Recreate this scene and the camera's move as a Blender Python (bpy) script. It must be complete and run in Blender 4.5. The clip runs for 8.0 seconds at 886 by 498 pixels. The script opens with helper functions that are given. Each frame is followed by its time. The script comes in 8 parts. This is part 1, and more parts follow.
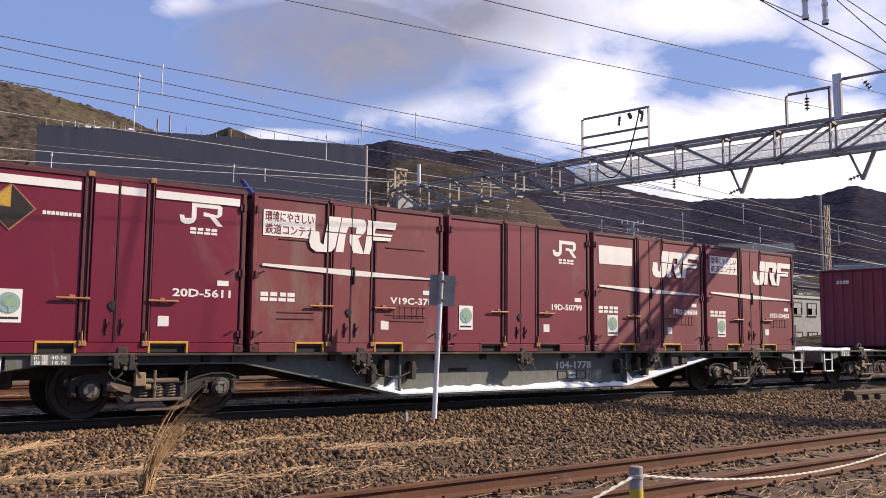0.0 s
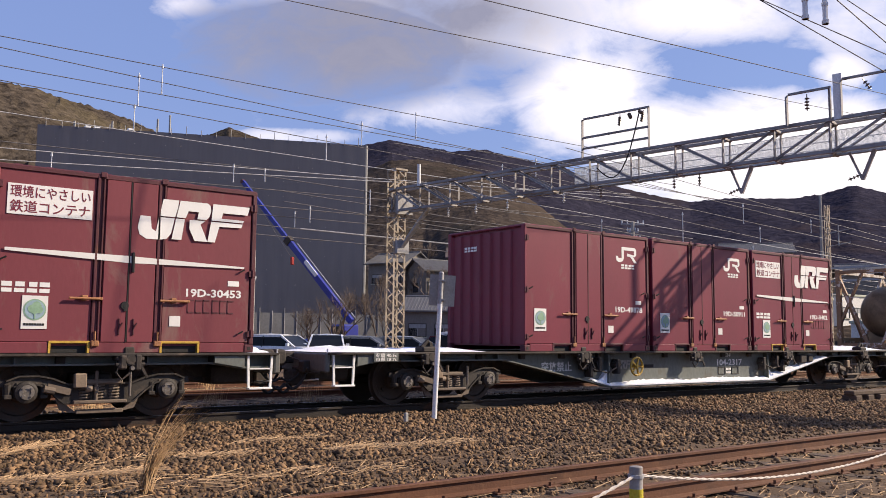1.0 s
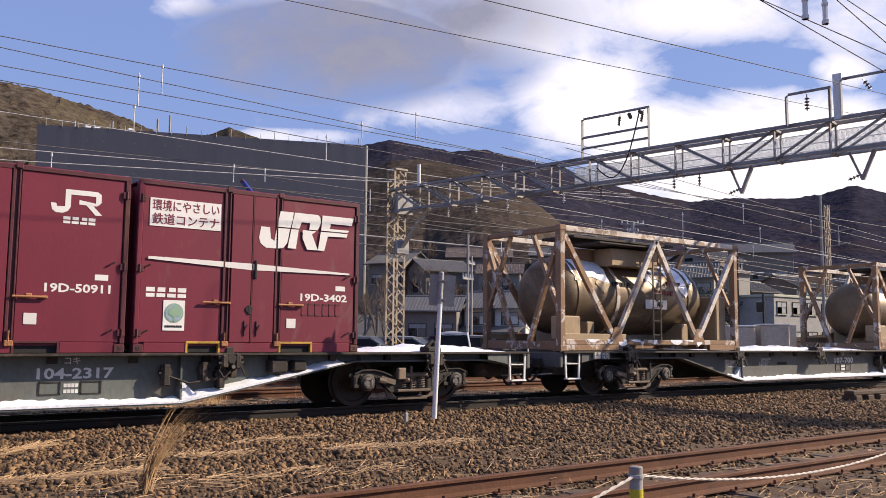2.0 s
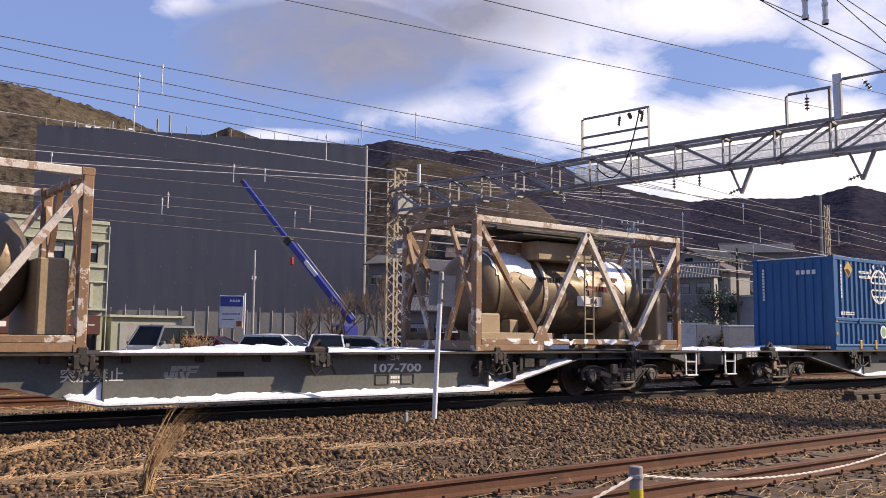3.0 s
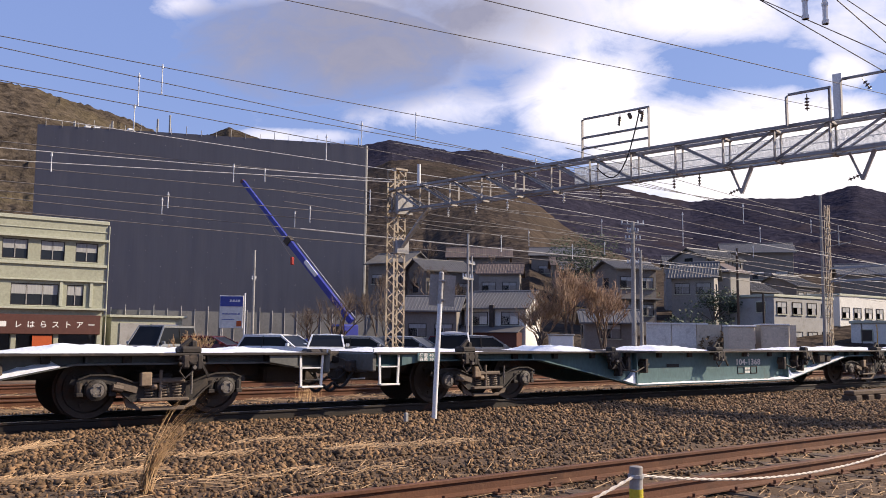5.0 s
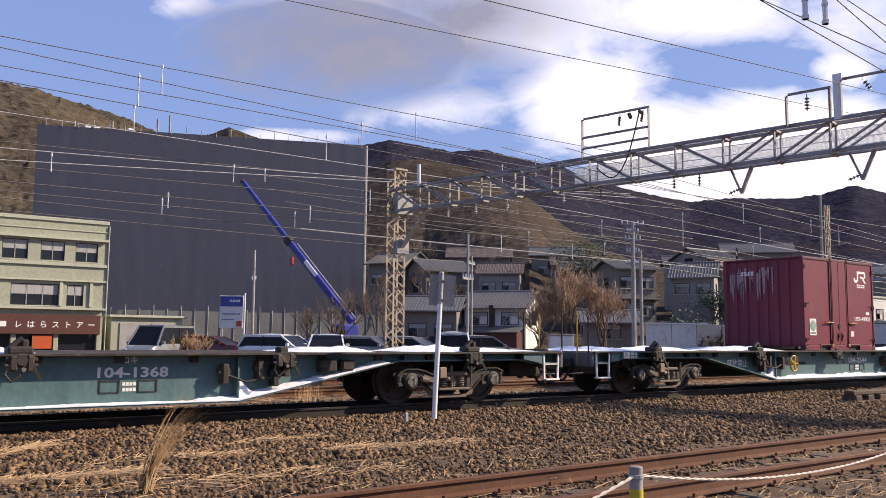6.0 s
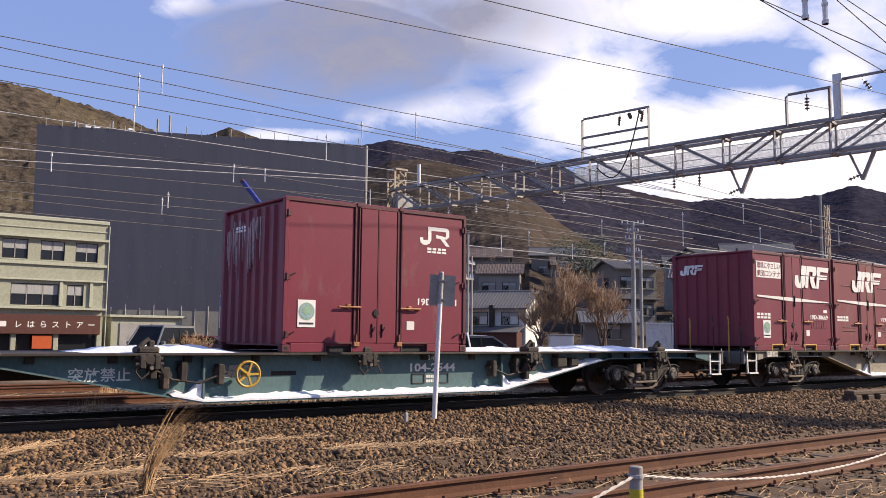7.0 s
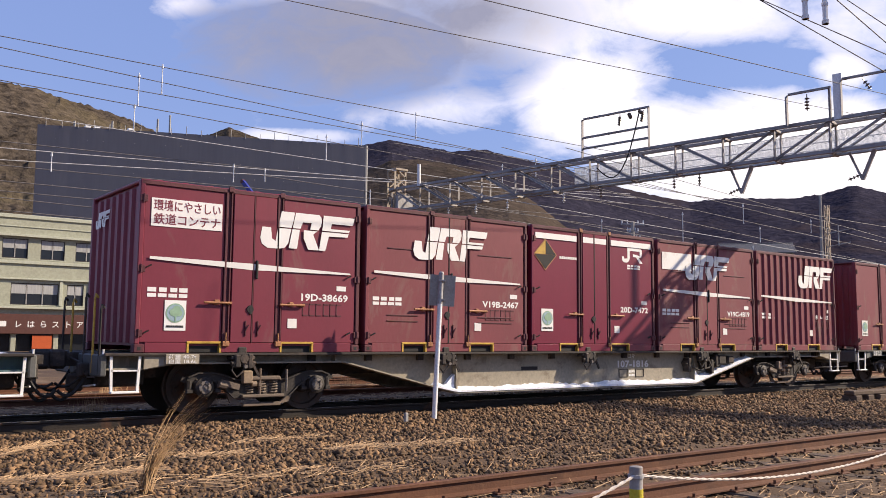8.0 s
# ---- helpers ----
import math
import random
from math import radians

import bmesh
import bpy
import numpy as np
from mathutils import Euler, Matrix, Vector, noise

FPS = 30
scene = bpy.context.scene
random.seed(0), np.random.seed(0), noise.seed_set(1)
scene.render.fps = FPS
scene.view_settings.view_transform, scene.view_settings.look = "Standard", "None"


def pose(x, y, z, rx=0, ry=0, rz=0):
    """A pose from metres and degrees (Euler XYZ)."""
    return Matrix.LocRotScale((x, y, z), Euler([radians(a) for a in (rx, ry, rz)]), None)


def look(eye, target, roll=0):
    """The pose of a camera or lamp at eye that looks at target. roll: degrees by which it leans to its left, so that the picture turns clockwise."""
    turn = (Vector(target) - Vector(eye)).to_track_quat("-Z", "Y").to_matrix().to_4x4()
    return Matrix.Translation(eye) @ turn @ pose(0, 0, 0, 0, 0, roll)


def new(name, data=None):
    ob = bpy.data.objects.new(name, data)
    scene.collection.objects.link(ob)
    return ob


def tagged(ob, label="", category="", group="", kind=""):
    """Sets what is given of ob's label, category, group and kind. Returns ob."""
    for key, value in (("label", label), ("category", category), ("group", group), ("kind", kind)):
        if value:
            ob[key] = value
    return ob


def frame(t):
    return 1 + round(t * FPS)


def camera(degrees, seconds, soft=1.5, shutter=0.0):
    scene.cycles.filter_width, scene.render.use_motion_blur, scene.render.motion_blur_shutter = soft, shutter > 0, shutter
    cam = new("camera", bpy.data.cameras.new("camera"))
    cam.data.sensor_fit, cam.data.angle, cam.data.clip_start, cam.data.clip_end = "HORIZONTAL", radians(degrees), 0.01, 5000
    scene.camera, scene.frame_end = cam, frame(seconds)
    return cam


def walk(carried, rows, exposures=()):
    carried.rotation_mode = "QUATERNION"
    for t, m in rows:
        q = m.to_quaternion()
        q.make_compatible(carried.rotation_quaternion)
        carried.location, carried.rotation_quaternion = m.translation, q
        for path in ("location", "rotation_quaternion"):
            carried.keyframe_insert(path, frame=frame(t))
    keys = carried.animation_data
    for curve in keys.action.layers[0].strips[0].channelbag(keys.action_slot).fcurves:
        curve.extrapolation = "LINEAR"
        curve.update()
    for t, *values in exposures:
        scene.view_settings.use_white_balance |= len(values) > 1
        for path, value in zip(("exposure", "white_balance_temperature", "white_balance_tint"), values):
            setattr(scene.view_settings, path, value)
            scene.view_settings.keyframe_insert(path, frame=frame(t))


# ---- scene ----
EYE = Vector((0.0, -13.664, 1.217))
YAW, PITCH, LEAN = 37.28, 5.78, 0.54
VIEW = Vector((math.sin(radians(YAW)) * math.cos(radians(PITCH)), math.cos(radians(YAW)) * math.cos(radians(PITCH)), math.sin(radians(PITCH))))
cam = camera(54.126, 8.0, soft=0.9)
walk(cam, [(0.0, look(EYE, EYE + VIEW, LEAN)), (8.0, look(EYE, EYE + VIEW, LEAN))], exposures=[(0.0, 0.53, 6700, 16), (3.5, 0.55, 6700, 16), (6.0, 0.61, 6700, 16), (8.0, 0.63, 6700, 16)])

SPEED = 15.15            # metres a second, towards -x
DECK = 0.95              # top of the wagon decks over the rail
WAGON = 20.5             # from coupler to coupler
FIRST = 1.35             # coupler in front of the first wagon at 0 s

# ---------------------------------------------------------------- light
SUN_WAY = Vector((-1.45, 0.80, -1.0)).normalized()
sun_from = -SUN_WAY
lamp = bpy.data.lights.new("sun", "SUN")
lamp.energy, lamp.angle, lamp.color = 4.9, radians(0.55), (1.0, 0.885, 0.685)
sun = new("sun", lamp)
sun.matrix_world = look((30, -30, 40), Vector((30, -30, 40)) + SUN_WAY)


class Nodes:
    """Short hand for a node tree."""

    def __init__(self, tree):
        self.tree = tree
        tree.nodes.clear()

    def add(self, kind):
        return self.tree.nodes.new(kind)

    def link(self, a, b):
        self.tree.links.new(a, b)

    def put(self, socket, value):
        if isinstance(value, bpy.types.NodeSocket):
            self.link(value, socket)
        elif value is not None:
            socket.default_value = value

    def math(self, op, a, b=None, clamp=False):
        n = self.add("ShaderNodeMath")
        n.operation, n.use_clamp = op, clamp
        self.put(n.inputs[0], a)
        self.put(n.inputs[1], b)
        return n.outputs[0]

    def vmath(self, op, a, b=None):
        n = self.add("ShaderNodeVectorMath")
        n.operation = op
        self.put(n.inputs[0], a)
        self.put(n.inputs[1], b)
        return n.outputs["Value"] if op == "DOT_PRODUCT" else n.outputs[0]

    def noise(self, vector, scale, detail=4.0, rough=0.55, distortion=0.0):
        n = self.add("ShaderNodeTexNoise")
        self.put(n.inputs["Vector"], vector)
        for key, value in (("Scale", scale), ("Detail", detail), ("Roughness", rough), ("Distortion", distortion)):
            n.inputs[key].default_value = value
        return n.outputs["Fac"]

    def ramp(self, fac, stops):
        n = self.add("ShaderNodeValToRGB")
        self.put(n.inputs[0], fac)
        e = n.color_ramp.elements
        while len(e) < len(stops):
            e.new(0.5)
        for slot, (at, c) in zip(e, stops):
            slot.position = at
            slot.color = (c, c, c, 1) if isinstance(c, (int, float)) else (*c, 1)
        return n.outputs[0]

    def mix(self, fac, a, b, mode="MIX"):
        n = self.add("ShaderNodeMix")
        n.data_type, n.blend_type = "RGBA", mode
        self.put(n.inputs[0], fac)
        self.put(n.inputs[6], (*a, 1) if isinstance(a, tuple) else a)
        self.put(n.inputs[7], (*b, 1) if isinstance(b, tuple) else b)
        return n.outputs[2]


def make_world():
    """Nishita sky with broken winter cloud."""
    world = bpy.data.worlds.new("sky")
    world.use_nodes = True
    scene.world = world
    n = Nodes(world.node_tree)
    sky = n.add("ShaderNodeTexSky")
    sky.sky_type = "NISHITA"
    sky.sun_disc = False
    sky.sun_elevation = math.asin(sun_from.z)
    sky.sun_rotation = math.atan2(sun_from.x, sun_from.y)
    sky.air_density, sky.dust_density, sky.ozone_density = 1.0, 0.6, 2.0
    way = n.add("ShaderNodeTexCoord").outputs["Generated"]
    # flat cloud-layer coordinates around the view
    right = Vector((math.cos(radians(YAW)), -math.sin(radians(YAW)), 0))
    front = Vector((math.sin(radians(YAW)), math.cos(radians(YAW)), 0))
    w = n.math("MAXIMUM", n.vmath("DOT_PRODUCT", way, front), 0.05)
    u = n.math("DIVIDE", n.vmath("DOT_PRODUCT", way, right), w)
    v = n.math("DIVIDE", n.vmath("DOT_PRODUCT", way, Vector((0, 0, 1))), w)
    at = n.add("ShaderNodeCombineXYZ")
    n.link(u, at.inputs[0])
    n.link(n.math("MULTIPLY", v, 1.7), at.inputs[1])
    spot = at.outputs[0]
    wisp = n.noise(spot, 7.5, 10.0, 0.6, 0.8)
    fine = n.noise(spot, 24.0, 9.0, 0.66, 0.5)

    def blob(cx, cy, rx, ry, power=1.0):
        a = n.math("POWER", n.math("DIVIDE", n.math("SUBTRACT", u, cx), rx), 2.0)
        b = n.math("POWER", n.math("DIVIDE", n.math("SUBTRACT", v, cy), ry), 2.0)
        return n.math("MULTIPLY", n.math("SUBTRACT", 1.0, n.math("ADD", a, b), True), power)

    rough = n.math("ADD", n.math("MULTIPLY", n.math("SUBTRACT", wisp, 0.5), 3.2), n.math("MULTIPLY", n.math("SUBTRACT", fine, 0.5), 1.3))
    veil = blob(-0.11, 0.355, 0.25, 0.10, 1.3)
    for more in (blob(0.06, 0.385, 0.26, 0.10, 1.25), blob(0.17, 0.28, 0.13, 0.095, 1.25), blob(0.30, 0.39, 0.17, 0.055, 1.15), blob(0.40, 0.215, 0.28, 0.095, 1.9), blob(0.26, 0.225, 0.13, 0.085, 1.5),
                 blob(-0.305, 0.388, 0.06, 0.022, 0.85), blob(-0.18, 0.232, 0.09, 0.014, 0.9), blob(0.47, 0.318, 0.05, 0.032, 1.1), blob(0.0, 0.27, 0.17, 0.04, 0.75), blob(0.50, 0.375, 0.12, 0.07, 0.75)):
        veil = n.math("MAXIMUM", veil, more)
    cover = n.ramp(n.math("ADD", n.math("SUBTRACT", veil, 0.30), n.math("MULTIPLY", rough, 0.5)), [(0.0, 0.0), (0.36, 0.40), (1.0, 1.0)])
    shade = n.math("MAXIMUM", blob(-0.15, 0.335, 0.23, 0.085, 2.1), n.math("MAXIMUM", blob(0.0, 0.385, 0.20, 0.07, 1.0), blob(0.03, 0.33, 0.11, 0.06, 0.9)))
    shade = n.ramp(n.math("ADD", shade, n.math("MULTIPLY", rough, 0.26)), [(0.0, 0.0), (1.0, 1.0)])
    cloud = n.mix(shade, (13.0, 12.7, 12.8), (2.1, 2.3, 3.4))
    cloud = n.mix(n.math("MULTIPLY", n.math("ADD", fine, wisp), 0.20), cloud, (6.2, 6.3, 7.4))
    tint = n.mix(0.6, sky.outputs[0], (2.6, 3.85, 8.1))
    sky_all = n.mix(cover, tint, cloud)
    back = n.add("ShaderNodeBackground")
    back.inputs["Strength"].default_value = 0.076
    n.link(sky_all, back.inputs[0])
    n.link(back.outputs[0], n.add("ShaderNodeOutputWorld").inputs[0])


make_world()

# ---------------------------------------------------------------- materials


def material(name, base, second=None, rough=0.7, metal=0.0, scale=3.0, fine=40.0, amount=0.5, bump=0.2, bump_scale=None, dirt=None, dirt_amount=0.0,
             dirt_scale=1.2, stretch=(1, 1, 1), vary=0.0, island=False, spec=0.4, dark=0.25, relief=0.02, grain=(0.82, 1.1), crisp=0.0):
    """A surface with large and fine variation, stains and relief, in object space."""
    m = bpy.data.materials.new(name)
    m.use_nodes = True
    n = Nodes(m.node_tree)
    out = n.add("ShaderNodeOutputMaterial")
    b = n.add("ShaderNodeBsdfPrincipled")
    n.link(b.outputs[0], out.inputs[0])
    where = n.add("ShaderNodeTexCoord").outputs["Object"]
    info = n.add("ShaderNodeObjectInfo")
    shift = n.vmath("ADD", where, n.math("MULTIPLY", info.outputs["Random"], 50.0))
    mapped = n.add("ShaderNodeMapping")
    n.link(shift, mapped.inputs["Vector"])
    mapped.inputs["Scale"].default_value = stretch
    where = mapped.outputs[0]
    big = n.noise(where, scale, 5.0, 0.6)
    small = n.noise(where, fine, 4.0, 0.6)
    second = second or tuple(c * (1 - dark) for c in base)
    fac = n.ramp(big, [(0.5 - amount / 2, 0.0), (0.5 + amount / 2, 1.0)])
    col = n.mix(fac, base, second)
    speckle = n.ramp(small, [(0.3, grain[0]), (0.7, grain[1])])
    col = n.mix(1.0, col, speckle, "MULTIPLY")
    if vary:
        source = n.add("ShaderNodeNewGeometry").outputs["Random Per Island"] if island else info.outputs["Random"]
        col = n.mix(1.0, col, n.ramp(source, [(0.0, 1 - vary), (1.0, 1 + vary * 0.6)]), "MULTIPLY")
    r = rough
    if dirt:
        stain = n.noise(where, dirt_scale, 8.0, 0.7, 0.6)
        mask = n.ramp(stain, [(0.62 - dirt_amount * 0.3, 0.0), (0.72 - dirt_amount * 0.2 - crisp * (0.09 + dirt_amount * 0.1), 1.0)])
        mask = n.math("MULTIPLY", mask, min(1.0, 0.35 + dirt_amount))
        col = n.mix(mask, col, dirt)
        r = n.math("ADD", n.math("MULTIPLY", mask, 0.9 - rough), rough, True)
    n.link(col, b.inputs["Base Color"])
    n.put(b.inputs["Roughness"], r)
    b.inputs["Metallic"].default_value = metal
    b.inputs["Specular IOR Level"].default_value = spec
    if bump:
        bp = n.add("ShaderNodeBump")
        bp.inputs["Strength"].default_value = bump
        bp.inputs["Distance"].default_value = relief
        n.link(n.noise(where, bump_scale or fine, 4.0, 0.6), bp.inputs["Height"])
        n.link(bp.outputs[0], b.inputs["Normal"])
    return m


RUST = (0.13, 0.055, 0.028)
M_RED = material("maroon_paint", (0.190, 0.0225, 0.041), (0.148, 0.019, 0.034), 0.46, scale=0.9, fine=26, dirt=(0.16, 0.09, 0.08), dirt_amount=0.12, dirt_scale=1.4, grain=(0.95, 1.03), bump=0.06, stretch=(1, 1, 0.45), spec=0.4)
M_RED_OLD = material("faded_maroon_paint", (0.196, 0.039, 0.050), (0.150, 0.031, 0.040), 0.58, scale=0.8, fine=22, dirt=(0.2, 0.13, 0.11), dirt_amount=0.3, dirt_scale=1.3, grain=(0.95, 1.03), bump=0.08, stretch=(1, 1, 0.4), spec=0.35)
M_RED_FRESH = material("crimson_paint", (0.175, 0.010, 0.033), (0.135, 0.009, 0.027), 0.40, scale=0.8, fine=24, dirt=(0.13, 0.07, 0.06), dirt_amount=0.06, grain=(0.95, 1.03), bump=0.05, stretch=(1, 1, 0.5), spec=0.4)
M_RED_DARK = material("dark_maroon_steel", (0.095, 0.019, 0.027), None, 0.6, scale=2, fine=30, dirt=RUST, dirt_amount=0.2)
M_BLUE = material("blue_paint", (0.022, 0.115, 0.275), (0.017, 0.09, 0.225), 0.42, scale=0.8, fine=22, dirt=(0.08, 0.11, 0.16), dirt_amount=0.12, dirt_scale=1.2, grain=(0.95, 1.03), bump=0.05, stretch=(1, 1, 0.4))
M_WHITE = material("white_lettering", (0.78, 0.77, 0.74), (0.68, 0.67, 0.64), 0.6, scale=3, fine=30, dirt=(0.4, 0.3, 0.28), dirt_amount=0.08, grain=(0.96, 1.02), bump=0.0)
M_STRIPE = material("cream_stripe", (0.74, 0.72, 0.68), None, 0.6, scale=2, fine=30, dark=0.15, grain=(0.96, 1.02), bump=0.0)
M_PLATE_GREEN = material("green_print", (0.19, 0.33, 0.20), (0.28, 0.42, 0.30), 0.6, scale=12, fine=60, bump=0.0)
M_PLATE_BLUE = material("pale_blue_print", (0.30, 0.42, 0.48), None, 0.6, scale=12, fine=60, bump=0.0)
M_YELLOW = material("yellow_paint", (0.55, 0.34, 0.045), (0.42, 0.25, 0.04), 0.55, scale=6, fine=40, dirt=RUST, dirt_amount=0.25, dirt_scale=5)
M_ORANGE = material("orange_handle_paint", (0.40, 0.18, 0.075), (0.28, 0.12, 0.05), 0.6, scale=6, fine=40, dirt=RUST, dirt_amount=0.25, dirt_scale=6)
M_BLACK = material("black_rubber", (0.018, 0.017, 0.017), None, 0.75, scale=5, fine=40)
M_SILL = material("grey_green_steel", (0.140, 0.152, 0.138), (0.105, 0.115, 0.105), 0.6, scale=0.9, fine=18, dirt=(0.10, 0.075, 0.055), dirt_amount=0.3, dirt_scale=1.6, bump=0.1, stretch=(1, 1, 0.5))
M_SILL_TEAL = material("teal_steel", (0.085, 0.155, 0.160), (0.068, 0.125, 0.130), 0.55, scale=0.9, fine=18, dirt=(0.09, 0.075, 0.06), dirt_amount=0.2, dirt_scale=1.6, bump=0.1, stretch=(1, 1, 0.5))
M_SILL_TAN = material("weathered_tan_grey_steel", (0.32, 0.28, 0.21), (0.25, 0.22, 0.165), 0.65, scale=0.9, fine=18, dirt=(0.12, 0.085, 0.06), dirt_amount=0.3, dirt_scale=1.6, bump=0.1)
M_SILL_GREY = material("dark_grey_steel", (0.122, 0.122, 0.112), (0.085, 0.085, 0.078), 0.6, scale=0.9, fine=18, dirt=(0.10, 0.08, 0.06), dirt_amount=0.25, dirt_scale=1.6, bump=0.1)
M_BOGIE = material("grimy_black_steel", (0.024, 0.020, 0.018), (0.045, 0.034, 0.027), 0.75, scale=4, fine=30, dirt=(0.14, 0.10, 0.075), dirt_amount=0.3, dirt_scale=3, bump=0.3)
M_WHEEL = material("brown_wheel_steel", (0.060, 0.046, 0.038), (0.038, 0.030, 0.025), 0.6, metal=0.3, scale=4, fine=30, dirt=RUST, dirt_amount=0.3)
# Lying snow; also the white of the tank's sunlit patches.
M_SNOW = material("snow_and_sun_white", (0.86, 0.88, 0.92), (0.80, 0.82, 0.87), 0.7, scale=2.5, fine=22, bump=0.5, bump_scale=9, dirt=(0.55, 0.52, 0.5), dirt_amount=0.05)
M_GALV = material("galvanised_steel", (0.38, 0.37, 0.36), (0.29, 0.28, 0.28), 0.55, metal=0.1, scale=1.5, fine=30, dirt=(0.17, 0.14, 0.12), dirt_amount=0.25)
M_GALV_DARK = material("weathered_galvanised_steel", (0.34, 0.315, 0.30), (0.25, 0.23, 0.22), 0.6, metal=0.0, scale=1.5, fine=30, dirt=(0.14, 0.10, 0.08), dirt_amount=0.35)
M_MESH = material("pale_grey_sheet", (0.62, 0.66, 0.70), (0.48, 0.52, 0.56), 0.6, metal=0.1, scale=0.8, fine=8, stretch=(1, 1, 3), dirt=(0.2, 0.2, 0.2), dirt_amount=0.2)
M_MAST = material("buff_mast_paint", (0.44, 0.37, 0.28), (0.34, 0.27, 0.2), 0.65, scale=2, fine=30, dirt=RUST, dirt_amount=0.25, dirt_scale=3)
M_PORC = material("white_porcelain", (0.75, 0.75, 0.74), None, 0.25, scale=4, fine=30, dark=0.1, bump=0.0)
M_PORC_BROWN = material("brown_porcelain", (0.12, 0.08, 0.06), None, 0.3, scale=4, fine=30, bump=0.0)
M_WIRE = material("weathered_copper_wire", (0.16, 0.145, 0.14), None, 0.5, metal=0.0, bump=0.0)
M_WIRE_PALE = material("pale_aluminium_wire", (0.46, 0.45, 0.45), None, 0.4, metal=0.0, bump=0.0, dark=0.1)
M_RAIL_RUST = material("rusty_rail_steel", (0.135, 0.050, 0.022), (0.080, 0.033, 0.017), 0.75, scale=2.5, fine=40, dirt=(0.20, 0.10, 0.052), dirt_amount=0.25, dirt_scale=4, bump=0.25)
M_RAIL = material("oily_dark_rail_steel", (0.028, 0.021, 0.017), None, 0.65, metal=0.2, scale=3, fine=40, dirt=RUST, dirt_amount=0.2)
M_RAIL_TOP = material("polished_rail_head", (0.50, 0.48, 0.46), None, 0.25, metal=1.0, scale=3, fine=40, bump=0.0)
M_SLEEPER = material("weathered_sleeper_wood", (0.080, 0.052, 0.034), (0.118, 0.084, 0.060), 0.9, scale=3, fine=50, stretch=(1, 0.2, 1), bump=0.5)
M_CONC = material("grey_concrete", (0.36, 0.35, 0.33), (0.28, 0.27, 0.255), 0.85, scale=1.0, fine=20, dirt=(0.18, 0.16, 0.14), dirt_amount=0.25, bump=0.15)
M_STONE = material("brown_ballast_stone", (0.245, 0.142, 0.068), (0.108, 0.066, 0.036), 0.9, scale=2.2, fine=30, vary=0.8, island=True, bump=0.3)
M_GRASS = material("dry_straw", (0.56, 0.37, 0.20), (0.38, 0.235, 0.12), 0.85, scale=8, fine=60, vary=0.35, island=True, bump=0.0)
M_FLOOR_LIGHT = material("dusty_brake_beam_steel", (0.17, 0.13, 0.095), (0.12, 0.09, 0.07), 0.8, scale=5, fine=30, dirt=RUST, dirt_amount=0.2, bump=0.2)
M_FROST = material("thin_frost_on_paint", (0.42, 0.33, 0.34), (0.24, 0.12, 0.13), 0.7, scale=9, fine=30, bump=0.1)
M_SIGNBACK = material("grey_sign_back", (0.32, 0.30, 0.275), (0.27, 0.25, 0.23), 0.6, scale=3, fine=30, dirt=(0.12, 0.09, 0.07), dirt_amount=0.2, dirt_scale=4)
M_FRAMEBLACK = material("oily_black_bogie_steel", (0.020, 0.016, 0.014), (0.036, 0.028, 0.022), 0.65, scale=4, fine=30, dirt=(0.12, 0.088, 0.062), dirt_amount=0.25, dirt_scale=3, bump=0.3)
M_VALVE = material("dusty_tan_valve_paint", (0.30, 0.22, 0.15), (0.20, 0.145, 0.10), 0.75, scale=5, fine=30, dirt=RUST, dirt_amount=0.2)
M_CAP = material("worn_axle_cap_steel", (0.20, 0.18, 0.16), (0.12, 0.10, 0.085), 0.5, metal=0.3, scale=10, fine=50, dirt=(0.05, 0.04, 0.035), dirt_amount=0.3, dirt_scale=12)

# ---------------------------------------------------------------- mesh tools


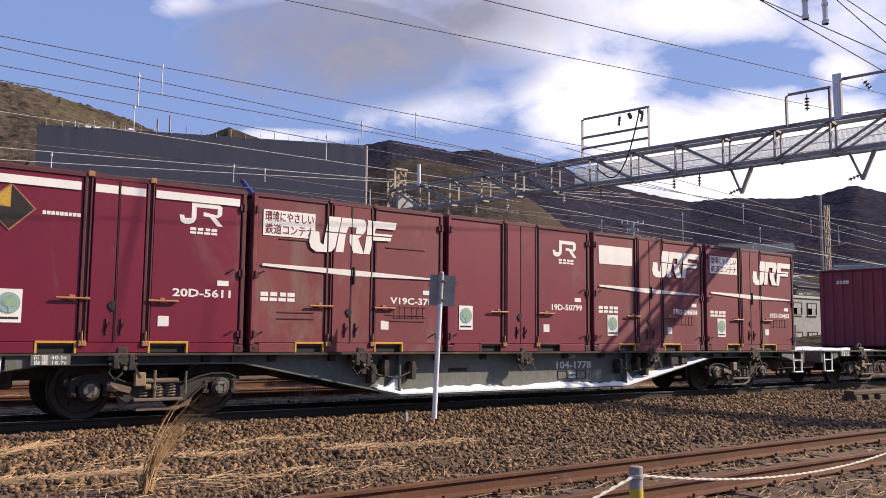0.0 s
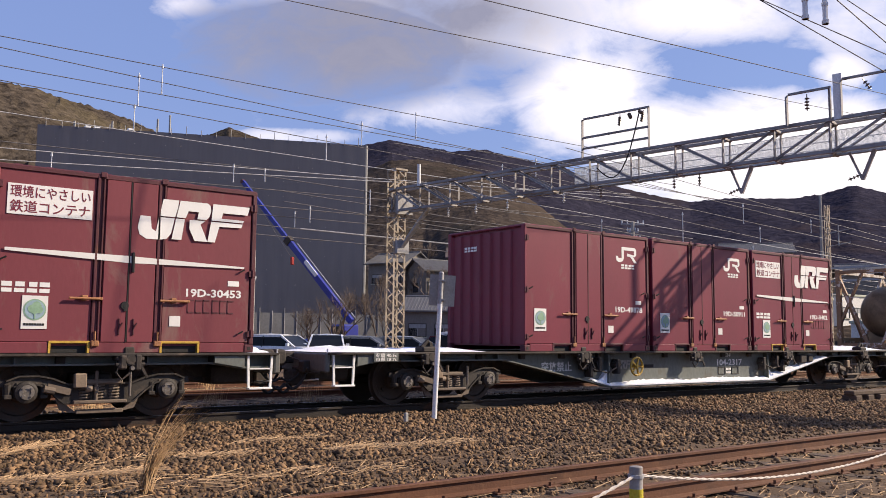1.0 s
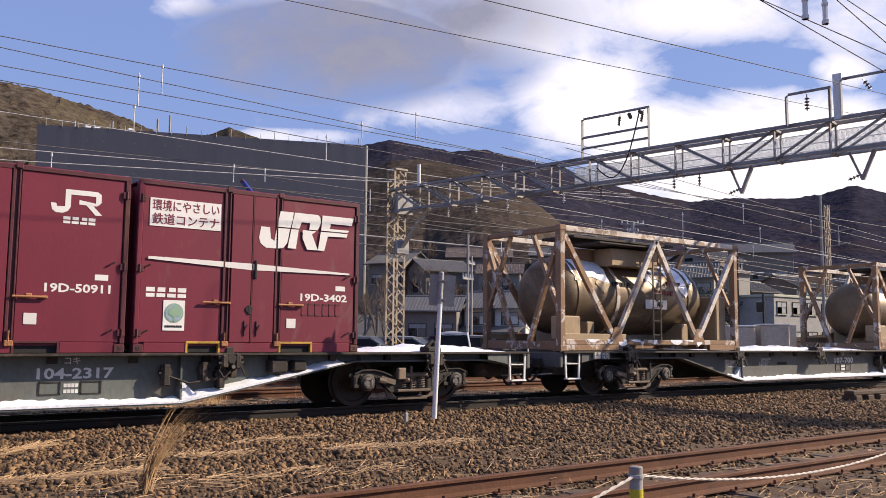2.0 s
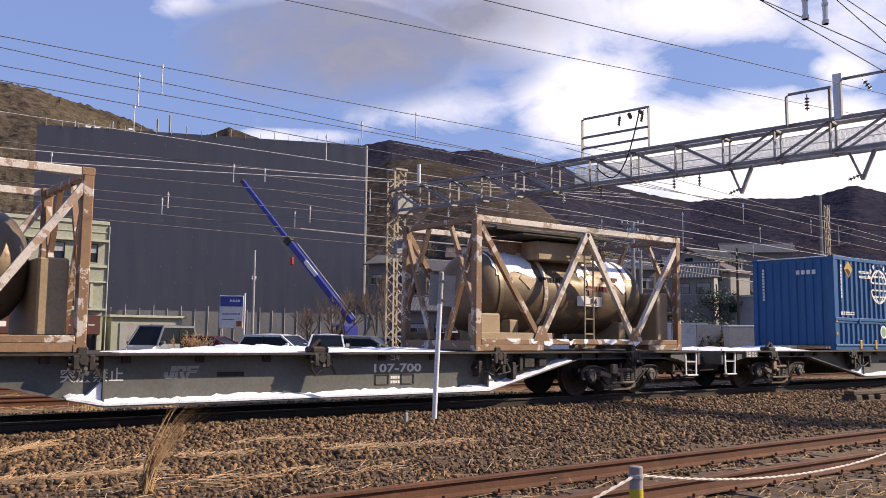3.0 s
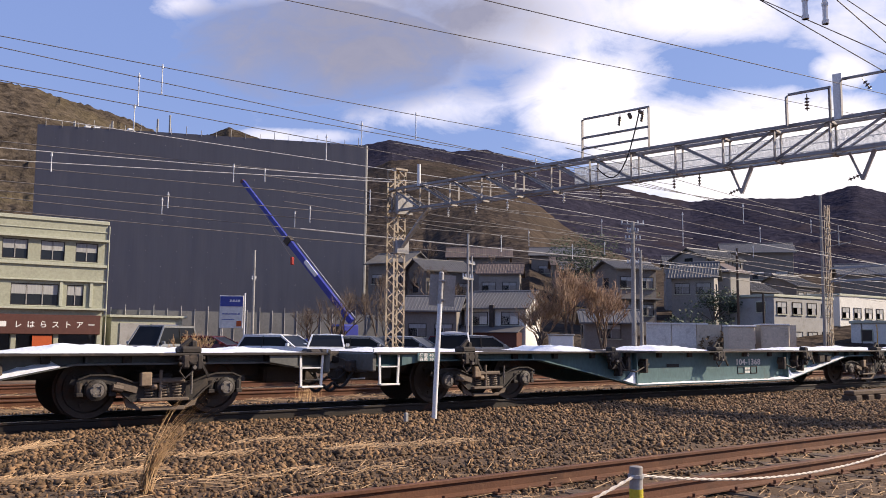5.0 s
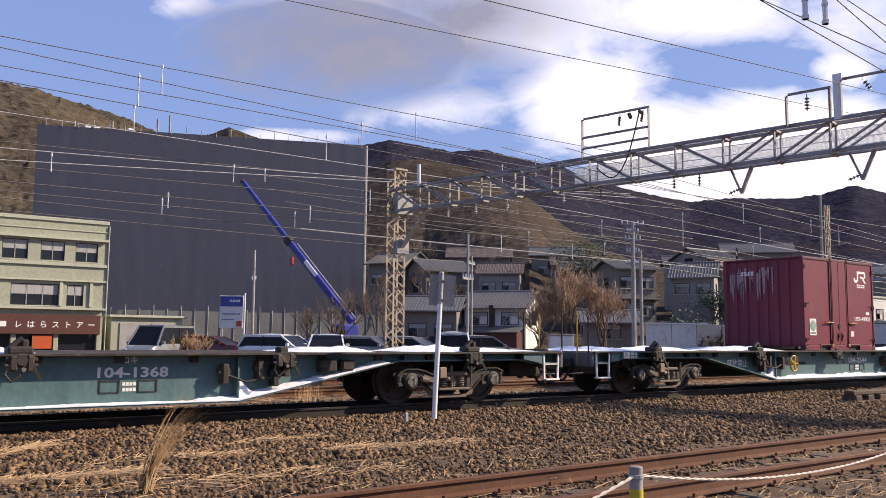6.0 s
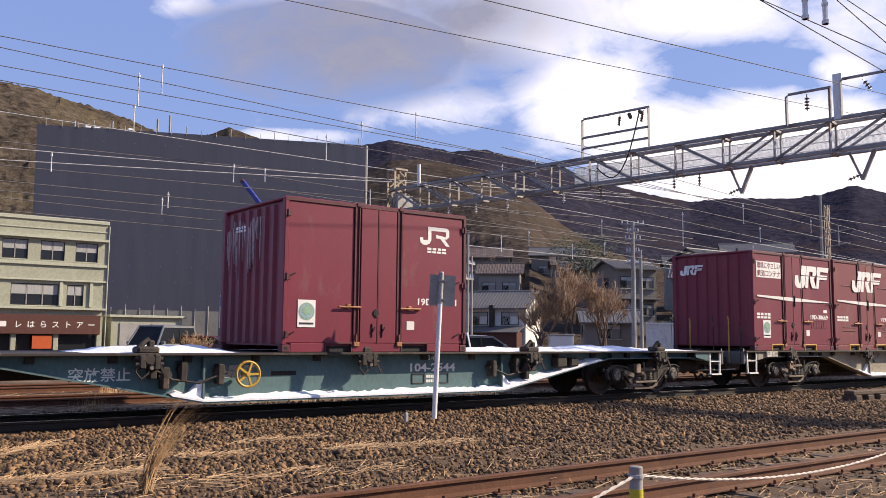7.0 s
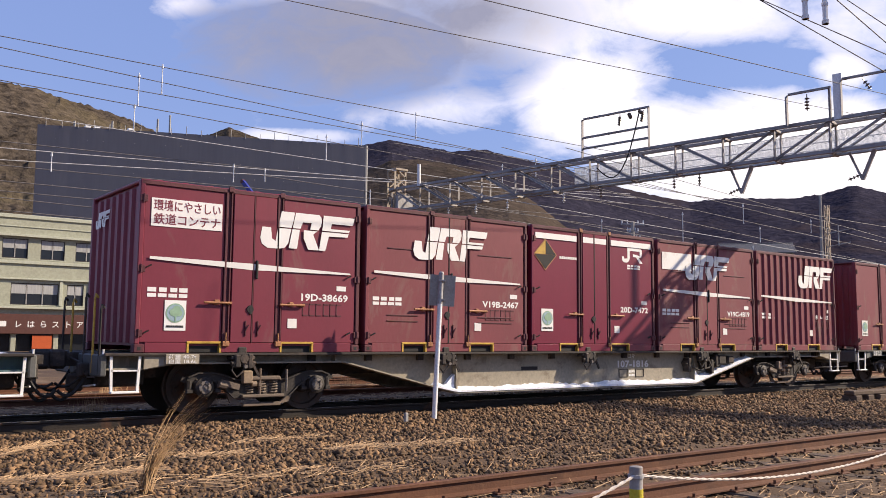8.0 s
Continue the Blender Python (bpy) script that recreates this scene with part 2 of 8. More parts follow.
class Geo:
    """Collects the faces of one mesh."""

    def __init__(self):
        self.v, self.f = [], []

    def add(self, verts, faces):
        k = len(self.v)
        self.v += [tuple(p) for p in verts]
        self.f += [tuple(i + k for i in f) for f in faces]
        return self

    def box(self, x0, x1, y0, y1, z0, z1, c=0.0):
        """A box, its edges chamfered by c."""
        if c <= 0:
            return self.add([(x, y, z) for x in (x0, x1) for y in (y0, y1) for z in (z0, z1)],
                            [(0, 1, 3, 2), (4, 6, 7, 5), (0, 4, 5, 1), (2, 3, 7, 6), (0, 2, 6, 4), (1, 5, 7, 3)])
        a, b = (x0, y0, z0), (x1, y1, z1)
        verts, index = [], {}
        for sx in (0, 1):
            for sy in (0, 1):
                for sz in (0, 1):
                    s = (sx, sy, sz)
                    for axis in range(3):
                        p = [(b[i] - c if s[i] else a[i] + c) for i in range(3)]
                        p[axis] = b[axis] if s[axis] else a[axis]
                        index[s, axis] = len(verts)
                        verts.append(tuple(p))
        faces = []
        for axis in range(3):
            o1, o2 = (axis + 1) % 3, (axis + 2) % 3
            for side in (0, 1):
                ring = []
                for q1, q2 in ((0, 0), (1, 0), (1, 1), (0, 1)):
                    s = [0, 0, 0]
                    s[axis], s[o1], s[o2] = side, q1, q2
                    ring.append(index[tuple(s), axis])
                faces.append(tuple(ring if side else ring[::-1]))
        for axis in range(3):
            o1, o2 = (axis + 1) % 3, (axis + 2) % 3
            for q1 in (0, 1):
                for q2 in (0, 1):
                    s, t = [0, 0, 0], [0, 0, 0]
                    s[o1] = t[o1] = q1
                    s[o2] = t[o2] = q2
                    t[axis] = 1
                    ring = [index[tuple(s), o1], index[tuple(t), o1], index[tuple(t), o2], index[tuple(s), o2]]
                    faces.append(tuple(ring if q1 != q2 else ring[::-1]))
        for s in [(i, j, k) for i in (0, 1) for j in (0, 1) for k in (0, 1)]:
            ring = [index[s, 0], index[s, 1], index[s, 2]]
            faces.append(tuple(ring if sum(s) % 2 else ring[::-1]))
        return self.add(verts, faces)

    def tube(self, a, b, r0, r1=None, n=8, caps=True):
        """A round bar from a to b."""
        a, b = Vector(a), Vector(b)
        r1 = r0 if r1 is None else r1
        way = (b - a).normalized()
        side = way.cross(Vector((0, 0, 1)) if abs(way.z) < 0.9 else Vector((1, 0, 0))).normalized()
        up = side.cross(way)
        ring = [(math.cos(math.tau * i / n), math.sin(math.tau * i / n)) for i in range(n)]
        verts = [a + (side * c + up * s) * r0 for c, s in ring] + [b + (side * c + up * s) * r1 for c, s in ring]
        faces = [(i, (i + 1) % n, n + (i + 1) % n, n + i) for i in range(n)]
        if caps:
            faces += [tuple(range(n))[::-1], tuple(range(n, 2 * n))]
        return self.add(verts, faces)

    def pipe(self, pts, r, n=5):
        """A round bar along a line of points, in one piece."""
        pts = [Vector(p) for p in pts]
        verts, faces = [], []
        for k, p in enumerate(pts):
            way = (pts[min(k + 1, len(pts) - 1)] - pts[max(k - 1, 0)]).normalized()
            side = way.cross(Vector((0, 0, 1)) if abs(way.z) < 0.9 else Vector((1, 0, 0))).normalized()
            up = side.cross(way)
            verts += [p + (side * math.cos(math.tau * i / n) + up * math.sin(math.tau * i / n)) * r for i in range(n)]
        for k in range(len(pts) - 1):
            faces += [(k * n + i, k * n + (i + 1) % n, (k + 1) * n + (i + 1) % n, (k + 1) * n + i) for i in range(n)]
        m = (len(pts) - 1) * n
        return self.add(verts, faces + [tuple(range(n))[::-1], tuple(range(m, m + n))])

    def bar(self, a, b, w, h):
        """A square-edged bar from a to b, w wide and h high."""
        a, b = Vector(a), Vector(b)
        way = (b - a).normalized()
        side = way.cross(Vector((0, 0, 1)) if abs(way.z) < 0.95 else Vector((0, 1, 0))).normalized()
        up = side.cross(way)
        q = [(-w / 2, -h / 2), (w / 2, -h / 2), (w / 2, h / 2), (-w / 2, h / 2)]
        verts = [e + side * x + up * z for e in (a, b) for x, z in q]
        return self.add(verts, [(3, 2, 1, 0), (4, 5, 6, 7), (0, 1, 5, 4), (1, 2, 6, 5), (2, 3, 7, 6), (3, 0, 4, 7)])

    def angle(self, a, b, w, t=0.012):
        """An L-section bar."""
        a, b = Vector(a), Vector(b)
        way = (b - a).normalized()
        side = way.cross(Vector((0, 0, 1)) if abs(way.z) < 0.95 else Vector((0, 1, 0))).normalized()
        up = side.cross(way)
        self.bar(a + side * w / 2, b + side * w / 2, w, t)
        return self.bar(a + up * w / 2, b + up * w / 2, t, w)

    def prism(self, poly, y0, y1, axis="y"):
        """A flat outline (x, z) given a thickness along y (or (y, z) along x, (x, y) along z)."""
        n = len(poly)

        def at(p, d):
            return (p[0], d, p[1]) if axis == "y" else (d, p[0], p[1]) if axis == "x" else (p[0], p[1], d)

        verts = [at(p, y0) for p in poly] + [at(p, y1) for p in poly]
        return self.add(verts, [tuple(range(n)), tuple(range(n, 2 * n))[::-1]] + [(i, n + i, n + (i + 1) % n, (i + 1) % n) for i in range(n)])

    def lathe(self, profile, centre, axis="y", n=20):
        """A turned body: (along, radius) pairs round an axis through centre."""
        c = Vector(centre)
        verts = []
        for along, r in profile:
            for i in range(n):
                p, q = r * math.cos(math.tau * i / n), r * math.sin(math.tau * i / n)
                verts.append(c + (Vector((p, along, q)) if axis == "y" else Vector((along, p, q)) if axis == "x" else Vector((p, q, along))))
        faces = []
        for k in range(len(profile) - 1):
            faces += [(k * n + i, k * n + (i + 1) % n, (k + 1) * n + (i + 1) % n, (k + 1) * n + i) for i in range(n)]
        m = (len(profile) - 1) * n
        faces += [tuple(range(n))[::-1], tuple(range(m, m + n))]
        return self.add(verts, faces)

    def sheet(self, nx, ny, at):
        """A grid of points at(i, j)."""
        verts = [at(i, j) for j in range(ny) for i in range(nx)]
        return self.add(verts, [(j * nx + i, j * nx + i + 1, (j + 1) * nx + i + 1, (j + 1) * nx + i) for j in range(ny - 1) for i in range(nx - 1)])

    def mesh(self, name, mat, smooth=False):
        data = bpy.data.meshes.new(name)
        data.from_pydata(self.v, [], self.f)
        bm = bmesh.new()
        bm.from_mesh(data)
        bmesh.ops.recalc_face_normals(bm, faces=bm.faces)
        bm.to_mesh(data)
        bm.free()
        data.materials.append(mat)
        if smooth:
            data.shade_smooth()
            data.set_sharp_from_angle(angle=radians(35))
        return data


def part(name, geo, mat, parent, label="", smooth=False, kind=""):
    ob = new(name, geo.mesh(name, mat, smooth) if isinstance(geo, Geo) else geo)
    if not isinstance(geo, Geo):
        if not geo.materials:
            geo.materials.append(mat)
    ob.parent = parent
    return tagged(ob, label, kind=kind)


def thing(name, label, category, at=None, group="", kind=""):
    ob = new(name)
    ob.empty_display_size = 0.3
    if at is not None:
        ob.matrix_basis = at
    return tagged(ob, label, category, group, kind)


def solid(name, geo, mat, label, category="", group="", kind="", smooth=False):
    return tagged(new(name, geo.mesh(name, mat, smooth)), label, category, group, kind)


LETTERS = {}


def writing(text, height, mat, squeeze=1.0, width=None, slant=0.0, weight=0.035):
    """Flat letters as a mesh in the x-z plane, facing -y, from the lower left corner; they are height tall."""
    key = (text, height, mat.name, squeeze, width, slant, weight)
    if key not in LETTERS:
        curve = bpy.data.curves.new("writing", "FONT")
        curve.body, curve.size, curve.extrude, curve.resolution_u = text, height * 1.38, 0.001, 2
        curve.offset = height * (weight if text.isascii() else 0.016)
        holder = bpy.data.objects.new("writing", curve)
        data = bpy.data.meshes.new_from_object(holder)
        if width:
            squeeze = width / max(0.01, max(v.co.x for v in data.vertices))
        for v in data.vertices:
            x, y, z = v.co
            v.co = (x * squeeze + slant * y, -z, y)
        data.materials.clear()
        data.materials.append(mat)
        bpy.data.objects.remove(holder)
        LETTERS[key] = data
    return LETTERS[key]


def letter(name, text, x, y, z, height, mat, parent, label="", squeeze=1.0, upright=False, width=None, slant=0.0, weight=0.035):
    ob = part(name, writing(text, height, mat, squeeze, width, slant, weight), mat, parent, label)
    ob.matrix_basis = pose(x, y, z, 0, 90 if upright else 0, 0)
    return ob


MOVERS = []              # things that roll with the train
WHEELS = []              # wheelsets, with their place in their wagon

# ---------------------------------------------------------------- containers
L, FRONT = 3.715, -1.225


def emblem_jr(g, x, z, h, y):
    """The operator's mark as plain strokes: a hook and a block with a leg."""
    s = h / 0.36
    def q(pts):
        g.prism([(x + a * s, z + b * s) for a, b in pts], y - 0.003, y)
    q([(0.20, 0.36), (0.36, 0.36), (0.36, 0.285), (0.28, 0.285), (0.28, 0.10), (0.20, 0.10)])
    q([(0.0, 0.14), (0.075, 0.14), (0.09, 0.09), (0.20, 0.10), (0.28, 0.10), (0.24, 0.03), (0.17, 0.0), (0.08, 0.0), (0.02, 0.04)])
    q([(0.36, 0.36), (0.66, 0.36), (0.72, 0.32), (0.72, 0.285), (0.36, 0.285)])
    q([(0.64, 0.285), (0.72, 0.285), (0.72, 0.19), (0.66, 0.14), (0.64, 0.18)])
    q([(0.40, 0.215), (0.64, 0.18), (0.66, 0.14), (0.40, 0.145)])
    q([(0.50, 0.145), (0.60, 0.145), (0.74, 0.0), (0.64, 0.0)])


def emblem_jrf(g, x, z, h, y):
    """The older mark: three slanting blocks with a hooked foot, cut by a hairline."""
    s = h / 0.62
    def q(pts):
        g.prism([(x + a * s * 1.09, z + b * s) for a, b in pts], y - 0.003, y)
    q([(0.34, 0.62), (0.56, 0.62), (0.545, 0.50), (0.51, 0.36), (0.29, 0.36)])
    q([(0.285, 0.34), (0.505, 0.34), (0.46, 0.10), (0.40, 0.02), (0.30, 0.0), (0.12, 0.0), (0.03, 0.06), (0.0, 0.16), (0.03, 0.34), (0.17, 0.34), (0.19, 0.16), (0.25, 0.12)])
    q([(0.58, 0.62), (0.98, 0.62), (1.02, 0.58), (1.03, 0.50), (1.01, 0.42), (0.97, 0.36), (0.83, 0.36), (0.85, 0.47), (0.70, 0.47), (0.66, 0.36), (0.53, 0.36)])
    q([(0.525, 0.34), (0.65, 0.34), (0.61, 0.02), (0.47, 0.02)])
    q([(0.72, 0.34), (0.95, 0.34), (0.88, 0.28), (0.99, 0.02), (0.80, 0.02), (0.72, 0.20)])
    q([(1.06, 0.62), (1.62, 0.62), (1.59, 0.49), (1.21, 0.49), (1.19, 0.40), (1.54, 0.40), (1.52, 0.36), (1.04, 0.36)])
    q([(1.035, 0.34), (1.515, 0.34), (1.50, 0.28), (1.16, 0.27), (1.10, 0.02), (0.99, 0.02)])


def ribs(g, x0, x1, y, z0, z1, pitch, depth, out=-1):
    """A corrugated wall along x; the outer faces lie at y."""
    n = max(1, round((x1 - x0) / pitch))
    p = (x1 - x0) / n
    line = []
    for i in range(n):
        a = x0 + i * p
        line += [(a, y), (a + p * 0.40, y), (a + p * 0.52, y - out * depth), (a + p * 0.88, y - out * depth)]
    line.append((x1, y))
    verts = [(x, yy, z) for x, yy in line for z in (z0, z1)]
    g.add(verts, [(2 * i, 2 * i + 2, 2 * i + 3, 2 * i + 1) for i in range(len(line) - 1)])


def end_ribs(g, x, y0, y1, z0, z1, count, depth, out):
    """A corrugated end wall along y; the outer faces lie at x."""
    p = (y1 - y0) / count
    line = []
    for i in range(count):
        a = y0 + i * p
        line += [(a, x), (a + p * 0.35, x), (a + p * 0.45, x - out * depth), (a + p * 0.90, x - out * depth)]
    line.append((y1, x))
    verts = [(xx, yy, z) for yy, xx in line for z in (z0, z1)]
    g.add(verts, [(2 * i, 2 * i + 2, 2 * i + 3, 2 * i + 1) for i in range(len(line) - 1)])


def bars_writing(g, x, z, w, h, y, n):
    """Writing too small to read: for each sign a few short bars."""
    step = w / n
    for i in range(n):
        a, b = x + i * step, x + (i + 0.82) * step
        if h < 0.06:
            g.box(a, b, y - 0.003, y, z, z + h)
            continue
        g.box(a, b, y - 0.003, y, z, z + 0.38 * h)
        g.box(a + 0.1 * (i % 3) * (b - a), b, y - 0.003, y, z + 0.55 * h, z + h)


def freight_container(style, number, label, old=0, snow_end=False, notice=""):
    """A 12-foot container with side doors; its base centre is its origin."""
    paint = (M_RED, M_RED_OLD, M_RED_FRESH)[old]
    top = thing("freight_container", label, "container", group="railway containers on the train")
    h, x0, x1, y0, y1 = 2.5, -L / 2, L / 2, FRONT, -FRONT
    body = Geo()
    body.box(x0 + 0.075, x1 - 0.075, y0 + 0.045, y1 - 0.045, 0.10, h - 0.03)
    part("body", body, paint, top)
    roof = Geo().box(x0 + 0.01, x1 - 0.01, y0 + 0.012, y1 - 0.012, h - 0.05, h, 0.015)
    sheet = part("roof", roof, M_RED_DARK if old else paint, top, "dusty roof sheet")
    for i in range(9):
        a = x0 + 0.3 + i * (L - 0.6) / 8
        part("roof_rib", Geo().box(a - 0.05, a + 0.05, y0 + 0.08, y1 - 0.08, h, h + 0.018, 0.008), M_RED_DARK if old else paint, sheet)
    for x, out in ((x0, -1), (x1, 1)):
        g = Geo()
        end_ribs(g, x + (-out) * 0.012, y0 + 0.11, y1 - 0.11, 0.14, h - 0.10, 7, 0.045, out)
        wall = part("end_wall", g, paint, top, "corrugated end wall")
        if x < 0:
            mark = Geo()
            if style != "jr":
                emblem_jrf(mark, -0.62, 1.95, 0.26, 0)
            else:
                bars_writing(mark, -0.3, 2.05, 0.42, 0.10, 0, 4)
            ob = part("end_mark", mark, M_WHITE, wall, "faded white mark")
            ob.matrix_basis = pose(x0 + 0.006, 0.35, 0, 0, 0, -90)
    for x in (x0, x1):
        for y in (y0, y1):
            s, t = (1 if x < 0 else -1), (1 if y < 0 else -1)
            g = Geo().box(min(x, x + s * 0.075), max(x, x + s * 0.075), min(y, y + t * 0.11), max(y, y + t * 0.11), 0.12, h - 0.01, 0.012)
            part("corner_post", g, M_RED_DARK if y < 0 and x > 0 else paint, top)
            g = Geo().box(min(x - s * 0.004, x + s * 0.15), max(x - s * 0.004, x + s * 0.15), min(y - t * 0.006, y + t * 0.14), max(y - t * 0.006, y + t * 0.14), 0.0, 0.12, 0.012)
            casting = part("corner_casting", g, M_RED_DARK, top)
            part("casting_hole", Geo().box(min(x + s * 0.04, x + s * 0.10), max(x + s * 0.04, x + s * 0.10), y - t * 0.008, y + t * 0.02, 0.03, 0.09, 0.006), M_BLACK, casting)
    # bottom rail with its fork pockets
    for a, b in ((x0 + 0.15, -1.09), (-0.56, 0.41), (1.0, x1 - 0.15)):
        part("bottom_rail", Geo().box(a, b, y0 + 0.004, y0 + 0.08, 0.0, 0.145, 0.008), paint, top)
    part("rear_rail", Geo().box(x0 + 0.15, x1 - 0.15, y1 - 0.08, y1 - 0.004, 0.0, 0.145, 0.008), paint, top)
    for a, b in ((-1.09, -0.56), (0.41, 1.0)):
        g = Geo().box(a, b, y0 - 0.004, y0 + 0.08, 0.13, 0.165, 0.006).box(a, a + 0.03, y0 - 0.004, y0 + 0.08, 0.0, 0.14).box(b - 0.03, b, y0 - 0.004, y0 + 0.08, 0.0, 0.14)
        pocket = part("fork_pocket", g, M_RED_DARK if style == "jr" and old == 0 else M_YELLOW, top, "steel-edged fork pocket" if style == "jr" and old == 0 else "yellow-edged fork pocket")
        part("recess", Geo().box(a + 0.03, b - 0.03, y0 + 0.06, y0 + 0.5, 0.005, 0.13), M_BLACK, pocket)
    # leaves and posts of the side
    ribbed = style == "ribbed"
    if ribbed:
        g = Geo()
        ribs(g, x0 + 0.08, x1 - 0.08, y0 + 0.004, 0.15, h - 0.075, 0.28, 0.045)
        part("ribbed_side", g, paint, top, "corrugated side wall")
    if number.startswith("V"):
        for a, b in ((x0 + 0.45, -0.75), (0.62, x1 - 0.4)):
            for z in (0.52, 0.62, 1.78):
                part("vent", Geo().box(a, b, y0 + 0.006, y0 + 0.03, z, z + 0.022, 0.004), M_RED_DARK, top)
    for a, b, yy in () if ribbed else ((x0 + 0.075, -0.56, 0.018), (-0.42, -0.085, 0.0), (-0.065, 0.30, 0.0), (0.43, x1 - 0.085, 0.018)):
        g = Geo().box(a, b, y0 + yy, y0 + 0.055, 0.15, h - 0.075, 0.006)
        part("door_leaf", g, paint, top)
    for a in () if ribbed else (-0.50, 0.365):
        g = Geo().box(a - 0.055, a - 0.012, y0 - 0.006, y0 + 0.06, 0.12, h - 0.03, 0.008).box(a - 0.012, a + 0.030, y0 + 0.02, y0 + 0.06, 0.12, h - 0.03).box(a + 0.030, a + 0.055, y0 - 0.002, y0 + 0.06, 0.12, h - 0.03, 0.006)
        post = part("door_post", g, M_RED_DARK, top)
        part("top_latch", Geo().box(a - 0.02, a + 0.07, y0 - 0.02, y0, h - 0.06, h + 0.02, 0.008), M_ORANGE if old == 2 else M_RED_DARK, post)
        part("foot_latch", Geo().box(a - 0.05, a + 0.06, y0 - 0.03, y0, 0.09, 0.17, 0.01).tube((a, y0 - 0.02, 0.1), (a, y0 - 0.02, 0.3), 0.012), M_ORANGE, post)
    seam = Geo().box(-0.083, -0.067, y0 - 0.006, y0 + 0.02, 0.15, h - 0.075)
    if not ribbed:
        part("door_seal", seam, M_BLACK if old else M_RED_DARK, top, "dark rubber door seal")
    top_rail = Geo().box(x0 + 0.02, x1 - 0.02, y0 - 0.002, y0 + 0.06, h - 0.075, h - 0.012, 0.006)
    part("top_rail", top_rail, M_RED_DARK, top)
    for a in () if ribbed else (-0.66, 0.58):
        g = Geo().tube((a - 0.20, y0 - 0.03, 0.745), (a + 0.20, y0 - 0.03, 0.745), 0.017, n=8)
        g.box(a - 0.04, a + 0.04, y0 - 0.035, y0 + 0.02, 0.715, 0.79, 0.01).box(a + 0.16, a + 0.24, y0 - 0.04, y0 + 0.02, 0.725, 0.765, 0.008)
        part("door_handle", g, M_ORANGE, top, "orange door handle bar")
    for a in () if ribbed else (-0.18, 0.02):
        g = Geo().box(a - 0.012, a + 0.012, y0 - 0.02, y0, 0.25, 0.48, 0.005).tube((a, y0 - 0.025, 0.34), (a + 0.04, y0 - 0.03, 0.42), 0.012)
        part("cam_keeper", g, M_RED_DARK, top)
    if not ribbed:
        part("lock_plate", Geo().lathe([(-0.012, 0.0), (-0.012, 0.055), (0.004, 0.06)], (-0.11, y0 - 0.004, 0.66), "y", 12).box(-0.13, -0.085, y0 - 0.018, y0, 0.58, 0.72, 0.006), M_BLACK, top)
    if style not in ("jr", "ribbed"):
        part("door_grip", Geo().box(-0.045, 0.0, y0 - 0.03, y0, 1.13, 1.42, 0.012), M_BLACK, top, "black grip on the door seam")
    for z in (0.28, 0.95 + 0.25, h - 0.28):
        for x, s in ((x0, 1), (x1, -1)):
            part("hinge", Geo().box(min(x, x + s * 0.11), max(x, x + s * 0.11), y0 - 0.012, y0 + 0.01, z - 0.05, z + 0.05, 0.006).tube((x + s * 0.05, y0 - 0.014, z - 0.06), (x + s * 0.05, y0 - 0.014, z + 0.06), 0.014), M_RED_DARK, top)
    for x, s in ((x0 + 0.16, 1), (x1 - 0.22, 1)):
        for z in (0.30, 1.24):
            part("rope_hook", Geo().bar((x - 0.035, y0 - 0.008, z - 0.018), (x + 0.035, y0 - 0.025, z + 0.02), 0.022, 0.022), M_BLACK, top)
    # markings
    y = y0 - 0.003
    ink, small_ink = Geo(), Geo()
    if style == "jr":
        emblem_jr(ink, 0.80, 1.90, 0.33, y0 + 0.016)
        bars_writing(small_ink, 0.97, 1.76, 0.44, 0.095, y0 + 0.016, 4)
    elif style in ("jrf", "ribbed"):
        emblem_jrf(ink, 0.02, 1.63, 0.60, y)
        bars_writing(small_ink, x0 + 0.16, 0.80, 0.62, 0.14, y0 + 0.016, 4)
    elif style == "jrf_mid":
        emblem_jrf(ink, -0.88, 1.63, 0.60, y)
        bars_writing(small_ink, x0 + 0.16, 0.80, 0.62, 0.14, y0 + 0.016, 4)
    part("mark", ink, M_WHITE, top, "white operator mark")
    part("operator_writing", small_ink, M_WHITE, top, kind="stuff")
    if style != "jr":
        g = Geo().prism([(x0 + 0.17, 1.385), (x0 + 0.17, 1.345), (-0.10, 1.265), (x1 - 0.19, 1.275), (x1 - 0.19, 1.30), (-0.10, 1.365)], y - 0.002, y + 0.002)
        part("stripe", g, M_STRIPE, top, "tapering cream stripe")
        for a in (0.80, 1.18):
            g = Geo()
            for i in range(3):
                b = a + i * 0.12
                g.box(b, b + 0.10, y0 + 0.012, y0 + 0.018, 0.58, 0.60).box(b, b + 0.10, y0 + 0.012, y0 + 0.018, 0.76, 0.78).box(b, b + 0.012, y0 + 0.012, y0 + 0.018, 0.58, 0.78)
            part("card_frame", g, M_RED_DARK, top)
    letter("number", number, 0.74, y0 + 0.016, 0.825, 0.115, M_WHITE, top, width=0.90)
    part("white_tag", Geo().box(1.42, 1.60, y0 + 0.012, y0 + 0.017, 1.0, 1.08), M_WHITE, top)
    part("paper_tag", Geo().box(0.54, 0.70, y0 + 0.010, y0 + 0.017, 0.38, 0.53), M_STRIPE, top, "pale paper tag")
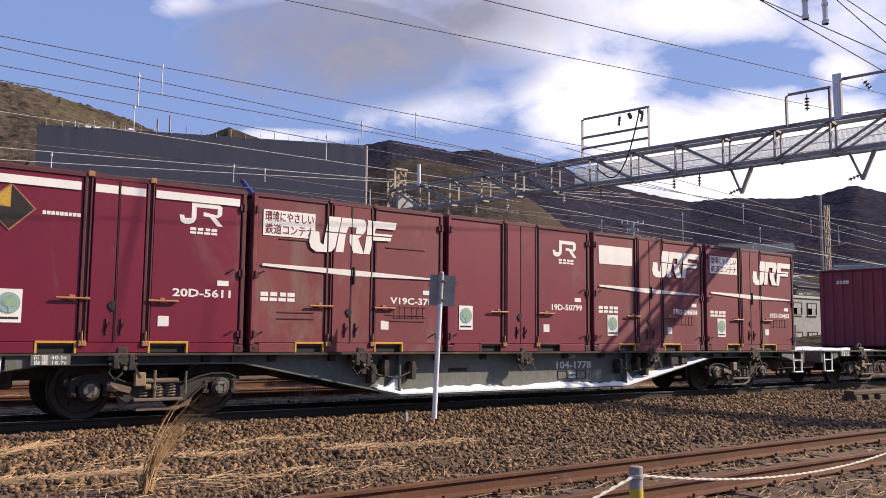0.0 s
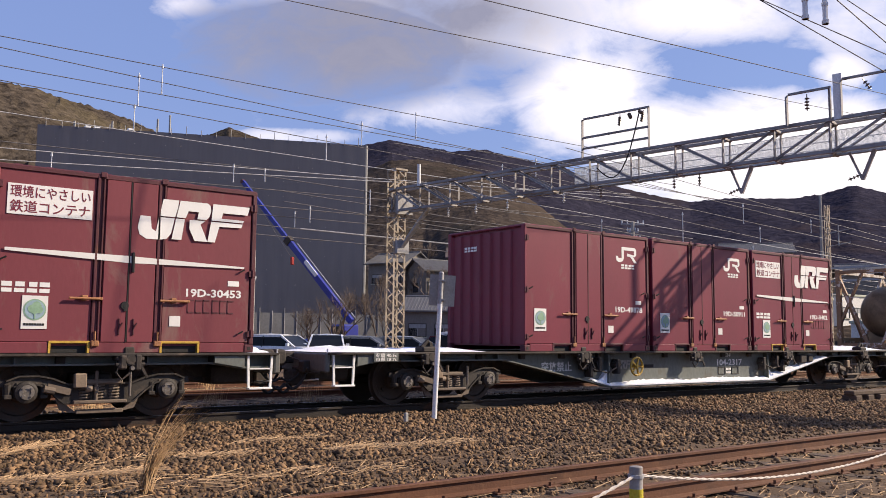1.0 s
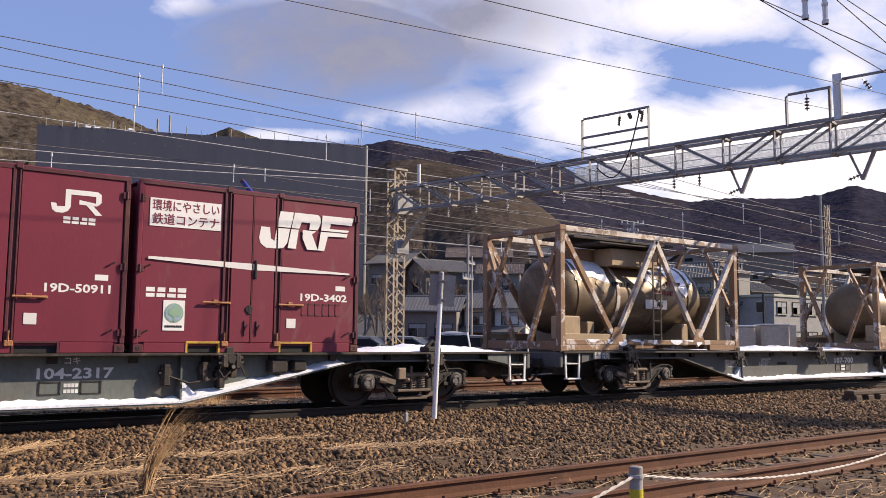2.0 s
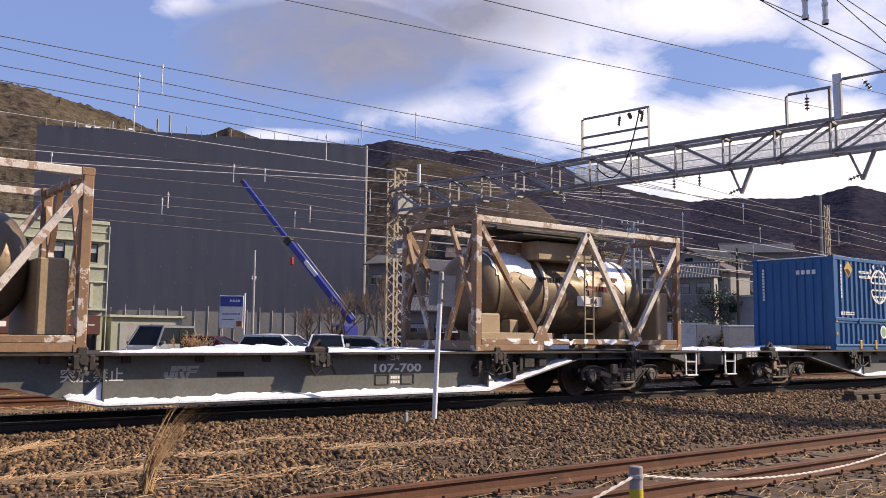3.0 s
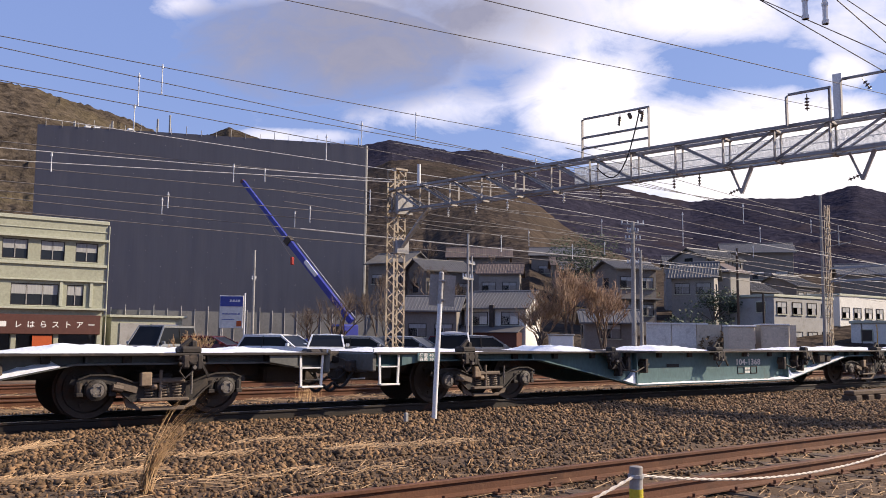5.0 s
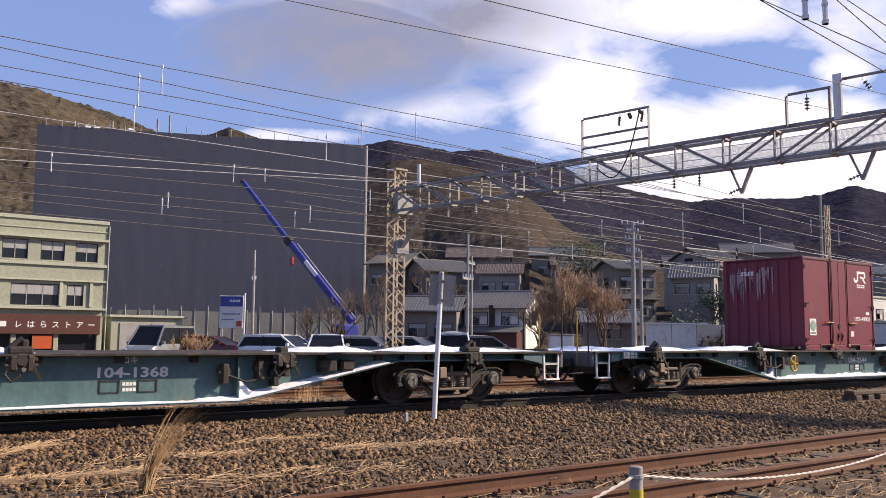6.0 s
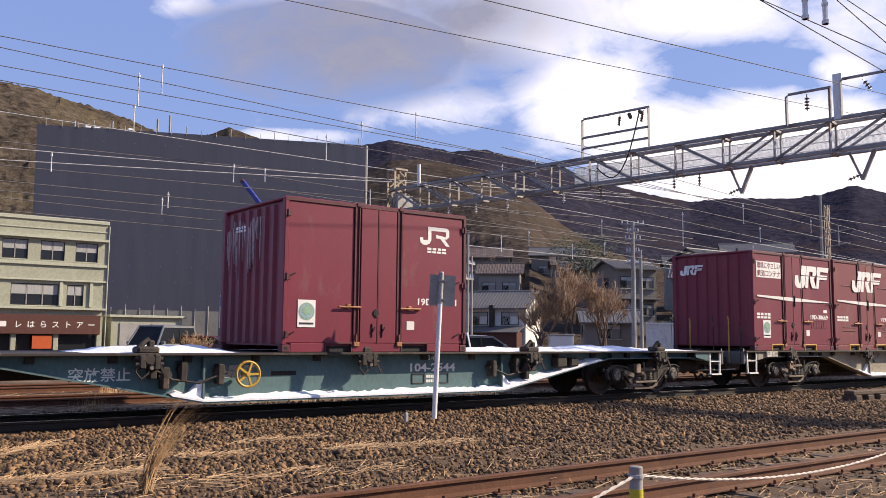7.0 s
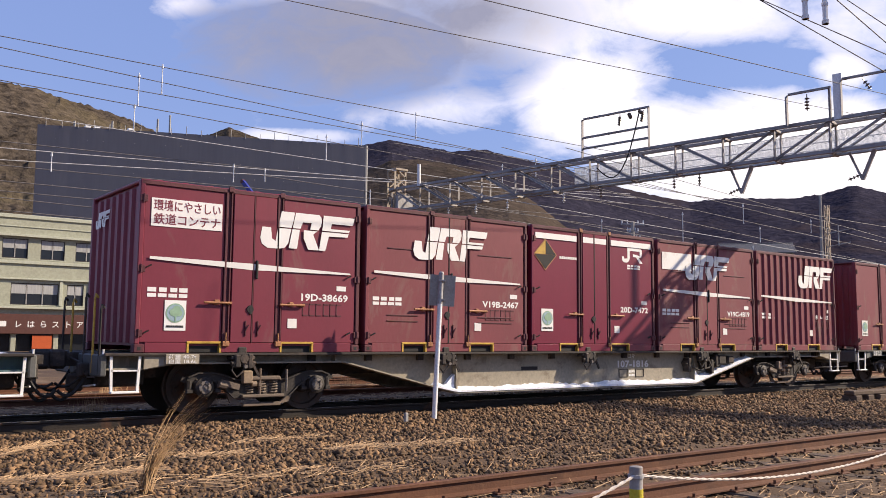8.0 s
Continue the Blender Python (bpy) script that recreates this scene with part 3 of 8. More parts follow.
    if notice != "none" and not number.startswith("V"):
        low = 0.40 if style == "jr" else 0.32
        a = x0 + (0.27 if style == "jr" or notice == "diamond" else 0.42)
        plate = part("eco_plate", Geo().box(a, a + 0.32, y0 + 0.008, y0 + 0.017, low, low + 0.44), M_STRIPE if old == 1 else M_WHITE, top, "white plate with a printed round tree")
        cz_ = low + 0.255
        tree = Geo().lathe([(-0.002, 0.0), (-0.002, 0.142), (0.002, 0.142)], (a + 0.16, y0 + 0.006, cz_), "y", 20)
        part("ring", tree, M_PLATE_GREEN, plate)
        part("disc", Geo().lathe([(-0.002, 0.0), (-0.002, 0.125), (0.002, 0.125)], (a + 0.16, y0 + 0.004, cz_), "y", 20), M_PLATE_BLUE, plate)
        leaf = Geo()
        for k, (da, db, r) in enumerate(((0.18, 0.05, 0.062), (0.125, 0.01, 0.055), (0.215, 0.0, 0.05), (0.16, -0.01, 0.05))):
            leaf.lathe([(-0.002, 0.0), (-0.002, r), (0.002, r)], (a + da, y0 + 0.001 - 0.0005 * k, cz_ + db), "y", 9)
        leaf.box(a + 0.15, a + 0.17, y0 - 0.002, y0 + 0.003, cz_ - 0.12, cz_)
        part("tree_print", leaf, M_PLATE_GREEN, plate)
        cap = Geo()
        bars_writing(cap, a + 0.03, low + 0.045, 0.26, 0.03, y0 + 0.007, 8)
        part("caption", cap, M_BLACK, plate)
    if notice == "slogan":
        wide = 0.92 if number.startswith("V") else 1.08
        plate = part("notice", Geo().box(x0 + 0.17, x0 + 0.17 + wide, y0 + 0.008, y0 + 0.016, 1.83, 2.24), M_WHITE, top, "white notice with maroon writing")
        letter("word", "環境にやさしい", x0 + 0.20, y0 + 0.006, 2.075, 0.125, M_RED, plate, width=wide - 0.06)
        letter("word", "鉄道コンテナ", x0 + 0.20, y0 + 0.006, 1.875, 0.125, M_RED, plate, width=wide - 0.06)
    elif notice == "blank":
        part("notice", Geo().box(x0 + 0.17, x0 + 1.22, y0 + 0.008, y0 + 0.016, 1.83, 2.22), M_WHITE, top, "blank white notice")
    elif notice == "diamond":
        cx, cz, r = x0 + 0.38, 1.92, 0.32
        plate = part("diamond", Geo().prism([(cx - r, cz), (cx, cz - r), (cx + r, cz), (cx, cz + r)], y0 + 0.008, y0 + 0.017), M_ORANGE, top, "diamond warning board")
        part("dark_half", Geo().prism([(cx - r + 0.03, cz - 0.005), (cx, cz - r + 0.03), (cx + r - 0.03, cz - 0.005)], y0 + 0.004, y0 + 0.008).prism([(cx + 0.01, cz), (cx + r - 0.03, cz), (cx + 0.01, cz + r - 0.03)], y0 + 0.004, y0 + 0.008), M_BLACK, plate)
        part("yellow_half", Geo().prism([(cx - r + 0.03, cz + 0.005), (cx, cz + 0.005), (cx, cz + r - 0.03)], y0 + 0.004, y0 + 0.008), M_YELLOW, plate)
        bands = Geo()
        for a, b in ((x0 + 0.10, -0.60), (-0.41, -0.10), (-0.06, 0.29), (0.44, x1 - 0.12)):
            bands.box(a, b, y0 - 0.001, y0 + 0.017, 2.235, 2.35)
        part("white_band", bands, M_WHITE, top, "white band under the roof")
        small = Geo()
        bars_writing(small, x0 + 0.78, 1.86, 0.5, 0.05, y0 + 0.016, 9)
        part("caption", small, M_STRIPE, top)
    if snow_end:
        rng = random.Random(5)
        for i in range(26):
            yy = rng.uniform(-0.35, 0.98)
            d, w, z1 = rng.uniform(0.15, 0.85), rng.uniform(0.02, 0.075), rng.uniform(2.05, 2.28)
            part("frost_streak", Geo().prism([(yy, z1), (yy + w, z1 - 0.02), (yy + w * 0.9, z1 - d * 0.7), (yy + w * 0.5, z1 - d), (yy + w * 0.15, z1 - d * 0.8)], x0 + 0.006 - 0.0005 * i, x0 + 0.03, "x"), M_FROST, top, "white streak down the end wall")
    MOVERS.append(top)
    return top


def blue_container():
    """A 31-foot swap container with corrugated sides."""
    top = thing("long_freight_container", "long blue corrugated steel container with white lettering", "container", group="railway containers on the train")
    h, n, y0 = 2.605, 9.41, -1.245
    x0, x1 = -n / 2, n / 2
    part("body", Geo().box(x0 + 0.07, x1 - 0.07, y0 + 0.07, -y0 - 0.07, 0.12, h - 0.03), M_BLUE, top)
    g = Geo()
    ribs(g, x0 + 0.14, x1 - 0.14, y0 + 0.012, 0.86, h - 0.10, 0.27, 0.042)
    part("upper_side", g, M_BLUE, top, "corrugated upper side wall")
    g = Geo()
    ribs(g, x0 + 0.14, x1 - 0.14, y0 + 0.012, 0.16, 0.78, 0.27, 0.042)
    part("lower_side", g, M_BLUE, top, "corrugated lower side flap")
    for x, out in ((x0, -1), (x1, 1)):
        g = Geo()
        end_ribs(g, x - out * 0.012, y0 + 0.12, -y0 - 0.12, 0.16, h - 0.1, 9, 0.04, out)
        part("end_wall", g, M_BLUE, top, "corrugated end wall")
    for z0, z1, out in ((0.0, 0.10, 0.0), (0.10, 0.17, -0.02), (0.74, 0.80, 0.0), (0.81, 0.90, -0.02), (h - 0.11, h, 0.0)):
        part("side_rail", Geo().box(x0 + 0.02, x1 - 0.02, y0 + out, y0 + 0.09, z0, z1, 0.01), M_BLUE, top)
    for a in (-3.4, -1.7, 0.0, 1.7, 3.4):
        part("flap_hinge", Geo().box(a - 0.05, a + 0.05, y0 - 0.04, y0 + 0.02, 0.76, 0.88, 0.012), M_BLUE, top)
    for a in (-0.85, -0.35, 0.42, 3.55):
        part("flap_latch", Geo().tube((a, y0 - 0.03, 0.14), (a, y0 - 0.03, 0.38), 0.016, n=6).box(a - 0.05, a + 0.05, y0 - 0.045, y0 + 0.005, 0.26, 0.32, 0.01), M_BOGIE, top, "dark flap latch")
    part("roof_sheet", Geo().box(x0 + 0.03, x1 - 0.03, y0 + 0.05, -y0 - 0.05, h - 0.02, h + 0.01, 0.008), M_SNOW, top, "thin old snow on the roof")
    for x in (x0, x1):
        for y in (y0, -y0):
            s, t = (1 if x < 0 else -1), (1 if y < 0 else -1)
            part("corner_post", Geo().box(min(x, x + s * 0.14), max(x, x + s * 0.14), min(y - t * 0.004, y + t * 0.14), max(y - t * 0.004, y + t * 0.14), 0.1, h + 0.004, 0.012), M_BLUE, top)
            for z in (0.0, h - 0.11):
                part("corner_casting", Geo().box(min(x - s * 0.005, x + s * 0.17), max(x - s * 0.005, x + s * 0.17), min(y - t * 0.01, y + t * 0.15), max(y - t * 0.01, y + t * 0.15), z, z + 0.12, 0.012), M_BLUE, top)
    for a in (x0 + 1.35, x0 + 2.2, -1.2, -0.35, 0.45, 1.3, 2.4, 3.2, x1 - 0.45):
        g = Geo().box(a - 0.06, a + 0.06, y0 - 0.025, y0 + 0.01, 0.03, 0.28 if (round(a * 10) % 3) else 0.14, 0.01)
        part("bracket", g, M_RED_FRESH if abs(a - 0.45) < 0.01 or abs(a + 1.2) < 0.01 else M_YELLOW, top, "small painted bracket")
    for a, b in ((x0 + 2.9, x0 + 3.5), (x1 - 3.5, x1 - 2.9), (-0.6, -0.05)):
        pocket = part("fork_pocket", Geo().box(a, b, y0 - 0.004, y0 + 0.02, 0.01, 0.15, 0.006), M_YELLOW, top)
        part("recess", Geo().box(a + 0.03, b - 0.03, y0 - 0.008, y0 + 0.02, 0.03, 0.125), M_BLACK, pocket)
    for x in (x0 + 0.08, x1 - 0.08):
        for z in (0.45, 0.8):
            part("latch", Geo().box(x - 0.05, x + 0.05, y0 - 0.02, y0, z - 0.04, z + 0.04, 0.008), M_YELLOW, top)
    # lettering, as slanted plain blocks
    y = y0 + 0.008

    def stroke_word(x, z, h_, shapes, end):
        """The slanted mark as plain strokes, one part for each; spread from x to end."""
        wide = {"b": 1.0, "i": 0.42, "g": 1.05, "e": 0.86, "c": 1.0, "o": 1.06, "l": 0.80, "n": 1.08, "r": 1.0}
        step = (end - x) / sum(wide[c] for c in shapes)
        k = 0.24
        for c in shapes:
            w = wide[c] * step * 0.90
            t = min(0.33 * step, w)
            g = Geo()
            lift = [y0 + 0.008]

            def q(pts):
                lift[0] -= 0.0006
                g.prism([(x + a * w + k * b * h_, z + b * h_) for a, b in pts], lift[0] - 0.004, lift[0])

            f_ = t / w
            if c in "bielnr":
                q([(0, 0), (f_, 0), (f_, 1), (0, 1)])
            if c in "el":
                q([(f_, 0), (1, 0), (1, 0.2), (f_, 0.2)])
            if c == "e":
                q([(f_, 0.8), (1, 0.8), (1, 1), (f_, 1)])
                q([(f_, 0.4), (0.9, 0.4), (0.9, 0.6), (f_, 0.6)])
            if c in "br":
                q([(f_, 0.82), (f_, 1), (0.86, 1), (0.98, 0.9), (1, 0.76), (0.96, 0.62), (0.84, 0.5), (f_, 0.42), (f_, 0.58), (0.64, 0.6), (0.68, 0.7), (0.64, 0.82)])
            if c == "b":
                q([(f_, 0.0), (f_, 0.18), (0.64, 0.18), (0.68, 0.3), (0.62, 0.42), (0.7, 0.56), (0.94, 0.45), (1, 0.26), (0.94, 0.08), (0.8, 0)])
            if c == "r":
                q([(0.5, 0.48), (0.86, 0.5), (0.92, 0.3), (1.0, 0.0), (0.66, 0.0), (0.58, 0.34)])
            if c == "n":
                q([(1 - f_, 0), (1, 0), (1, 1), (1 - f_, 1)])
                q([(0.1 * f_, 1), (0.9 * f_, 1), (1 - 0.1 * f_, 0), (1 - 0.9 * f_, 0)])
            if c in "cog":
                ring = [(0.5 + 0.5 * math.cos(a), 0.5 + 0.52 * math.sin(a), 0.5 + (0.5 - f_) * math.cos(a), 0.5 + 0.31 * math.sin(a)) for a in [radians(10 * i) for i in range(37)]]
                for i in range(36):
                    if c != "o" and (i < 4 or i > 31):
                        continue
                    p, r = ring[i], ring[i + 1]
                    q([(p[0], p[1]), (r[0], r[1]), (r[2], r[3]), (p[2], p[3])])
                if c == "g":
                    q([(0.55, 0.36), (1, 0.36), (1, 0.52), (0.55, 0.52)])
                    q([(1 - f_ * 0.8, 0.06), (1, 0.06), (1, 0.38), (1 - f_ * 0.8, 0.38)])
            part("stroke", g, M_WHITE, top)
            x += wide[c] * step

    stroke_word(-1.37, 1.95, 0.40, "big", -0.22)
    letter("figure", "13", 0.05, y - 0.004, 1.95, 0.40, M_WHITE, top, width=0.60, slant=0.2, weight=0.075)
    stroke_word(-1.55, 1.46, 0.42, "eco", -0.27)
    stroke_word(-0.20, 1.46, 0.42, "liner", 1.70)
    letter("figure", "31", 1.90, y - 0.004, 1.46, 0.42, M_WHITE, top, width=0.60, slant=0.2, weight=0.075)
    part("underline", Geo().box(-1.5, 2.5, y - 0.004, y, 1.365, 1.39), M_WHITE, top)
    ring = Geo()
    cx, cz, r = -2.17, 1.83, 0.47
    seg = 28
    for k in range(seg):
        a, b = math.tau * k / seg, math.tau * (k + 1) / seg
        ring.bar((cx + r * math.cos(a), y - 0.004, cz + r * math.sin(a)), (cx + r * math.cos(b), y - 0.004, cz + r * math.sin(b)), 0.006, 0.06)
    for f_ in (-0.62, -0.22, 0.22, 0.62):
        w = r * math.sqrt(1 - f_ * f_)
        ring.box(cx - w, cx + w, y - 0.0085, y - 0.002, cz + f_ * r - 0.022, cz + f_ * r + 0.022)
    for f_ in (-0.55, 0.0, 0.55):
        line = [(cx + f_ * r * math.cos(a), cz + r * math.sin(a)) for a in [radians(-90 + i * 15) for i in range(13)]]
        for p, q in zip(line, line[1:]):
            ring.bar((p[0], y - 0.006, p[1]), (q[0], y - 0.006, q[1]), 0.012 + 0.002 * f_, 0.045)
    part("globe_mark", ring, M_WHITE, top, "white globe grid mark")
    arc = Geo()
    for k in range(8):
        a = radians(155 - k * 19)
        arc.bar((cx + 0.58 * math.cos(a), y - 0.004, cz + 0.58 * math.sin(a)), (cx + 0.69 * math.cos(a), y - 0.004, cz + 0.69 * math.sin(a)), 0.006, 0.09)
    part("arc_writing", arc, M_WHITE, top, "arc of small white writing", kind="stuff")
    cx, cz, r = x0 + 0.82, 2.26, 0.24
    plate = part("diamond", Geo().prism([(cx - r, cz), (cx, cz - r), (cx + r, cz), (cx, cz + r)], y - 0.004, y + 0.004), M_YELLOW, top, "yellow diamond board")
    part("dark_half", Geo().prism([(cx - r + 0.05, cz), (cx, cz - r + 0.05), (cx + 0.12, cz - 0.1), (cx, cz)], y - 0.007, y - 0.004), M_BLACK, plate)
    small = Geo()
    bars_writing(small, x0 + 1.4, 2.18, 0.7, 0.07, y, 9)
    bars_writing(small, x0 + 1.4, 2.04, 0.7, 0.07, y, 8)
    bars_writing(small, x0 + 0.35, 0.98, 0.75, 0.09, y, 6)
    bars_writing(small, x1 - 1.1, 0.92, 0.7, 0.07, y, 5)
    bars_writing(small, x1 - 1.1, 0.58, 0.75, 0.08, y, 9)
    bars_writing(small, 1.95, 0.46, 1.1, 0.22, y, 4)
    bars_writing(small, 1.95, 0.38, 1.1, 0.05, y, 10)
    bars_writing(small, x1 - 0.6, 0.3, 0.3, 0.05, y, 3)
    for x in (x0 + 0.42, x1 - 0.42):
        for i in range(10):
            small.box(x - 0.035, x + 0.035, y - 0.003, y, 1.45 + i * 0.095, 1.52 + i * 0.095)
    part("small_writing", small, M_WHITE, top, "rows of small white writing", kind="stuff")
    part("red_strip", Geo().box(-0.76, 0.74, y - 0.003, y, 0.56, 0.69), M_WHITE, top, "white strip with red writing")
    red = Geo()
    bars_writing(red, -0.73, 0.585, 1.44, 0.08, y - 0.003, 13)
    part("red_writing", red, M_RED_FRESH, top, kind="stuff")
    part("red_seal", Geo().box(1.56, 1.84, y - 0.004, y, 0.42, 0.72), M_RED_FRESH, top, "red square seal")
    part("round_seal", Geo().lathe([(-0.004, 0.0), (-0.004, 0.19), (0, 0.19)], (-1.99, y, 0.52), "y", 20), M_WHITE, top, "round pale seal")
    part("seal_print", Geo().lathe([(-0.004, 0.0), (-0.004, 0.12), (0, 0.14)], (-1.99, y - 0.004, 0.52), "y", 9), M_PLATE_GREEN, top)
    end = Geo()
    for i in range(4):
        end.box(x0 - 0.003, x0, -0.25 - i * 0.16, -0.14 - i * 0.16, 2.12, 2.24)
    for i in range(10):
        end.box(x0 - 0.003, x0, 0.86, 0.93, 1.4 + i * 0.095, 1.47 + i * 0.095)
    part("end_writing", end, M_WHITE, top)
    MOVERS.append(top)
    return top


M_TANK = material("dull_stainless_steel", (0.215, 0.155, 0.095), (0.125, 0.09, 0.058), 0.46, metal=0.35, scale=1.4, fine=14, dirt=(0.10, 0.075, 0.05), dirt_amount=0.35, dirt_scale=1.1, bump=0.12, stretch=(0.4, 1, 1))
# White blotches in this colour stand for peeled paint and sun patches together.
M_FRAME = material("peeling_sun_patched_tan_paint", (0.30, 0.175, 0.095), (0.20, 0.115, 0.065), 0.65, scale=2, fine=30, dirt=(0.74, 0.70, 0.64), dirt_amount=0.22, dirt_scale=2.4, bump=0.2, crisp=1.0)
# Paler mix with tan flecks, for the top beams and most braces.
M_FRAME_PALE = material("pale_frame_paint", (0.66, 0.60, 0.53), (0.56, 0.49, 0.41), 0.65, scale=2, fine=30, dirt=(0.26, 0.15, 0.08), dirt_amount=0.34, dirt_scale=2.2, bump=0.2, crisp=1.0)
M_FASCIA_RED = material("faded_red_print", (0.22, 0.06, 0.05), None, 0.7, scale=6, fine=30, bump=0.0)
M_BOX = material("tan_cabinet_paint", (0.40, 0.29, 0.17), None, 0.6, scale=2, fine=30, dirt=RUST, dirt_amount=0.15)


def tank_container():
    """A 20-foot tank in an open frame."""
    top = thing("tank_container", "weathered cream-framed stainless tank container with white patches", "tank container", group="railway containers on the train")
    n, h, y0 = 6.058, 2.56, -1.219
    x0, x1 = -n / 2, n / 2
    r, cz = 0.83, 1.19
    prof = [(-2.56, 0.0), (-2.54, 0.3), (-2.47, 0.52), (-2.35, 0.69), (-2.2, 0.79), (-2.05, r), (2.05, r), (2.2, 0.79), (2.35, 0.69), (2.47, 0.52), (2.54, 0.3), (2.56, 0.0)]
    tank = part("tank", Geo().lathe(prof, (-0.1, 0, cz), "x", 40), M_TANK, top, "dull stainless cylindrical tank", smooth=True)
    for a in (-1.95, -0.75, 0.55, 1.75):
        part("band", Geo().lathe([(a - 0.05, r), (a - 0.05, r + 0.018), (a + 0.05, r + 0.018), (a + 0.05, r)], (-0.1, 0, cz), "x", 40), M_FRAME_PALE if a == -0.75 else M_TANK, tank, smooth=True)
    for y in (y0, -y0):
        t = 1 if y < 0 else -1
        ya, yb = min(y, y + t * 0.1), max(y, y + t * 0.1)
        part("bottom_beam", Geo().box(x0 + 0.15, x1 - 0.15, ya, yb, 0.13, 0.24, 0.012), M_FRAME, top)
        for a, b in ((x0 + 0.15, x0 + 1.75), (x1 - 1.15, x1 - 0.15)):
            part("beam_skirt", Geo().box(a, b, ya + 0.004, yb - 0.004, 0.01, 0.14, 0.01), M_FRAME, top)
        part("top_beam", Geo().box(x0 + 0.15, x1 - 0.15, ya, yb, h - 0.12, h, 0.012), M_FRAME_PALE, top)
        ym = y + t * 0.05
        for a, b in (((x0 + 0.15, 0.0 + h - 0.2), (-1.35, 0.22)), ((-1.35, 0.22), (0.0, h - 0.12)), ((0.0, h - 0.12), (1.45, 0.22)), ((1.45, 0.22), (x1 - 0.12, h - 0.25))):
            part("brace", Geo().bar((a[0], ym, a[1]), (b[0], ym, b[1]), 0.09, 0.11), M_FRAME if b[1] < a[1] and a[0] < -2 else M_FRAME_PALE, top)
        for a in (-1.35, 1.45):
            part("gusset", Geo().prism([(a - 0.22, 0.2), (a + 0.22, 0.2), (a + 0.07, 0.5), (a - 0.07, 0.5)], ym - 0.055, ym - 0.045), M_FRAME, top)
        part("lower_skirt", Geo().box(x0 + 0.15, x0 + 2.0, ya + 0.02, yb - 0.02, 0.2, 0.36, 0.01), M_BOX, top)
    for x in (x0, x1):
        s = 1 if x < 0 else -1
        for y in (y0, -y0):
            t = 1 if y < 0 else -1
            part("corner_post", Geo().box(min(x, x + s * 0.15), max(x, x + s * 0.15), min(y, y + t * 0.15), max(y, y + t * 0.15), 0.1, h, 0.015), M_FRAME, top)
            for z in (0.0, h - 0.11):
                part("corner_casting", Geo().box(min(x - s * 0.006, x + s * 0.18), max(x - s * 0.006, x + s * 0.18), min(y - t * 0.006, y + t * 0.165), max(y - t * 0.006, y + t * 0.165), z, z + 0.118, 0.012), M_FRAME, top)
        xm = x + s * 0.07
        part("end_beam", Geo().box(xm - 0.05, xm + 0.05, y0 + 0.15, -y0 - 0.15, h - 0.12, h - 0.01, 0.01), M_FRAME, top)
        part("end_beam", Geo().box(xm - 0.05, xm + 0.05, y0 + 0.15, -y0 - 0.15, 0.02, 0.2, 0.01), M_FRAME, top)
        for t in (-1, 1):
            part("brace", Geo().bar((xm, t * 1.1, h - 0.3), (xm, t * 0.25, 0.2), 0.09, 0.09), M_FRAME, top)
            part("brace", Geo().bar((xm, t * 1.1, 0.85), (xm, t * 0.35, h - 0.12), 0.08, 0.08), M_FRAME, top)
    part("walkway", Geo().box(-1.9, 1.5, -0.5, 0.5, h - 0.12, h - 0.06, 0.01), M_BOGIE, top, "dark top walkway grating")
    part("walkway", Geo().box(-1.75, 0.4, y0 + 0.1, -0.1, h - 0.28, h - 0.24, 0.01), M_BOGIE, top)
    for a in (-1.2, 0.15):
        part("manway", Geo().lathe([(0, 0.36), (0.28, 0.36), (0.30, 0.30)], (a, 0, cz + r - 0.08), "z", 18), M_FRAME, tank)
    part("cabinet", Geo().box(-1.1, 0.45, y0 + 0.35, 0.5, 1.85, 2.24, 0.02), M_BOX, top, "tan valve cabinet")
    part("cabinet", Geo().box(x1 - 0.62, x1 - 0.22, y0 + 0.2, 0.7, 0.22, 1.30, 0.03), M_BOX, top, "tan end cabinet")
    part("cabinet", Geo().box(x0 + 0.2, x0 + 0.7, y0 + 0.1, y0 + 0.5, 0.22, 0.72, 0.03), M_BOX, top, "tan end cabinet")
    for a in (0.0, 0.26):
        part("ladder_rail", Geo().tube((a, y0 + 0.12, 0.2), (a, y0 + 0.12, h - 0.1), 0.018), M_BOX, top)
    for i in range(7):
        part("rung", Geo().tube((0.0, y0 + 0.12, 0.35 + i * 0.31), (0.26, y0 + 0.12, 0.35 + i * 0.31), 0.013), M_BOX, top)
    for a in (-1.7, 1.5):
        part("saddle", Geo().box(a - 0.12, a + 0.12, -0.8, 0.8, 0.1, 0.62, 0.02), M_BOX, top)
    # white patches along the frame and on the shoulder of the tank
    rng = random.Random(11)
    a = x0 + 0.2
    for k in range(9):
        a += rng.uniform(0.3, 0.85)
        w, lo = rng.uniform(0.12, 0.62), rng.uniform(0.06, 0.17)
        if a + w > -x0 - 0.2:
            break
        part("snow_patch", Geo().prism([(a, 0.245), (a + w * 0.12, lo + 0.06), (a + w * 0.35, lo + rng.uniform(0, 0.05)), (a + w * 0.6, lo + rng.uniform(-0.01, 0.05)), (a + w, lo + 0.08), (a + w * 0.9, 0.245)], y0 - 0.004, y0 + 0.06), M_SNOW, top)
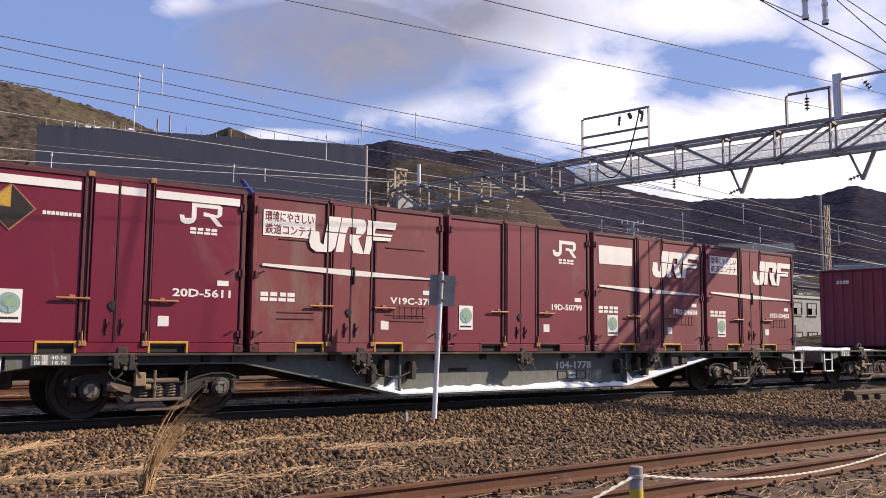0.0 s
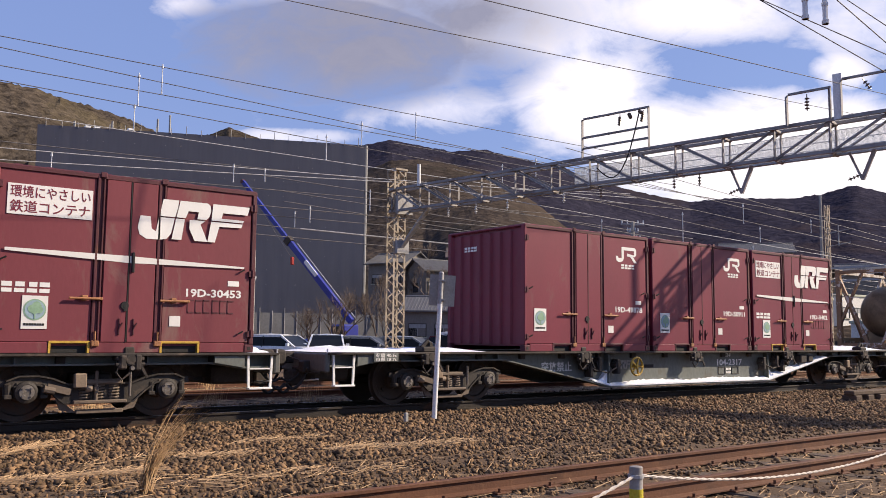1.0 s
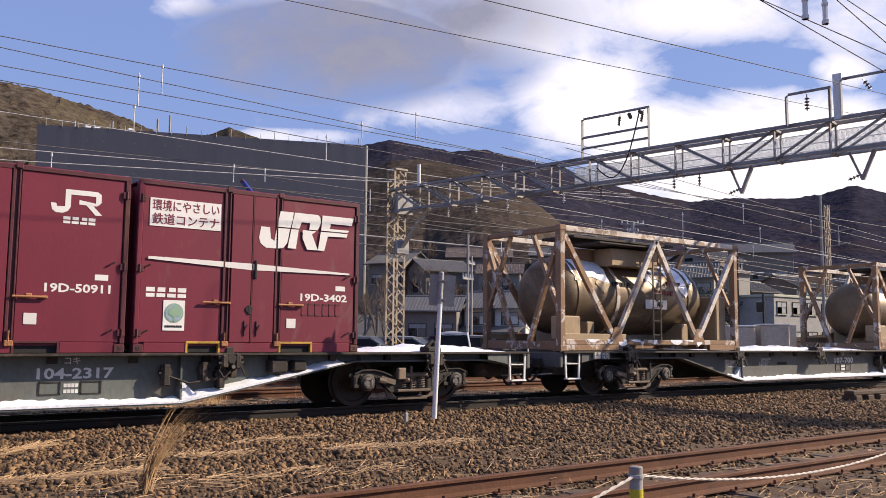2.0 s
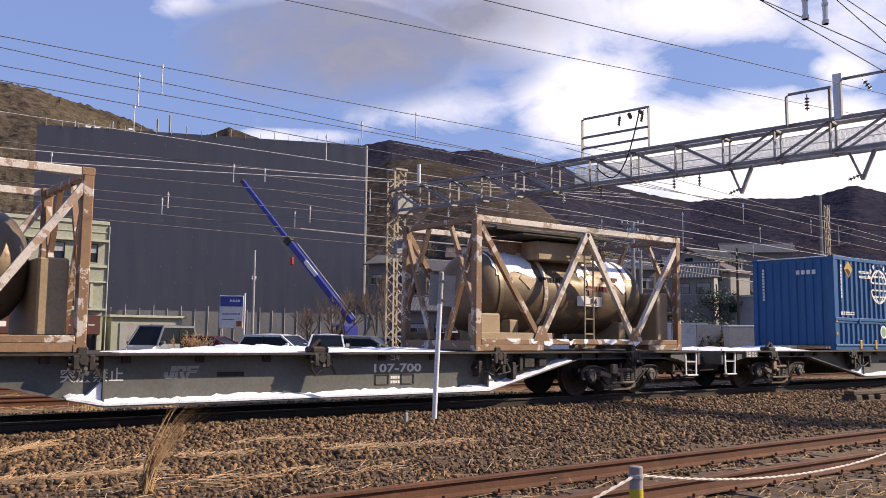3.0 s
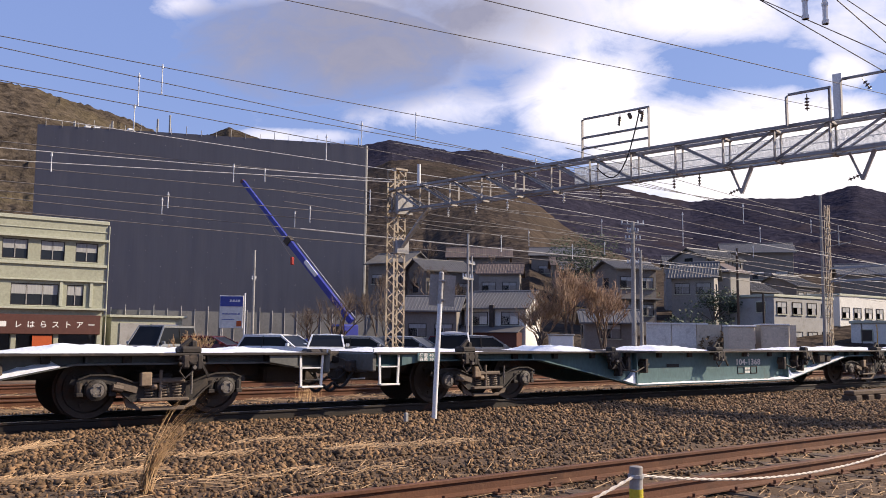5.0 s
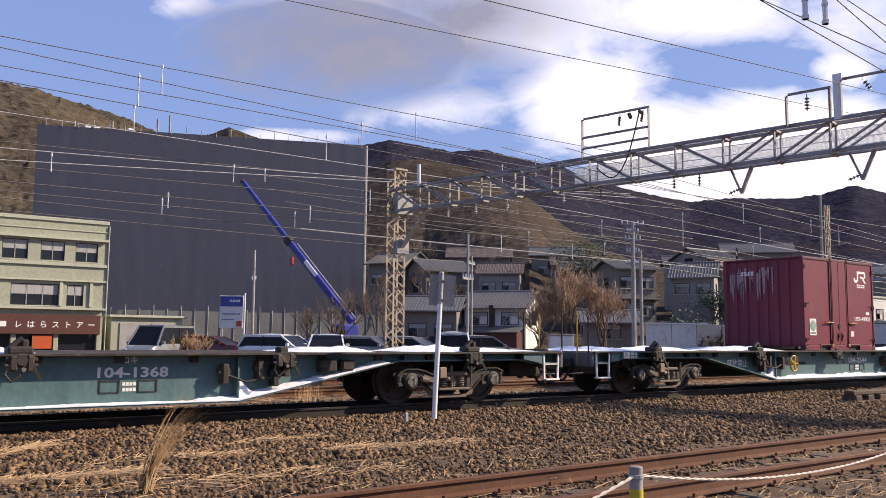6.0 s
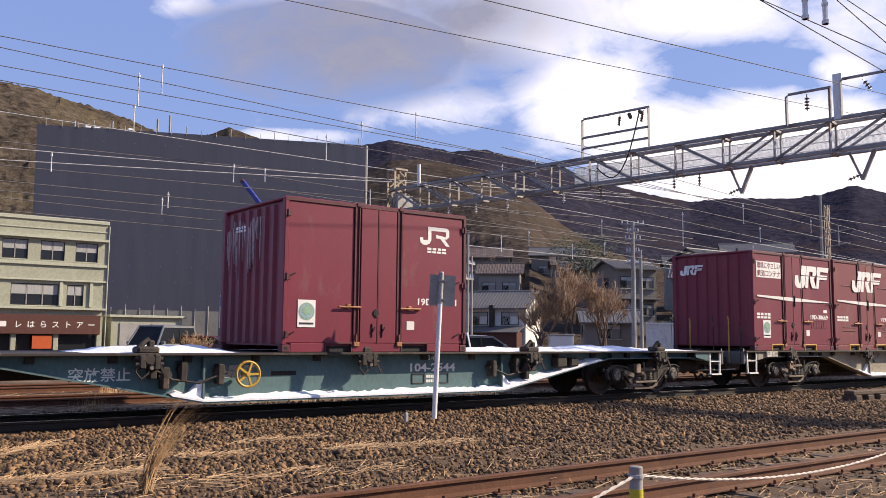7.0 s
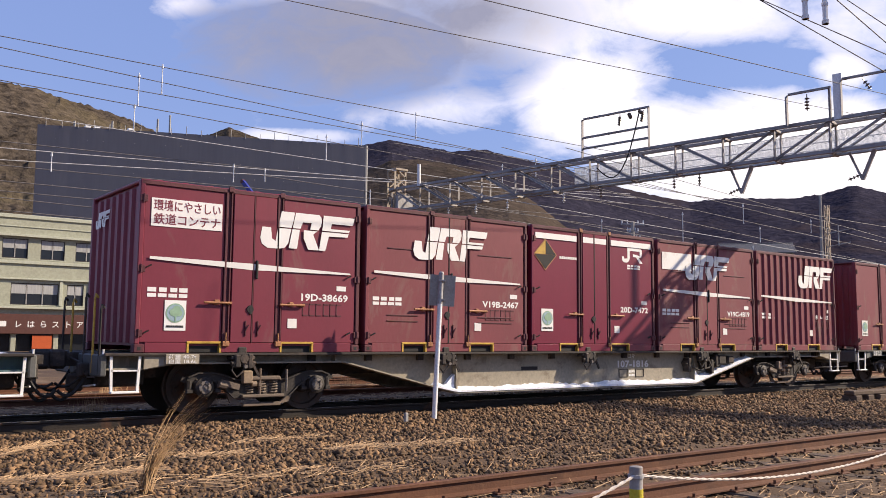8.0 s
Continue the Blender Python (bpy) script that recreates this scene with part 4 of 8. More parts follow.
    # Sunlit patches and white paint on the tank, drawn as white sheets.
    for a, w in ((-2.15, 1.05), (0.15, 0.45), (1.0, 0.85)):
        g = Geo()
        g.sheet(9, 7, lambda i, j: (a + w * i / 8 + 0.03 * math.sin(j * 2.1 + i), (r + 0.012) * math.sin(radians(-66 + j * 8 + 4 * math.sin(i * 0.9 + a))), cz + (r + 0.012) * math.cos(radians(-66 + j * 8 + 4 * math.sin(i * 0.9 + a)))))
        part("snow_patch", g, M_SNOW, tank, smooth=True)
    def on_tank(a, deg, lift=0.016):
        return (a, -(r + lift) * math.cos(radians(deg)), cz + (r + lift) * math.sin(radians(deg)))
    for k, (a0, w_) in enumerate(((-1.55, 0.5), (1.25, 0.5))):
        board = Geo()
        c = [on_tank(a0, 18), on_tank(a0 + w_ / 2, 3), on_tank(a0 + w_, 18), on_tank(a0 + w_ / 2, 36)]
        inner = [tuple(0.9 * p + 0.1 * q for p, q in zip(e, (a0 + w_ / 2, 0, cz))) for e in c]
        board.add(c + inner, [(0, 1, 2, 3), (4, 7, 6, 5), (0, 4, 5, 1), (1, 5, 6, 2), (2, 6, 7, 3), (3, 7, 4, 0)])
        part("diamond", board, M_BOX if k == 0 else M_PORC, tank, "faded diamond board")
    for a0, n_, z_ in ((-1.0, 6, 18), (0.35, 7, 9), (0.9, 5, 24)):
        for k in range(n_):
            p = on_tank(a0 + k * 0.10, z_)
            part("sign_bar", Geo().box(p[0], p[0] + 0.075, p[1] - 0.004, p[1] + 0.03, p[2] - 0.05, p[2] + 0.05), M_BLACK if a0 < 0 else M_FASCIA_RED, tank)
    letter("figure", "84", 0.45, -r - 0.018, cz - 0.22, 0.14, M_BLACK, tank, weight=0.06)
    part("white_label", Geo().box(0.05, 0.80, -r - 0.012, -r - 0.004, cz - 0.25, cz - 0.04), M_STRIPE, tank)
    MOVERS.append(top)
    return top


# ---------------------------------------------------------------- wagons


def bogie(parent, cx):
    """A two-axle bogie with bowed side frames, springs and brake gear."""
    truck = part("bogie", Geo().box(cx - 0.25, cx + 0.25, -0.75, 0.75, 0.42, 0.66, 0.03).box(cx - 0.5, cx + 0.5, -0.2, 0.2, 0.45, 0.7, 0.03), M_FRAMEBLACK, parent, "grimy two-axle bogie")
    for s in (-1, 1):
        y = s * 0.98
        upper = [(-1.22, 0.50), (-1.20, 0.58), (-1.05, 0.64), (-0.80, 0.64), (-0.62, 0.60), (-0.42, 0.52), (0.42, 0.52), (0.62, 0.60), (0.80, 0.64), (1.05, 0.64), (1.20, 0.58), (1.22, 0.50)]
        lower = [(1.10, 0.50), (0.95, 0.55), (0.78, 0.52), (0.64, 0.42), (0.46, 0.26), (-0.46, 0.26), (-0.64, 0.42), (-0.78, 0.52), (-0.95, 0.55), (-1.10, 0.50)]
        side = Geo().prism([(cx + a, b) for a, b in upper + lower], y - 0.035, y + 0.035)
        for a, b in zip(upper, upper[1:]):
            side.bar((cx + a[0], y, a[1]), (cx + b[0], y, b[1]), 0.15, 0.022)
        for a, b in zip(lower, lower[1:]):
            side.bar((cx + a[0], y, a[1]), (cx + b[0], y, b[1]), 0.13, 0.022)
        part("side_frame", side, M_FRAMEBLACK, truck, "bowed cast side frame")
        out = y + s * 0.09
        for a in (-0.95, 0.95):
            box_ = Geo().box(cx + a - 0.15, cx + a + 0.15, y - 0.06, y + 0.06, 0.33, 0.57, 0.03)
            for e in (-0.22, 0.22):
                box_.box(cx + a + e - 0.05, cx + a + e + 0.05, y - 0.07, y + 0.07, 0.34, 0.40, 0.01).tube((cx + a + e, y, 0.40), (cx + a + e, y, 0.53), 0.055, n=10)
            box_.lathe([(s * 0.05, 0.15), (s * 0.085, 0.145), (s * 0.10, 0.11)], (cx + a, y, 0.43), "y", 18)
            axle = part("axle_box", box_, M_FRAMEBLACK, truck)
            part("axle_cap", Geo().lathe([(s * 0.09, 0.10), (s * 0.115, 0.095), (s * 0.118, 0.05), (s * 0.108, 0.045), (s * 0.108, 0.0)], (cx + a, y, 0.43), "y", 18), M_CAP, axle, "worn bright axle cap")
            for k in range(4):
                e = math.tau * (k + 0.5) / 4
                part("cap_bolt", Geo().tube((cx + a + 0.073 * math.cos(e), y + s * 0.11, 0.43 + 0.073 * math.sin(e)), (cx + a + 0.073 * math.cos(e), y + s * 0.132, 0.43 + 0.073 * math.sin(e)), 0.013, n=6), M_CAP, axle)
        for a in (-0.20, 0.0, 0.20):
            coil = Geo().pipe([(cx + a + 0.075 * math.cos(0.8 * k), y + 0.075 * math.sin(0.8 * k), 0.30 + 0.0052 * k) for k in range(40)], 0.014, 5)
            part("spring", coil, M_FLOOR_LIGHT, truck, "dusty coil spring", smooth=True)
        part("spring_plank", Geo().box(cx - 0.36, cx + 0.36, y - 0.12, y + 0.12, 0.25, 0.30, 0.012).box(cx - 0.30, cx + 0.30, y - 0.11, y + 0.11, 0.51, 0.58, 0.02), M_FLOOR_LIGHT, truck)
        part("valve", Geo().box(cx - 0.36, cx - 0.20, out - 0.05, out + 0.05, 0.47, 0.67, 0.015).tube((cx - 0.20, out, 0.46), (cx - 0.12, out, 0.46), 0.045, n=10), M_VALVE, truck, "tan load valve box")
        part("brake_rod", Geo().tube((cx - 0.06, out, 0.28), (cx - 0.06, out, 0.70), 0.024).box(cx - 0.09, cx - 0.03, out - 0.03, out + 0.03, 0.42, 0.48, 0.01), M_FLOOR_LIGHT, truck)
        part("brake_rod", Geo().tube((cx + 0.40, out, 0.34), (cx + 0.40, out, 0.68), 0.02), M_CAP, truck)
        part("brake_lever", Geo().bar((cx - 0.70, out, 0.50), (cx - 0.40, out, 0.42), 0.04, 0.09).tube((cx - 0.74, out, 0.47), (cx - 0.60, out, 0.44), 0.05, n=8), M_FLOOR_LIGHT, truck)
        for e in (-1, 1):
            part("brake_shoe", Geo().prism([(cx + e * 0.28, 0.12), (cx + e * 0.50, 0.17), (cx + e * 0.56, 0.32), (cx + e * 0.50, 0.34), (cx + e * 0.40, 0.22)], y - 0.02 * s - 0.02, y - 0.02 * s + 0.02), M_FLOOR_LIGHT, truck, "dusty brake shoe and hanger")
        part("tie_bar", Geo().box(cx - 0.30, cx + 0.34, y - 0.03, y + 0.03, 0.11, 0.17, 0.01), M_FLOOR_LIGHT, truck)
    for a in (-0.95, 0.95):
        g = Geo()
        for s in (-1, 1):
            g.lathe([(s * 0.46, 0.10), (s * 0.48, 0.44), (s * 0.50, 0.455), (s * 0.515, 0.432), (s * 0.60, 0.425), (s * 0.60, 0.35), (s * 0.57, 0.33), (s * 0.565, 0.16), (s * 0.62, 0.13), (s * 0.62, 0.08)], (0, 0, 0), "y", 32)
        g.tube((0, -1.0, 0), (0, 1.0, 0), 0.07, n=12)
        for k in range(3):
            q = math.tau * k / 3
            g.box(0.24 * math.cos(q) - 0.03, 0.24 * math.cos(q) + 0.03, -0.60, -0.565, 0.24 * math.sin(q) - 0.03, 0.24 * math.sin(q) + 0.03)
        wheelset = part("wheelset", g, M_WHEEL, truck, "brown steel wheelset", smooth=True)
        WHEELS.append((wheelset, cx + a))


def drift(x0, x1, y0, y1, z, height, seed, step=0.07):
    """A lump of lying snow with a ragged outline."""
    rng = random.Random(seed)
    nx, ny = max(4, int((x1 - x0) / step)), 22
    ph = [rng.uniform(0, 6) for _ in range(6)]
    g = Geo()

    def at(i, j):
        u, v = i / (nx - 1), j / (ny - 1)
        x, y = x0 + (x1 - x0) * u, y0 + (y1 - y0) * v
        edge = min(1, 5 * u, 5 * (1 - u)) * min(1, 3.2 * v, 3.2 * (1 - v))
        lump = 0.55 + 0.25 * math.sin(x * 1.7 + ph[0]) + 0.12 * math.sin(x * 4.3 + y * 3 + ph[1]) + 0.05 * math.sin(x * 9.1 - y * 6 + ph[2]) + 0.03 * math.sin(x * 17 + ph[3] + y * 11)
        return (x + 0.03 * math.sin(j * 2.3 + ph[4]), y + 0.04 * math.sin(x * 5 + ph[5]), z + height * edge * max(0.12, lump + 0.22 * noise.noise(Vector((x * 4.5, y * 5.0, z + ph[0]))) + 0.10 * noise.noise(Vector((x * 12, y * 12, ph[1])))))

    return g.sheet(nx, ny, at)


def wagon(number, paint, label, empty_snow=(), text_at=0.0, handwheel=None, text2=None):
    """A low container flat wagon; its origin is on the rail under its middle."""
    top = thing("container_wagon", label, "railway wagon", group="wagons of the freight train")
    half, y0 = 9.8, -1.20
    low, high, bend = 0.205, 0.79, 3.5 if number.startswith("107") else 2.95
    pts = [(-half, 0.72), (-9.2, 0.72), (-8.75, high), (-5.9, high), (-bend, low), (bend, low), (5.9, high), (8.75, high), (9.2, 0.72), (half, 0.72)]
    sill_out = [(-half, 0.93)] + pts + [(half, 0.93)]
    for s in (-1, 1):
        a, b = (y0 + 0.22, y0 + 0.25) if s < 0 else (-y0 - 0.25, -y0 - 0.22)
        sill = part("side_sill", Geo().prism(sill_out, a, b), paint, top, "fish-bellied side sill")
        flange = Geo()
        ya, yb = (y0 + 0.06, y0 + 0.28) if s < 0 else (-y0 - 0.28, -y0 - 0.06)
        for p, q in zip(pts, pts[1:]):
            flange.bar((p[0], (ya + yb) / 2, p[1]), (q[0], (ya + yb) / 2, q[1]), yb - ya, 0.025)
        part("flange", flange, paint, sill)
        part("top_flange", Geo().box(-half, half, min(s * 1.26, s * 0.92), max(s * 1.26, s * 0.92), 0.905, 0.945, 0.008), M_BOGIE, sill, "dark deck edge")
        if s < 0:
            for a in (-7.8, -6.05, -bend, bend, 6.05, 7.8):
                foot = high if abs(a) > 5.5 else low
                part("web_rib", Geo().prism([(y0 + 0.08, foot), (y0 + 0.22, foot), (y0 + 0.22, 0.905), (y0 + 0.10, 0.905)], a - 0.014, a + 0.014, "x"), paint, sill)
            for e in (1,) if number.startswith("107") else (-1, 1):
                gear = Geo()
                for k, (dx, zz, r) in enumerate(((0.42, 0.70, 0.08), (0.75, 0.62, 0.10), (0.98, 0.74, 0.07), (-0.30, 0.66, 0.09))):
                    a = e * (bend + dx * 0.8)
                    gear.tube((a, y0 + 0.05, zz), (a, y0 + 0.22, zz), r, r * 0.8, n=10).box(a - 0.05, a + 0.05, y0 + 0.02, y0 + 0.2, zz - r - 0.10, zz + 0.12, 0.015)
                gear.pipe([(e * (bend - 0.35), y0 + 0.06, 0.66), (e * (bend + 0.1), y0 + 0.04, 0.50), (e * (bend + 0.5), y0 + 0.05, 0.56), (e * (bend + 0.9), y0 + 0.06, 0.78)], 0.018, 6)
                part("brake_gear", gear, M_BOGIE, sill, "cluster of grimy brake valves")
    deck = Geo()
    for x in [-half + 0.08 + i * 1.09 for i in range(19)]:
        deck.box(x - 0.06, x + 0.06, -1.05, 1.05, 0.80, 0.925)
    deck.box(-half, half, -0.30, -0.18, 0.55, 0.90).box(-half, half, 0.18, 0.30, 0.55, 0.90)
    part("underframe", deck, M_BOGIE, top, "dark cross-members and centre sill")
    part("deck_plate", Geo().box(-half, half, -1.05, 1.05, 0.925, 0.94), M_BOGIE, top)
    for s in (-1, 1):
        part("end_beam", Geo().box(s * half - 0.05, s * half + 0.05, -1.2, 1.2, 0.62, 0.93, 0.02), M_SILL_GREY, top)
        x = s * (half + 0.02)
        coupler = Geo().box(min(x, x + s * 0.28), max(x, x + s * 0.28), -0.11, 0.11, 0.74, 0.94, 0.02).box(min(x + s * 0.2, x + s * 0.44), max(x + s * 0.2, x + s * 0.44), -0.19, 0.17, 0.70, 0.98, 0.04)
        part("coupler", coupler, M_BOGIE, top)
        for y, sag, r in ((-0.45, 0.24, 0.02), (-0.62, 0.36, 0.026), (-0.28, 0.44, 0.028), (0.35, 0.34, 0.024)):
            g = Geo().pipe([(x + s * 0.42 * k / 12, y + 0.02 * k / 12, 0.70 - sag * math.sin(math.pi * 0.72 * k / 12)) for k in range(13)], r, 6)
            part("brake_hose", g, M_BLACK, top)
        part("cock_bracket", Geo().box(min(x - s * 0.02, x + s * 0.16), max(x - s * 0.02, x + s * 0.16), -0.70, -0.52, 0.60, 0.80, 0.02).tube((x + s * 0.08, -0.75, 0.66), (x + s * 0.08, -0.2, 0.66), 0.03, n=8).box(min(x, x + s * 0.22), max(x, x + s * 0.22), -0.36, -0.2, 0.38, 0.64, 0.03), M_BOGIE, top)
        part("draft_box", Geo().box(min(s * 9.0, s * 9.72), max(s * 9.0, s * 9.72), -0.55, 0.55, 0.44, 0.74, 0.04), M_BOGIE, top)
        for a in (s * (half - 0.30),):
            step = Geo()
            step.bar((a - 0.20, y0, 0.93), (a - 0.18, y0, 0.40), 0.036, 0.03).bar((a + 0.20, y0, 0.93), (a + 0.18, y0, 0.40), 0.036, 0.03).box(a - 0.195, a + 0.195, y0 - 0.06, y0 + 0.06, 0.385, 0.415, 0.006).bar((a - 0.19, y0, 0.70), (a + 0.19, y0, 0.70), 0.03, 0.02)
            part("step", step, M_WHITE, top, "white corner step")
        part("end_plate", Geo().prism([(s * 9.24, 0.72), (s * 8.76, 0.80), (s * 8.76, 0.93), (s * 9.24, 0.93)], y0 - 0.02, y0 + 0.02), paint, top, "painted end cover plate")
        part("uncoupling_lever", Geo().pipe([(s * (half + 0.08), -1.1, 0.62), (s * (half + 0.08), -0.75, 0.60), (s * (half + 0.10), -0.4, 0.80), (s * (half + 0.16), -0.1, 0.86)], 0.016), M_BOGIE, top)
        part("hand_rail", Geo().tube((s * half, y0 + 0.02, 0.93), (s * half, y0 + 0.02, 1.0), 0.014).tube((s * (half + 0.03), -0.95, 0.5), (s * (half + 0.03), 0.0, 0.42), 0.013), M_WHITE, top)
        bogie(top, s * (7.32 if number.startswith("107") else 7.17))
    if number in ("104-2544", "107-1816"):
        for k, (yy, zz) in enumerate(((-1.12, 1.62), (-0.8, 1.78), (-0.35, 1.80), (0.35, 1.74), (0.85, 1.78))):
            g = Geo().pipe([(-half - 0.04, yy, 0.66), (-half - 0.04, yy, zz - 0.06), (-half - 0.02, yy + 0.03, zz), (-half + 0.02, yy + 0.05, zz - 0.05)], 0.017, 6)
            part("end_stanchion", g, M_YELLOW if k % 2 else M_BOGIE, top, "thin hooked end stanchion")
    # container locks along the deck edge
    for a in (-7.75, -3.83, -0.15, 3.65, 7.5):
        lock = Geo().box(a - 0.20, a + 0.20, y0 - 0.06, y0 + 0.12, 0.84, 0.90, 0.015).box(a - 0.15, a - 0.05, y0 - 0.10, y0 + 0.05, 0.72, 0.92, 0.02).box(a + 0.06, a + 0.15, y0 - 0.10, y0 + 0.05, 0.70, 0.93, 0.02)
        lock.tube((a - 0.20, y0 - 0.06, 0.79), (a + 0.20, y0 - 0.06, 0.79), 0.028, n=8).tube((a, y0 - 0.10, 0.86), (a, y0 + 0.05, 0.86), 0.07, 0.06, n=12)
        lock.bar((a + 0.12, y0 - 0.08, 0.82), (a + 0.24, y0 - 0.09, 0.60), 0.03, 0.035).pipe([(a - 0.14, y0 - 0.08, 0.80), (a - 0.20, y0 - 0.09, 0.68), (a - 0.12, y0 - 0.09, 0.58), (a - 0.02, y0 - 0.08, 0.66), (a + 0.02, y0 - 0.08, 0.78)], 0.016, 6)
        lock.box(a - 0.09, a + 0.07, y0 - 0.04, y0 + 0.14, 0.92, 1.04, 0.025)
        part("container_lock", lock, M_BOGIE, top, "grimy folding container lock")
        part("lock_pin", Geo().tube((a + 0.02, y0 - 0.12, 0.74), (a + 0.02, y0 - 0.06, 0.74), 0.03, n=8), M_CAP, top, "worn bright lock pin")
        if any(p < a < q for p, q in empty_snow):
            part("raised_lock", Geo().box(a - 0.17, a + 0.15, y0 - 0.05, y0 + 0.22, 0.93, 1.04, 0.03).tube((a - 0.13, y0 + 0.06, 1.02), (a + 0.02, y0 + 0.06, 1.15), 0.04, n=8).box(a, a + 0.09, y0, y0 + 0.12, 1.02, 1.13, 0.02), M_BOGIE, top)
    # gear hung from the frame
    part("air_tank", Geo().tube((-1.2, 0.3, 0.5), (0.6, 0.3, 0.5), 0.17, n=14), M_BOGIE, top)
    part("brake_cylinder", Geo().tube((1.4, -0.3, 0.48), (2.0, -0.3, 0.48), 0.15, n=14), M_BOGIE, top)
    valve = Geo().box(4.35, 4.65, y0 + 0.02, y0 + 0.22, 0.62, 0.84, 0.03).box(4.75, 5.0, y0 + 0.04, y0 + 0.22, 0.64, 0.82, 0.03)
    part("valve_box", valve, M_BOGIE, top)
    y = y0 + 0.217
    letter("number", number, text_at, y, 0.60, 0.145, M_STRIPE, top, width=1.06)
    letter("type_mark", "コキ", text_at + 0.38, y, 0.80, 0.085, M_STRIPE, top)
    frame_ = Geo()
    for a in (0.08, 0.62):
        frame_.box(text_at + a, text_at + a + 0.28, y - 0.01, y, 0.38, 0.395).box(text_at + a, text_at + a + 0.28, y - 0.01, y, 0.545, 0.56)
        frame_.box(text_at + a, text_at + a + 0.015, y - 0.01, y, 0.38, 0.56).box(text_at + a + 0.265, text_at + a + 0.28, y - 0.01, y, 0.38, 0.56)
    part("card_holder", frame_, M_BOGIE, top)
    tiny = Geo()
    bars_writing(tiny, text_at + 0.40, 0.48, 0.2, 0.05, y, 4)
    bars_writing(tiny, text_at + 0.40, 0.40, 0.2, 0.05, y, 4)
    part("data_writing", tiny, M_STRIPE, top, kind="stuff")
    part("slot", Geo().box(-1.80, -1.36, y - 0.006, y, 0.58, 0.65, 0.002), M_BLACK, top)
    board = part("data_board", Geo().box(-8.95, -8.45, y0 - 0.07, y0 + 0.1, 0.785, 0.93, 0.006), paint, top, "painted data board")
    letter("board_writing", "荷重 40.7t" if number == "107-1816" else "荷重 40.5t", -8.92, y0 - 0.073, 0.868, 0.05, M_STRIPE, board, width=0.42)
    letter("board_writing", "自重 18.6t" if number == "107-1816" else "自重 18.7t", -8.92, y0 - 0.073, 0.80, 0.05, M_STRIPE, board, width=0.42)
    if text2 is not None:
        letter("warning", "突放禁止", text2, y, 0.56, 0.15, M_STRIPE, top, width=0.86)
        g = Geo()
        emblem_jrf(g, -2.62, 0.56, 0.19, y)
        part("faded_mark", g, M_CONC, top, "faded grey operator mark")
    if handwheel is not None:
        wheel = Geo()
        for k in range(24):
            a, b = math.tau * k / 24, math.tau * (k + 1) / 24
            wheel.tube((handwheel + 0.19 * math.cos(a), y0 - 0.02, 0.62 + 0.19 * math.sin(a)), (handwheel + 0.19 * math.cos(b), y0 - 0.02, 0.62 + 0.19 * math.sin(b)), 0.022, n=6)
        for k in range(5):
            a = math.tau * k / 5
            wheel.bar((handwheel, y0 - 0.02, 0.62), (handwheel + 0.18 * math.cos(a), y0 - 0.02, 0.62 + 0.18 * math.sin(a)), 0.03, 0.035)
        wheel.tube((handwheel, y0 - 0.05, 0.62), (handwheel, y0 + 0.12, 0.62), 0.035)
        part("handwheel", wheel, M_YELLOW, top, "yellow handbrake wheel")
    # snow along the lower flange and on the bare deck
    rng = random.Random(sum(map(ord, number)))
    path = [(-bend - 0.5, low + 0.115), (-bend, low + 0.015), (bend, low + 0.015), (5.7, high - 0.03)]
    n = 110
    marks = []
    for i in range(n + 1):
        x = -bend - 0.5 + (bend + 6.2) * i / n
        z = float(np.interp(x, [p[0] for p in path], [p[1] for p in path]))
        thin = 0.35 if i in (0, n) else 1.0
        if number == "104-1368":
            thin *= 0.3 if x < bend - 0.6 else 0.7
        marks.append((x, z, thin * (0.03 + 0.028 * abs(math.sin(x * 1.3 + rng.random() * 0.4)) + rng.uniform(0, 0.022))))
    edge = [(0.046, -0.012), (0.044, 0.5), (0.09, 0.85), (0.15, 1.15), (0.22, 1.5), (0.22, 0.0)]
    g = Geo().sheet(n + 1, 6, lambda i, j: (marks[i][0], y0 + edge[j][0], marks[i][1] + marks[i][2] * edge[j][1]))
    part("flange_snow", g, M_SNOW, top, "line of snow on the lower flange", smooth=True)
    for e in (-1, 1):
        pts = [(e * (bend + 0.02), low + 0.01), (e * (bend + 0.42), low + 0.09), (e * (bend + 0.3), low + 0.13), (e * (bend + 0.2), low + 0.17), (e * (bend + 0.12), low + 0.25), (e * (bend + 0.02), low + 0.34)]
        part("snow_wedge", Geo().prism(pts, y0 + 0.13, y0 + 0.218), M_SNOW, top)
    for k, (a, b) in enumerate(empty_snow):
        part("deck_snow", drift(a, b, -1.18, 1.1, 0.935, 0.13, k + len(number) + int(abs(a * 10))), M_SNOW, top, "lying snow on the bare deck", smooth=True)
    MOVERS.append(top)
    return top


def place_on(ob, s, z):
    """Stands a thing on the train: s is its middle along the track at 0 s."""
    ob.matrix_basis = pose(s, 0, z)
    ob["s"] = s
    return ob


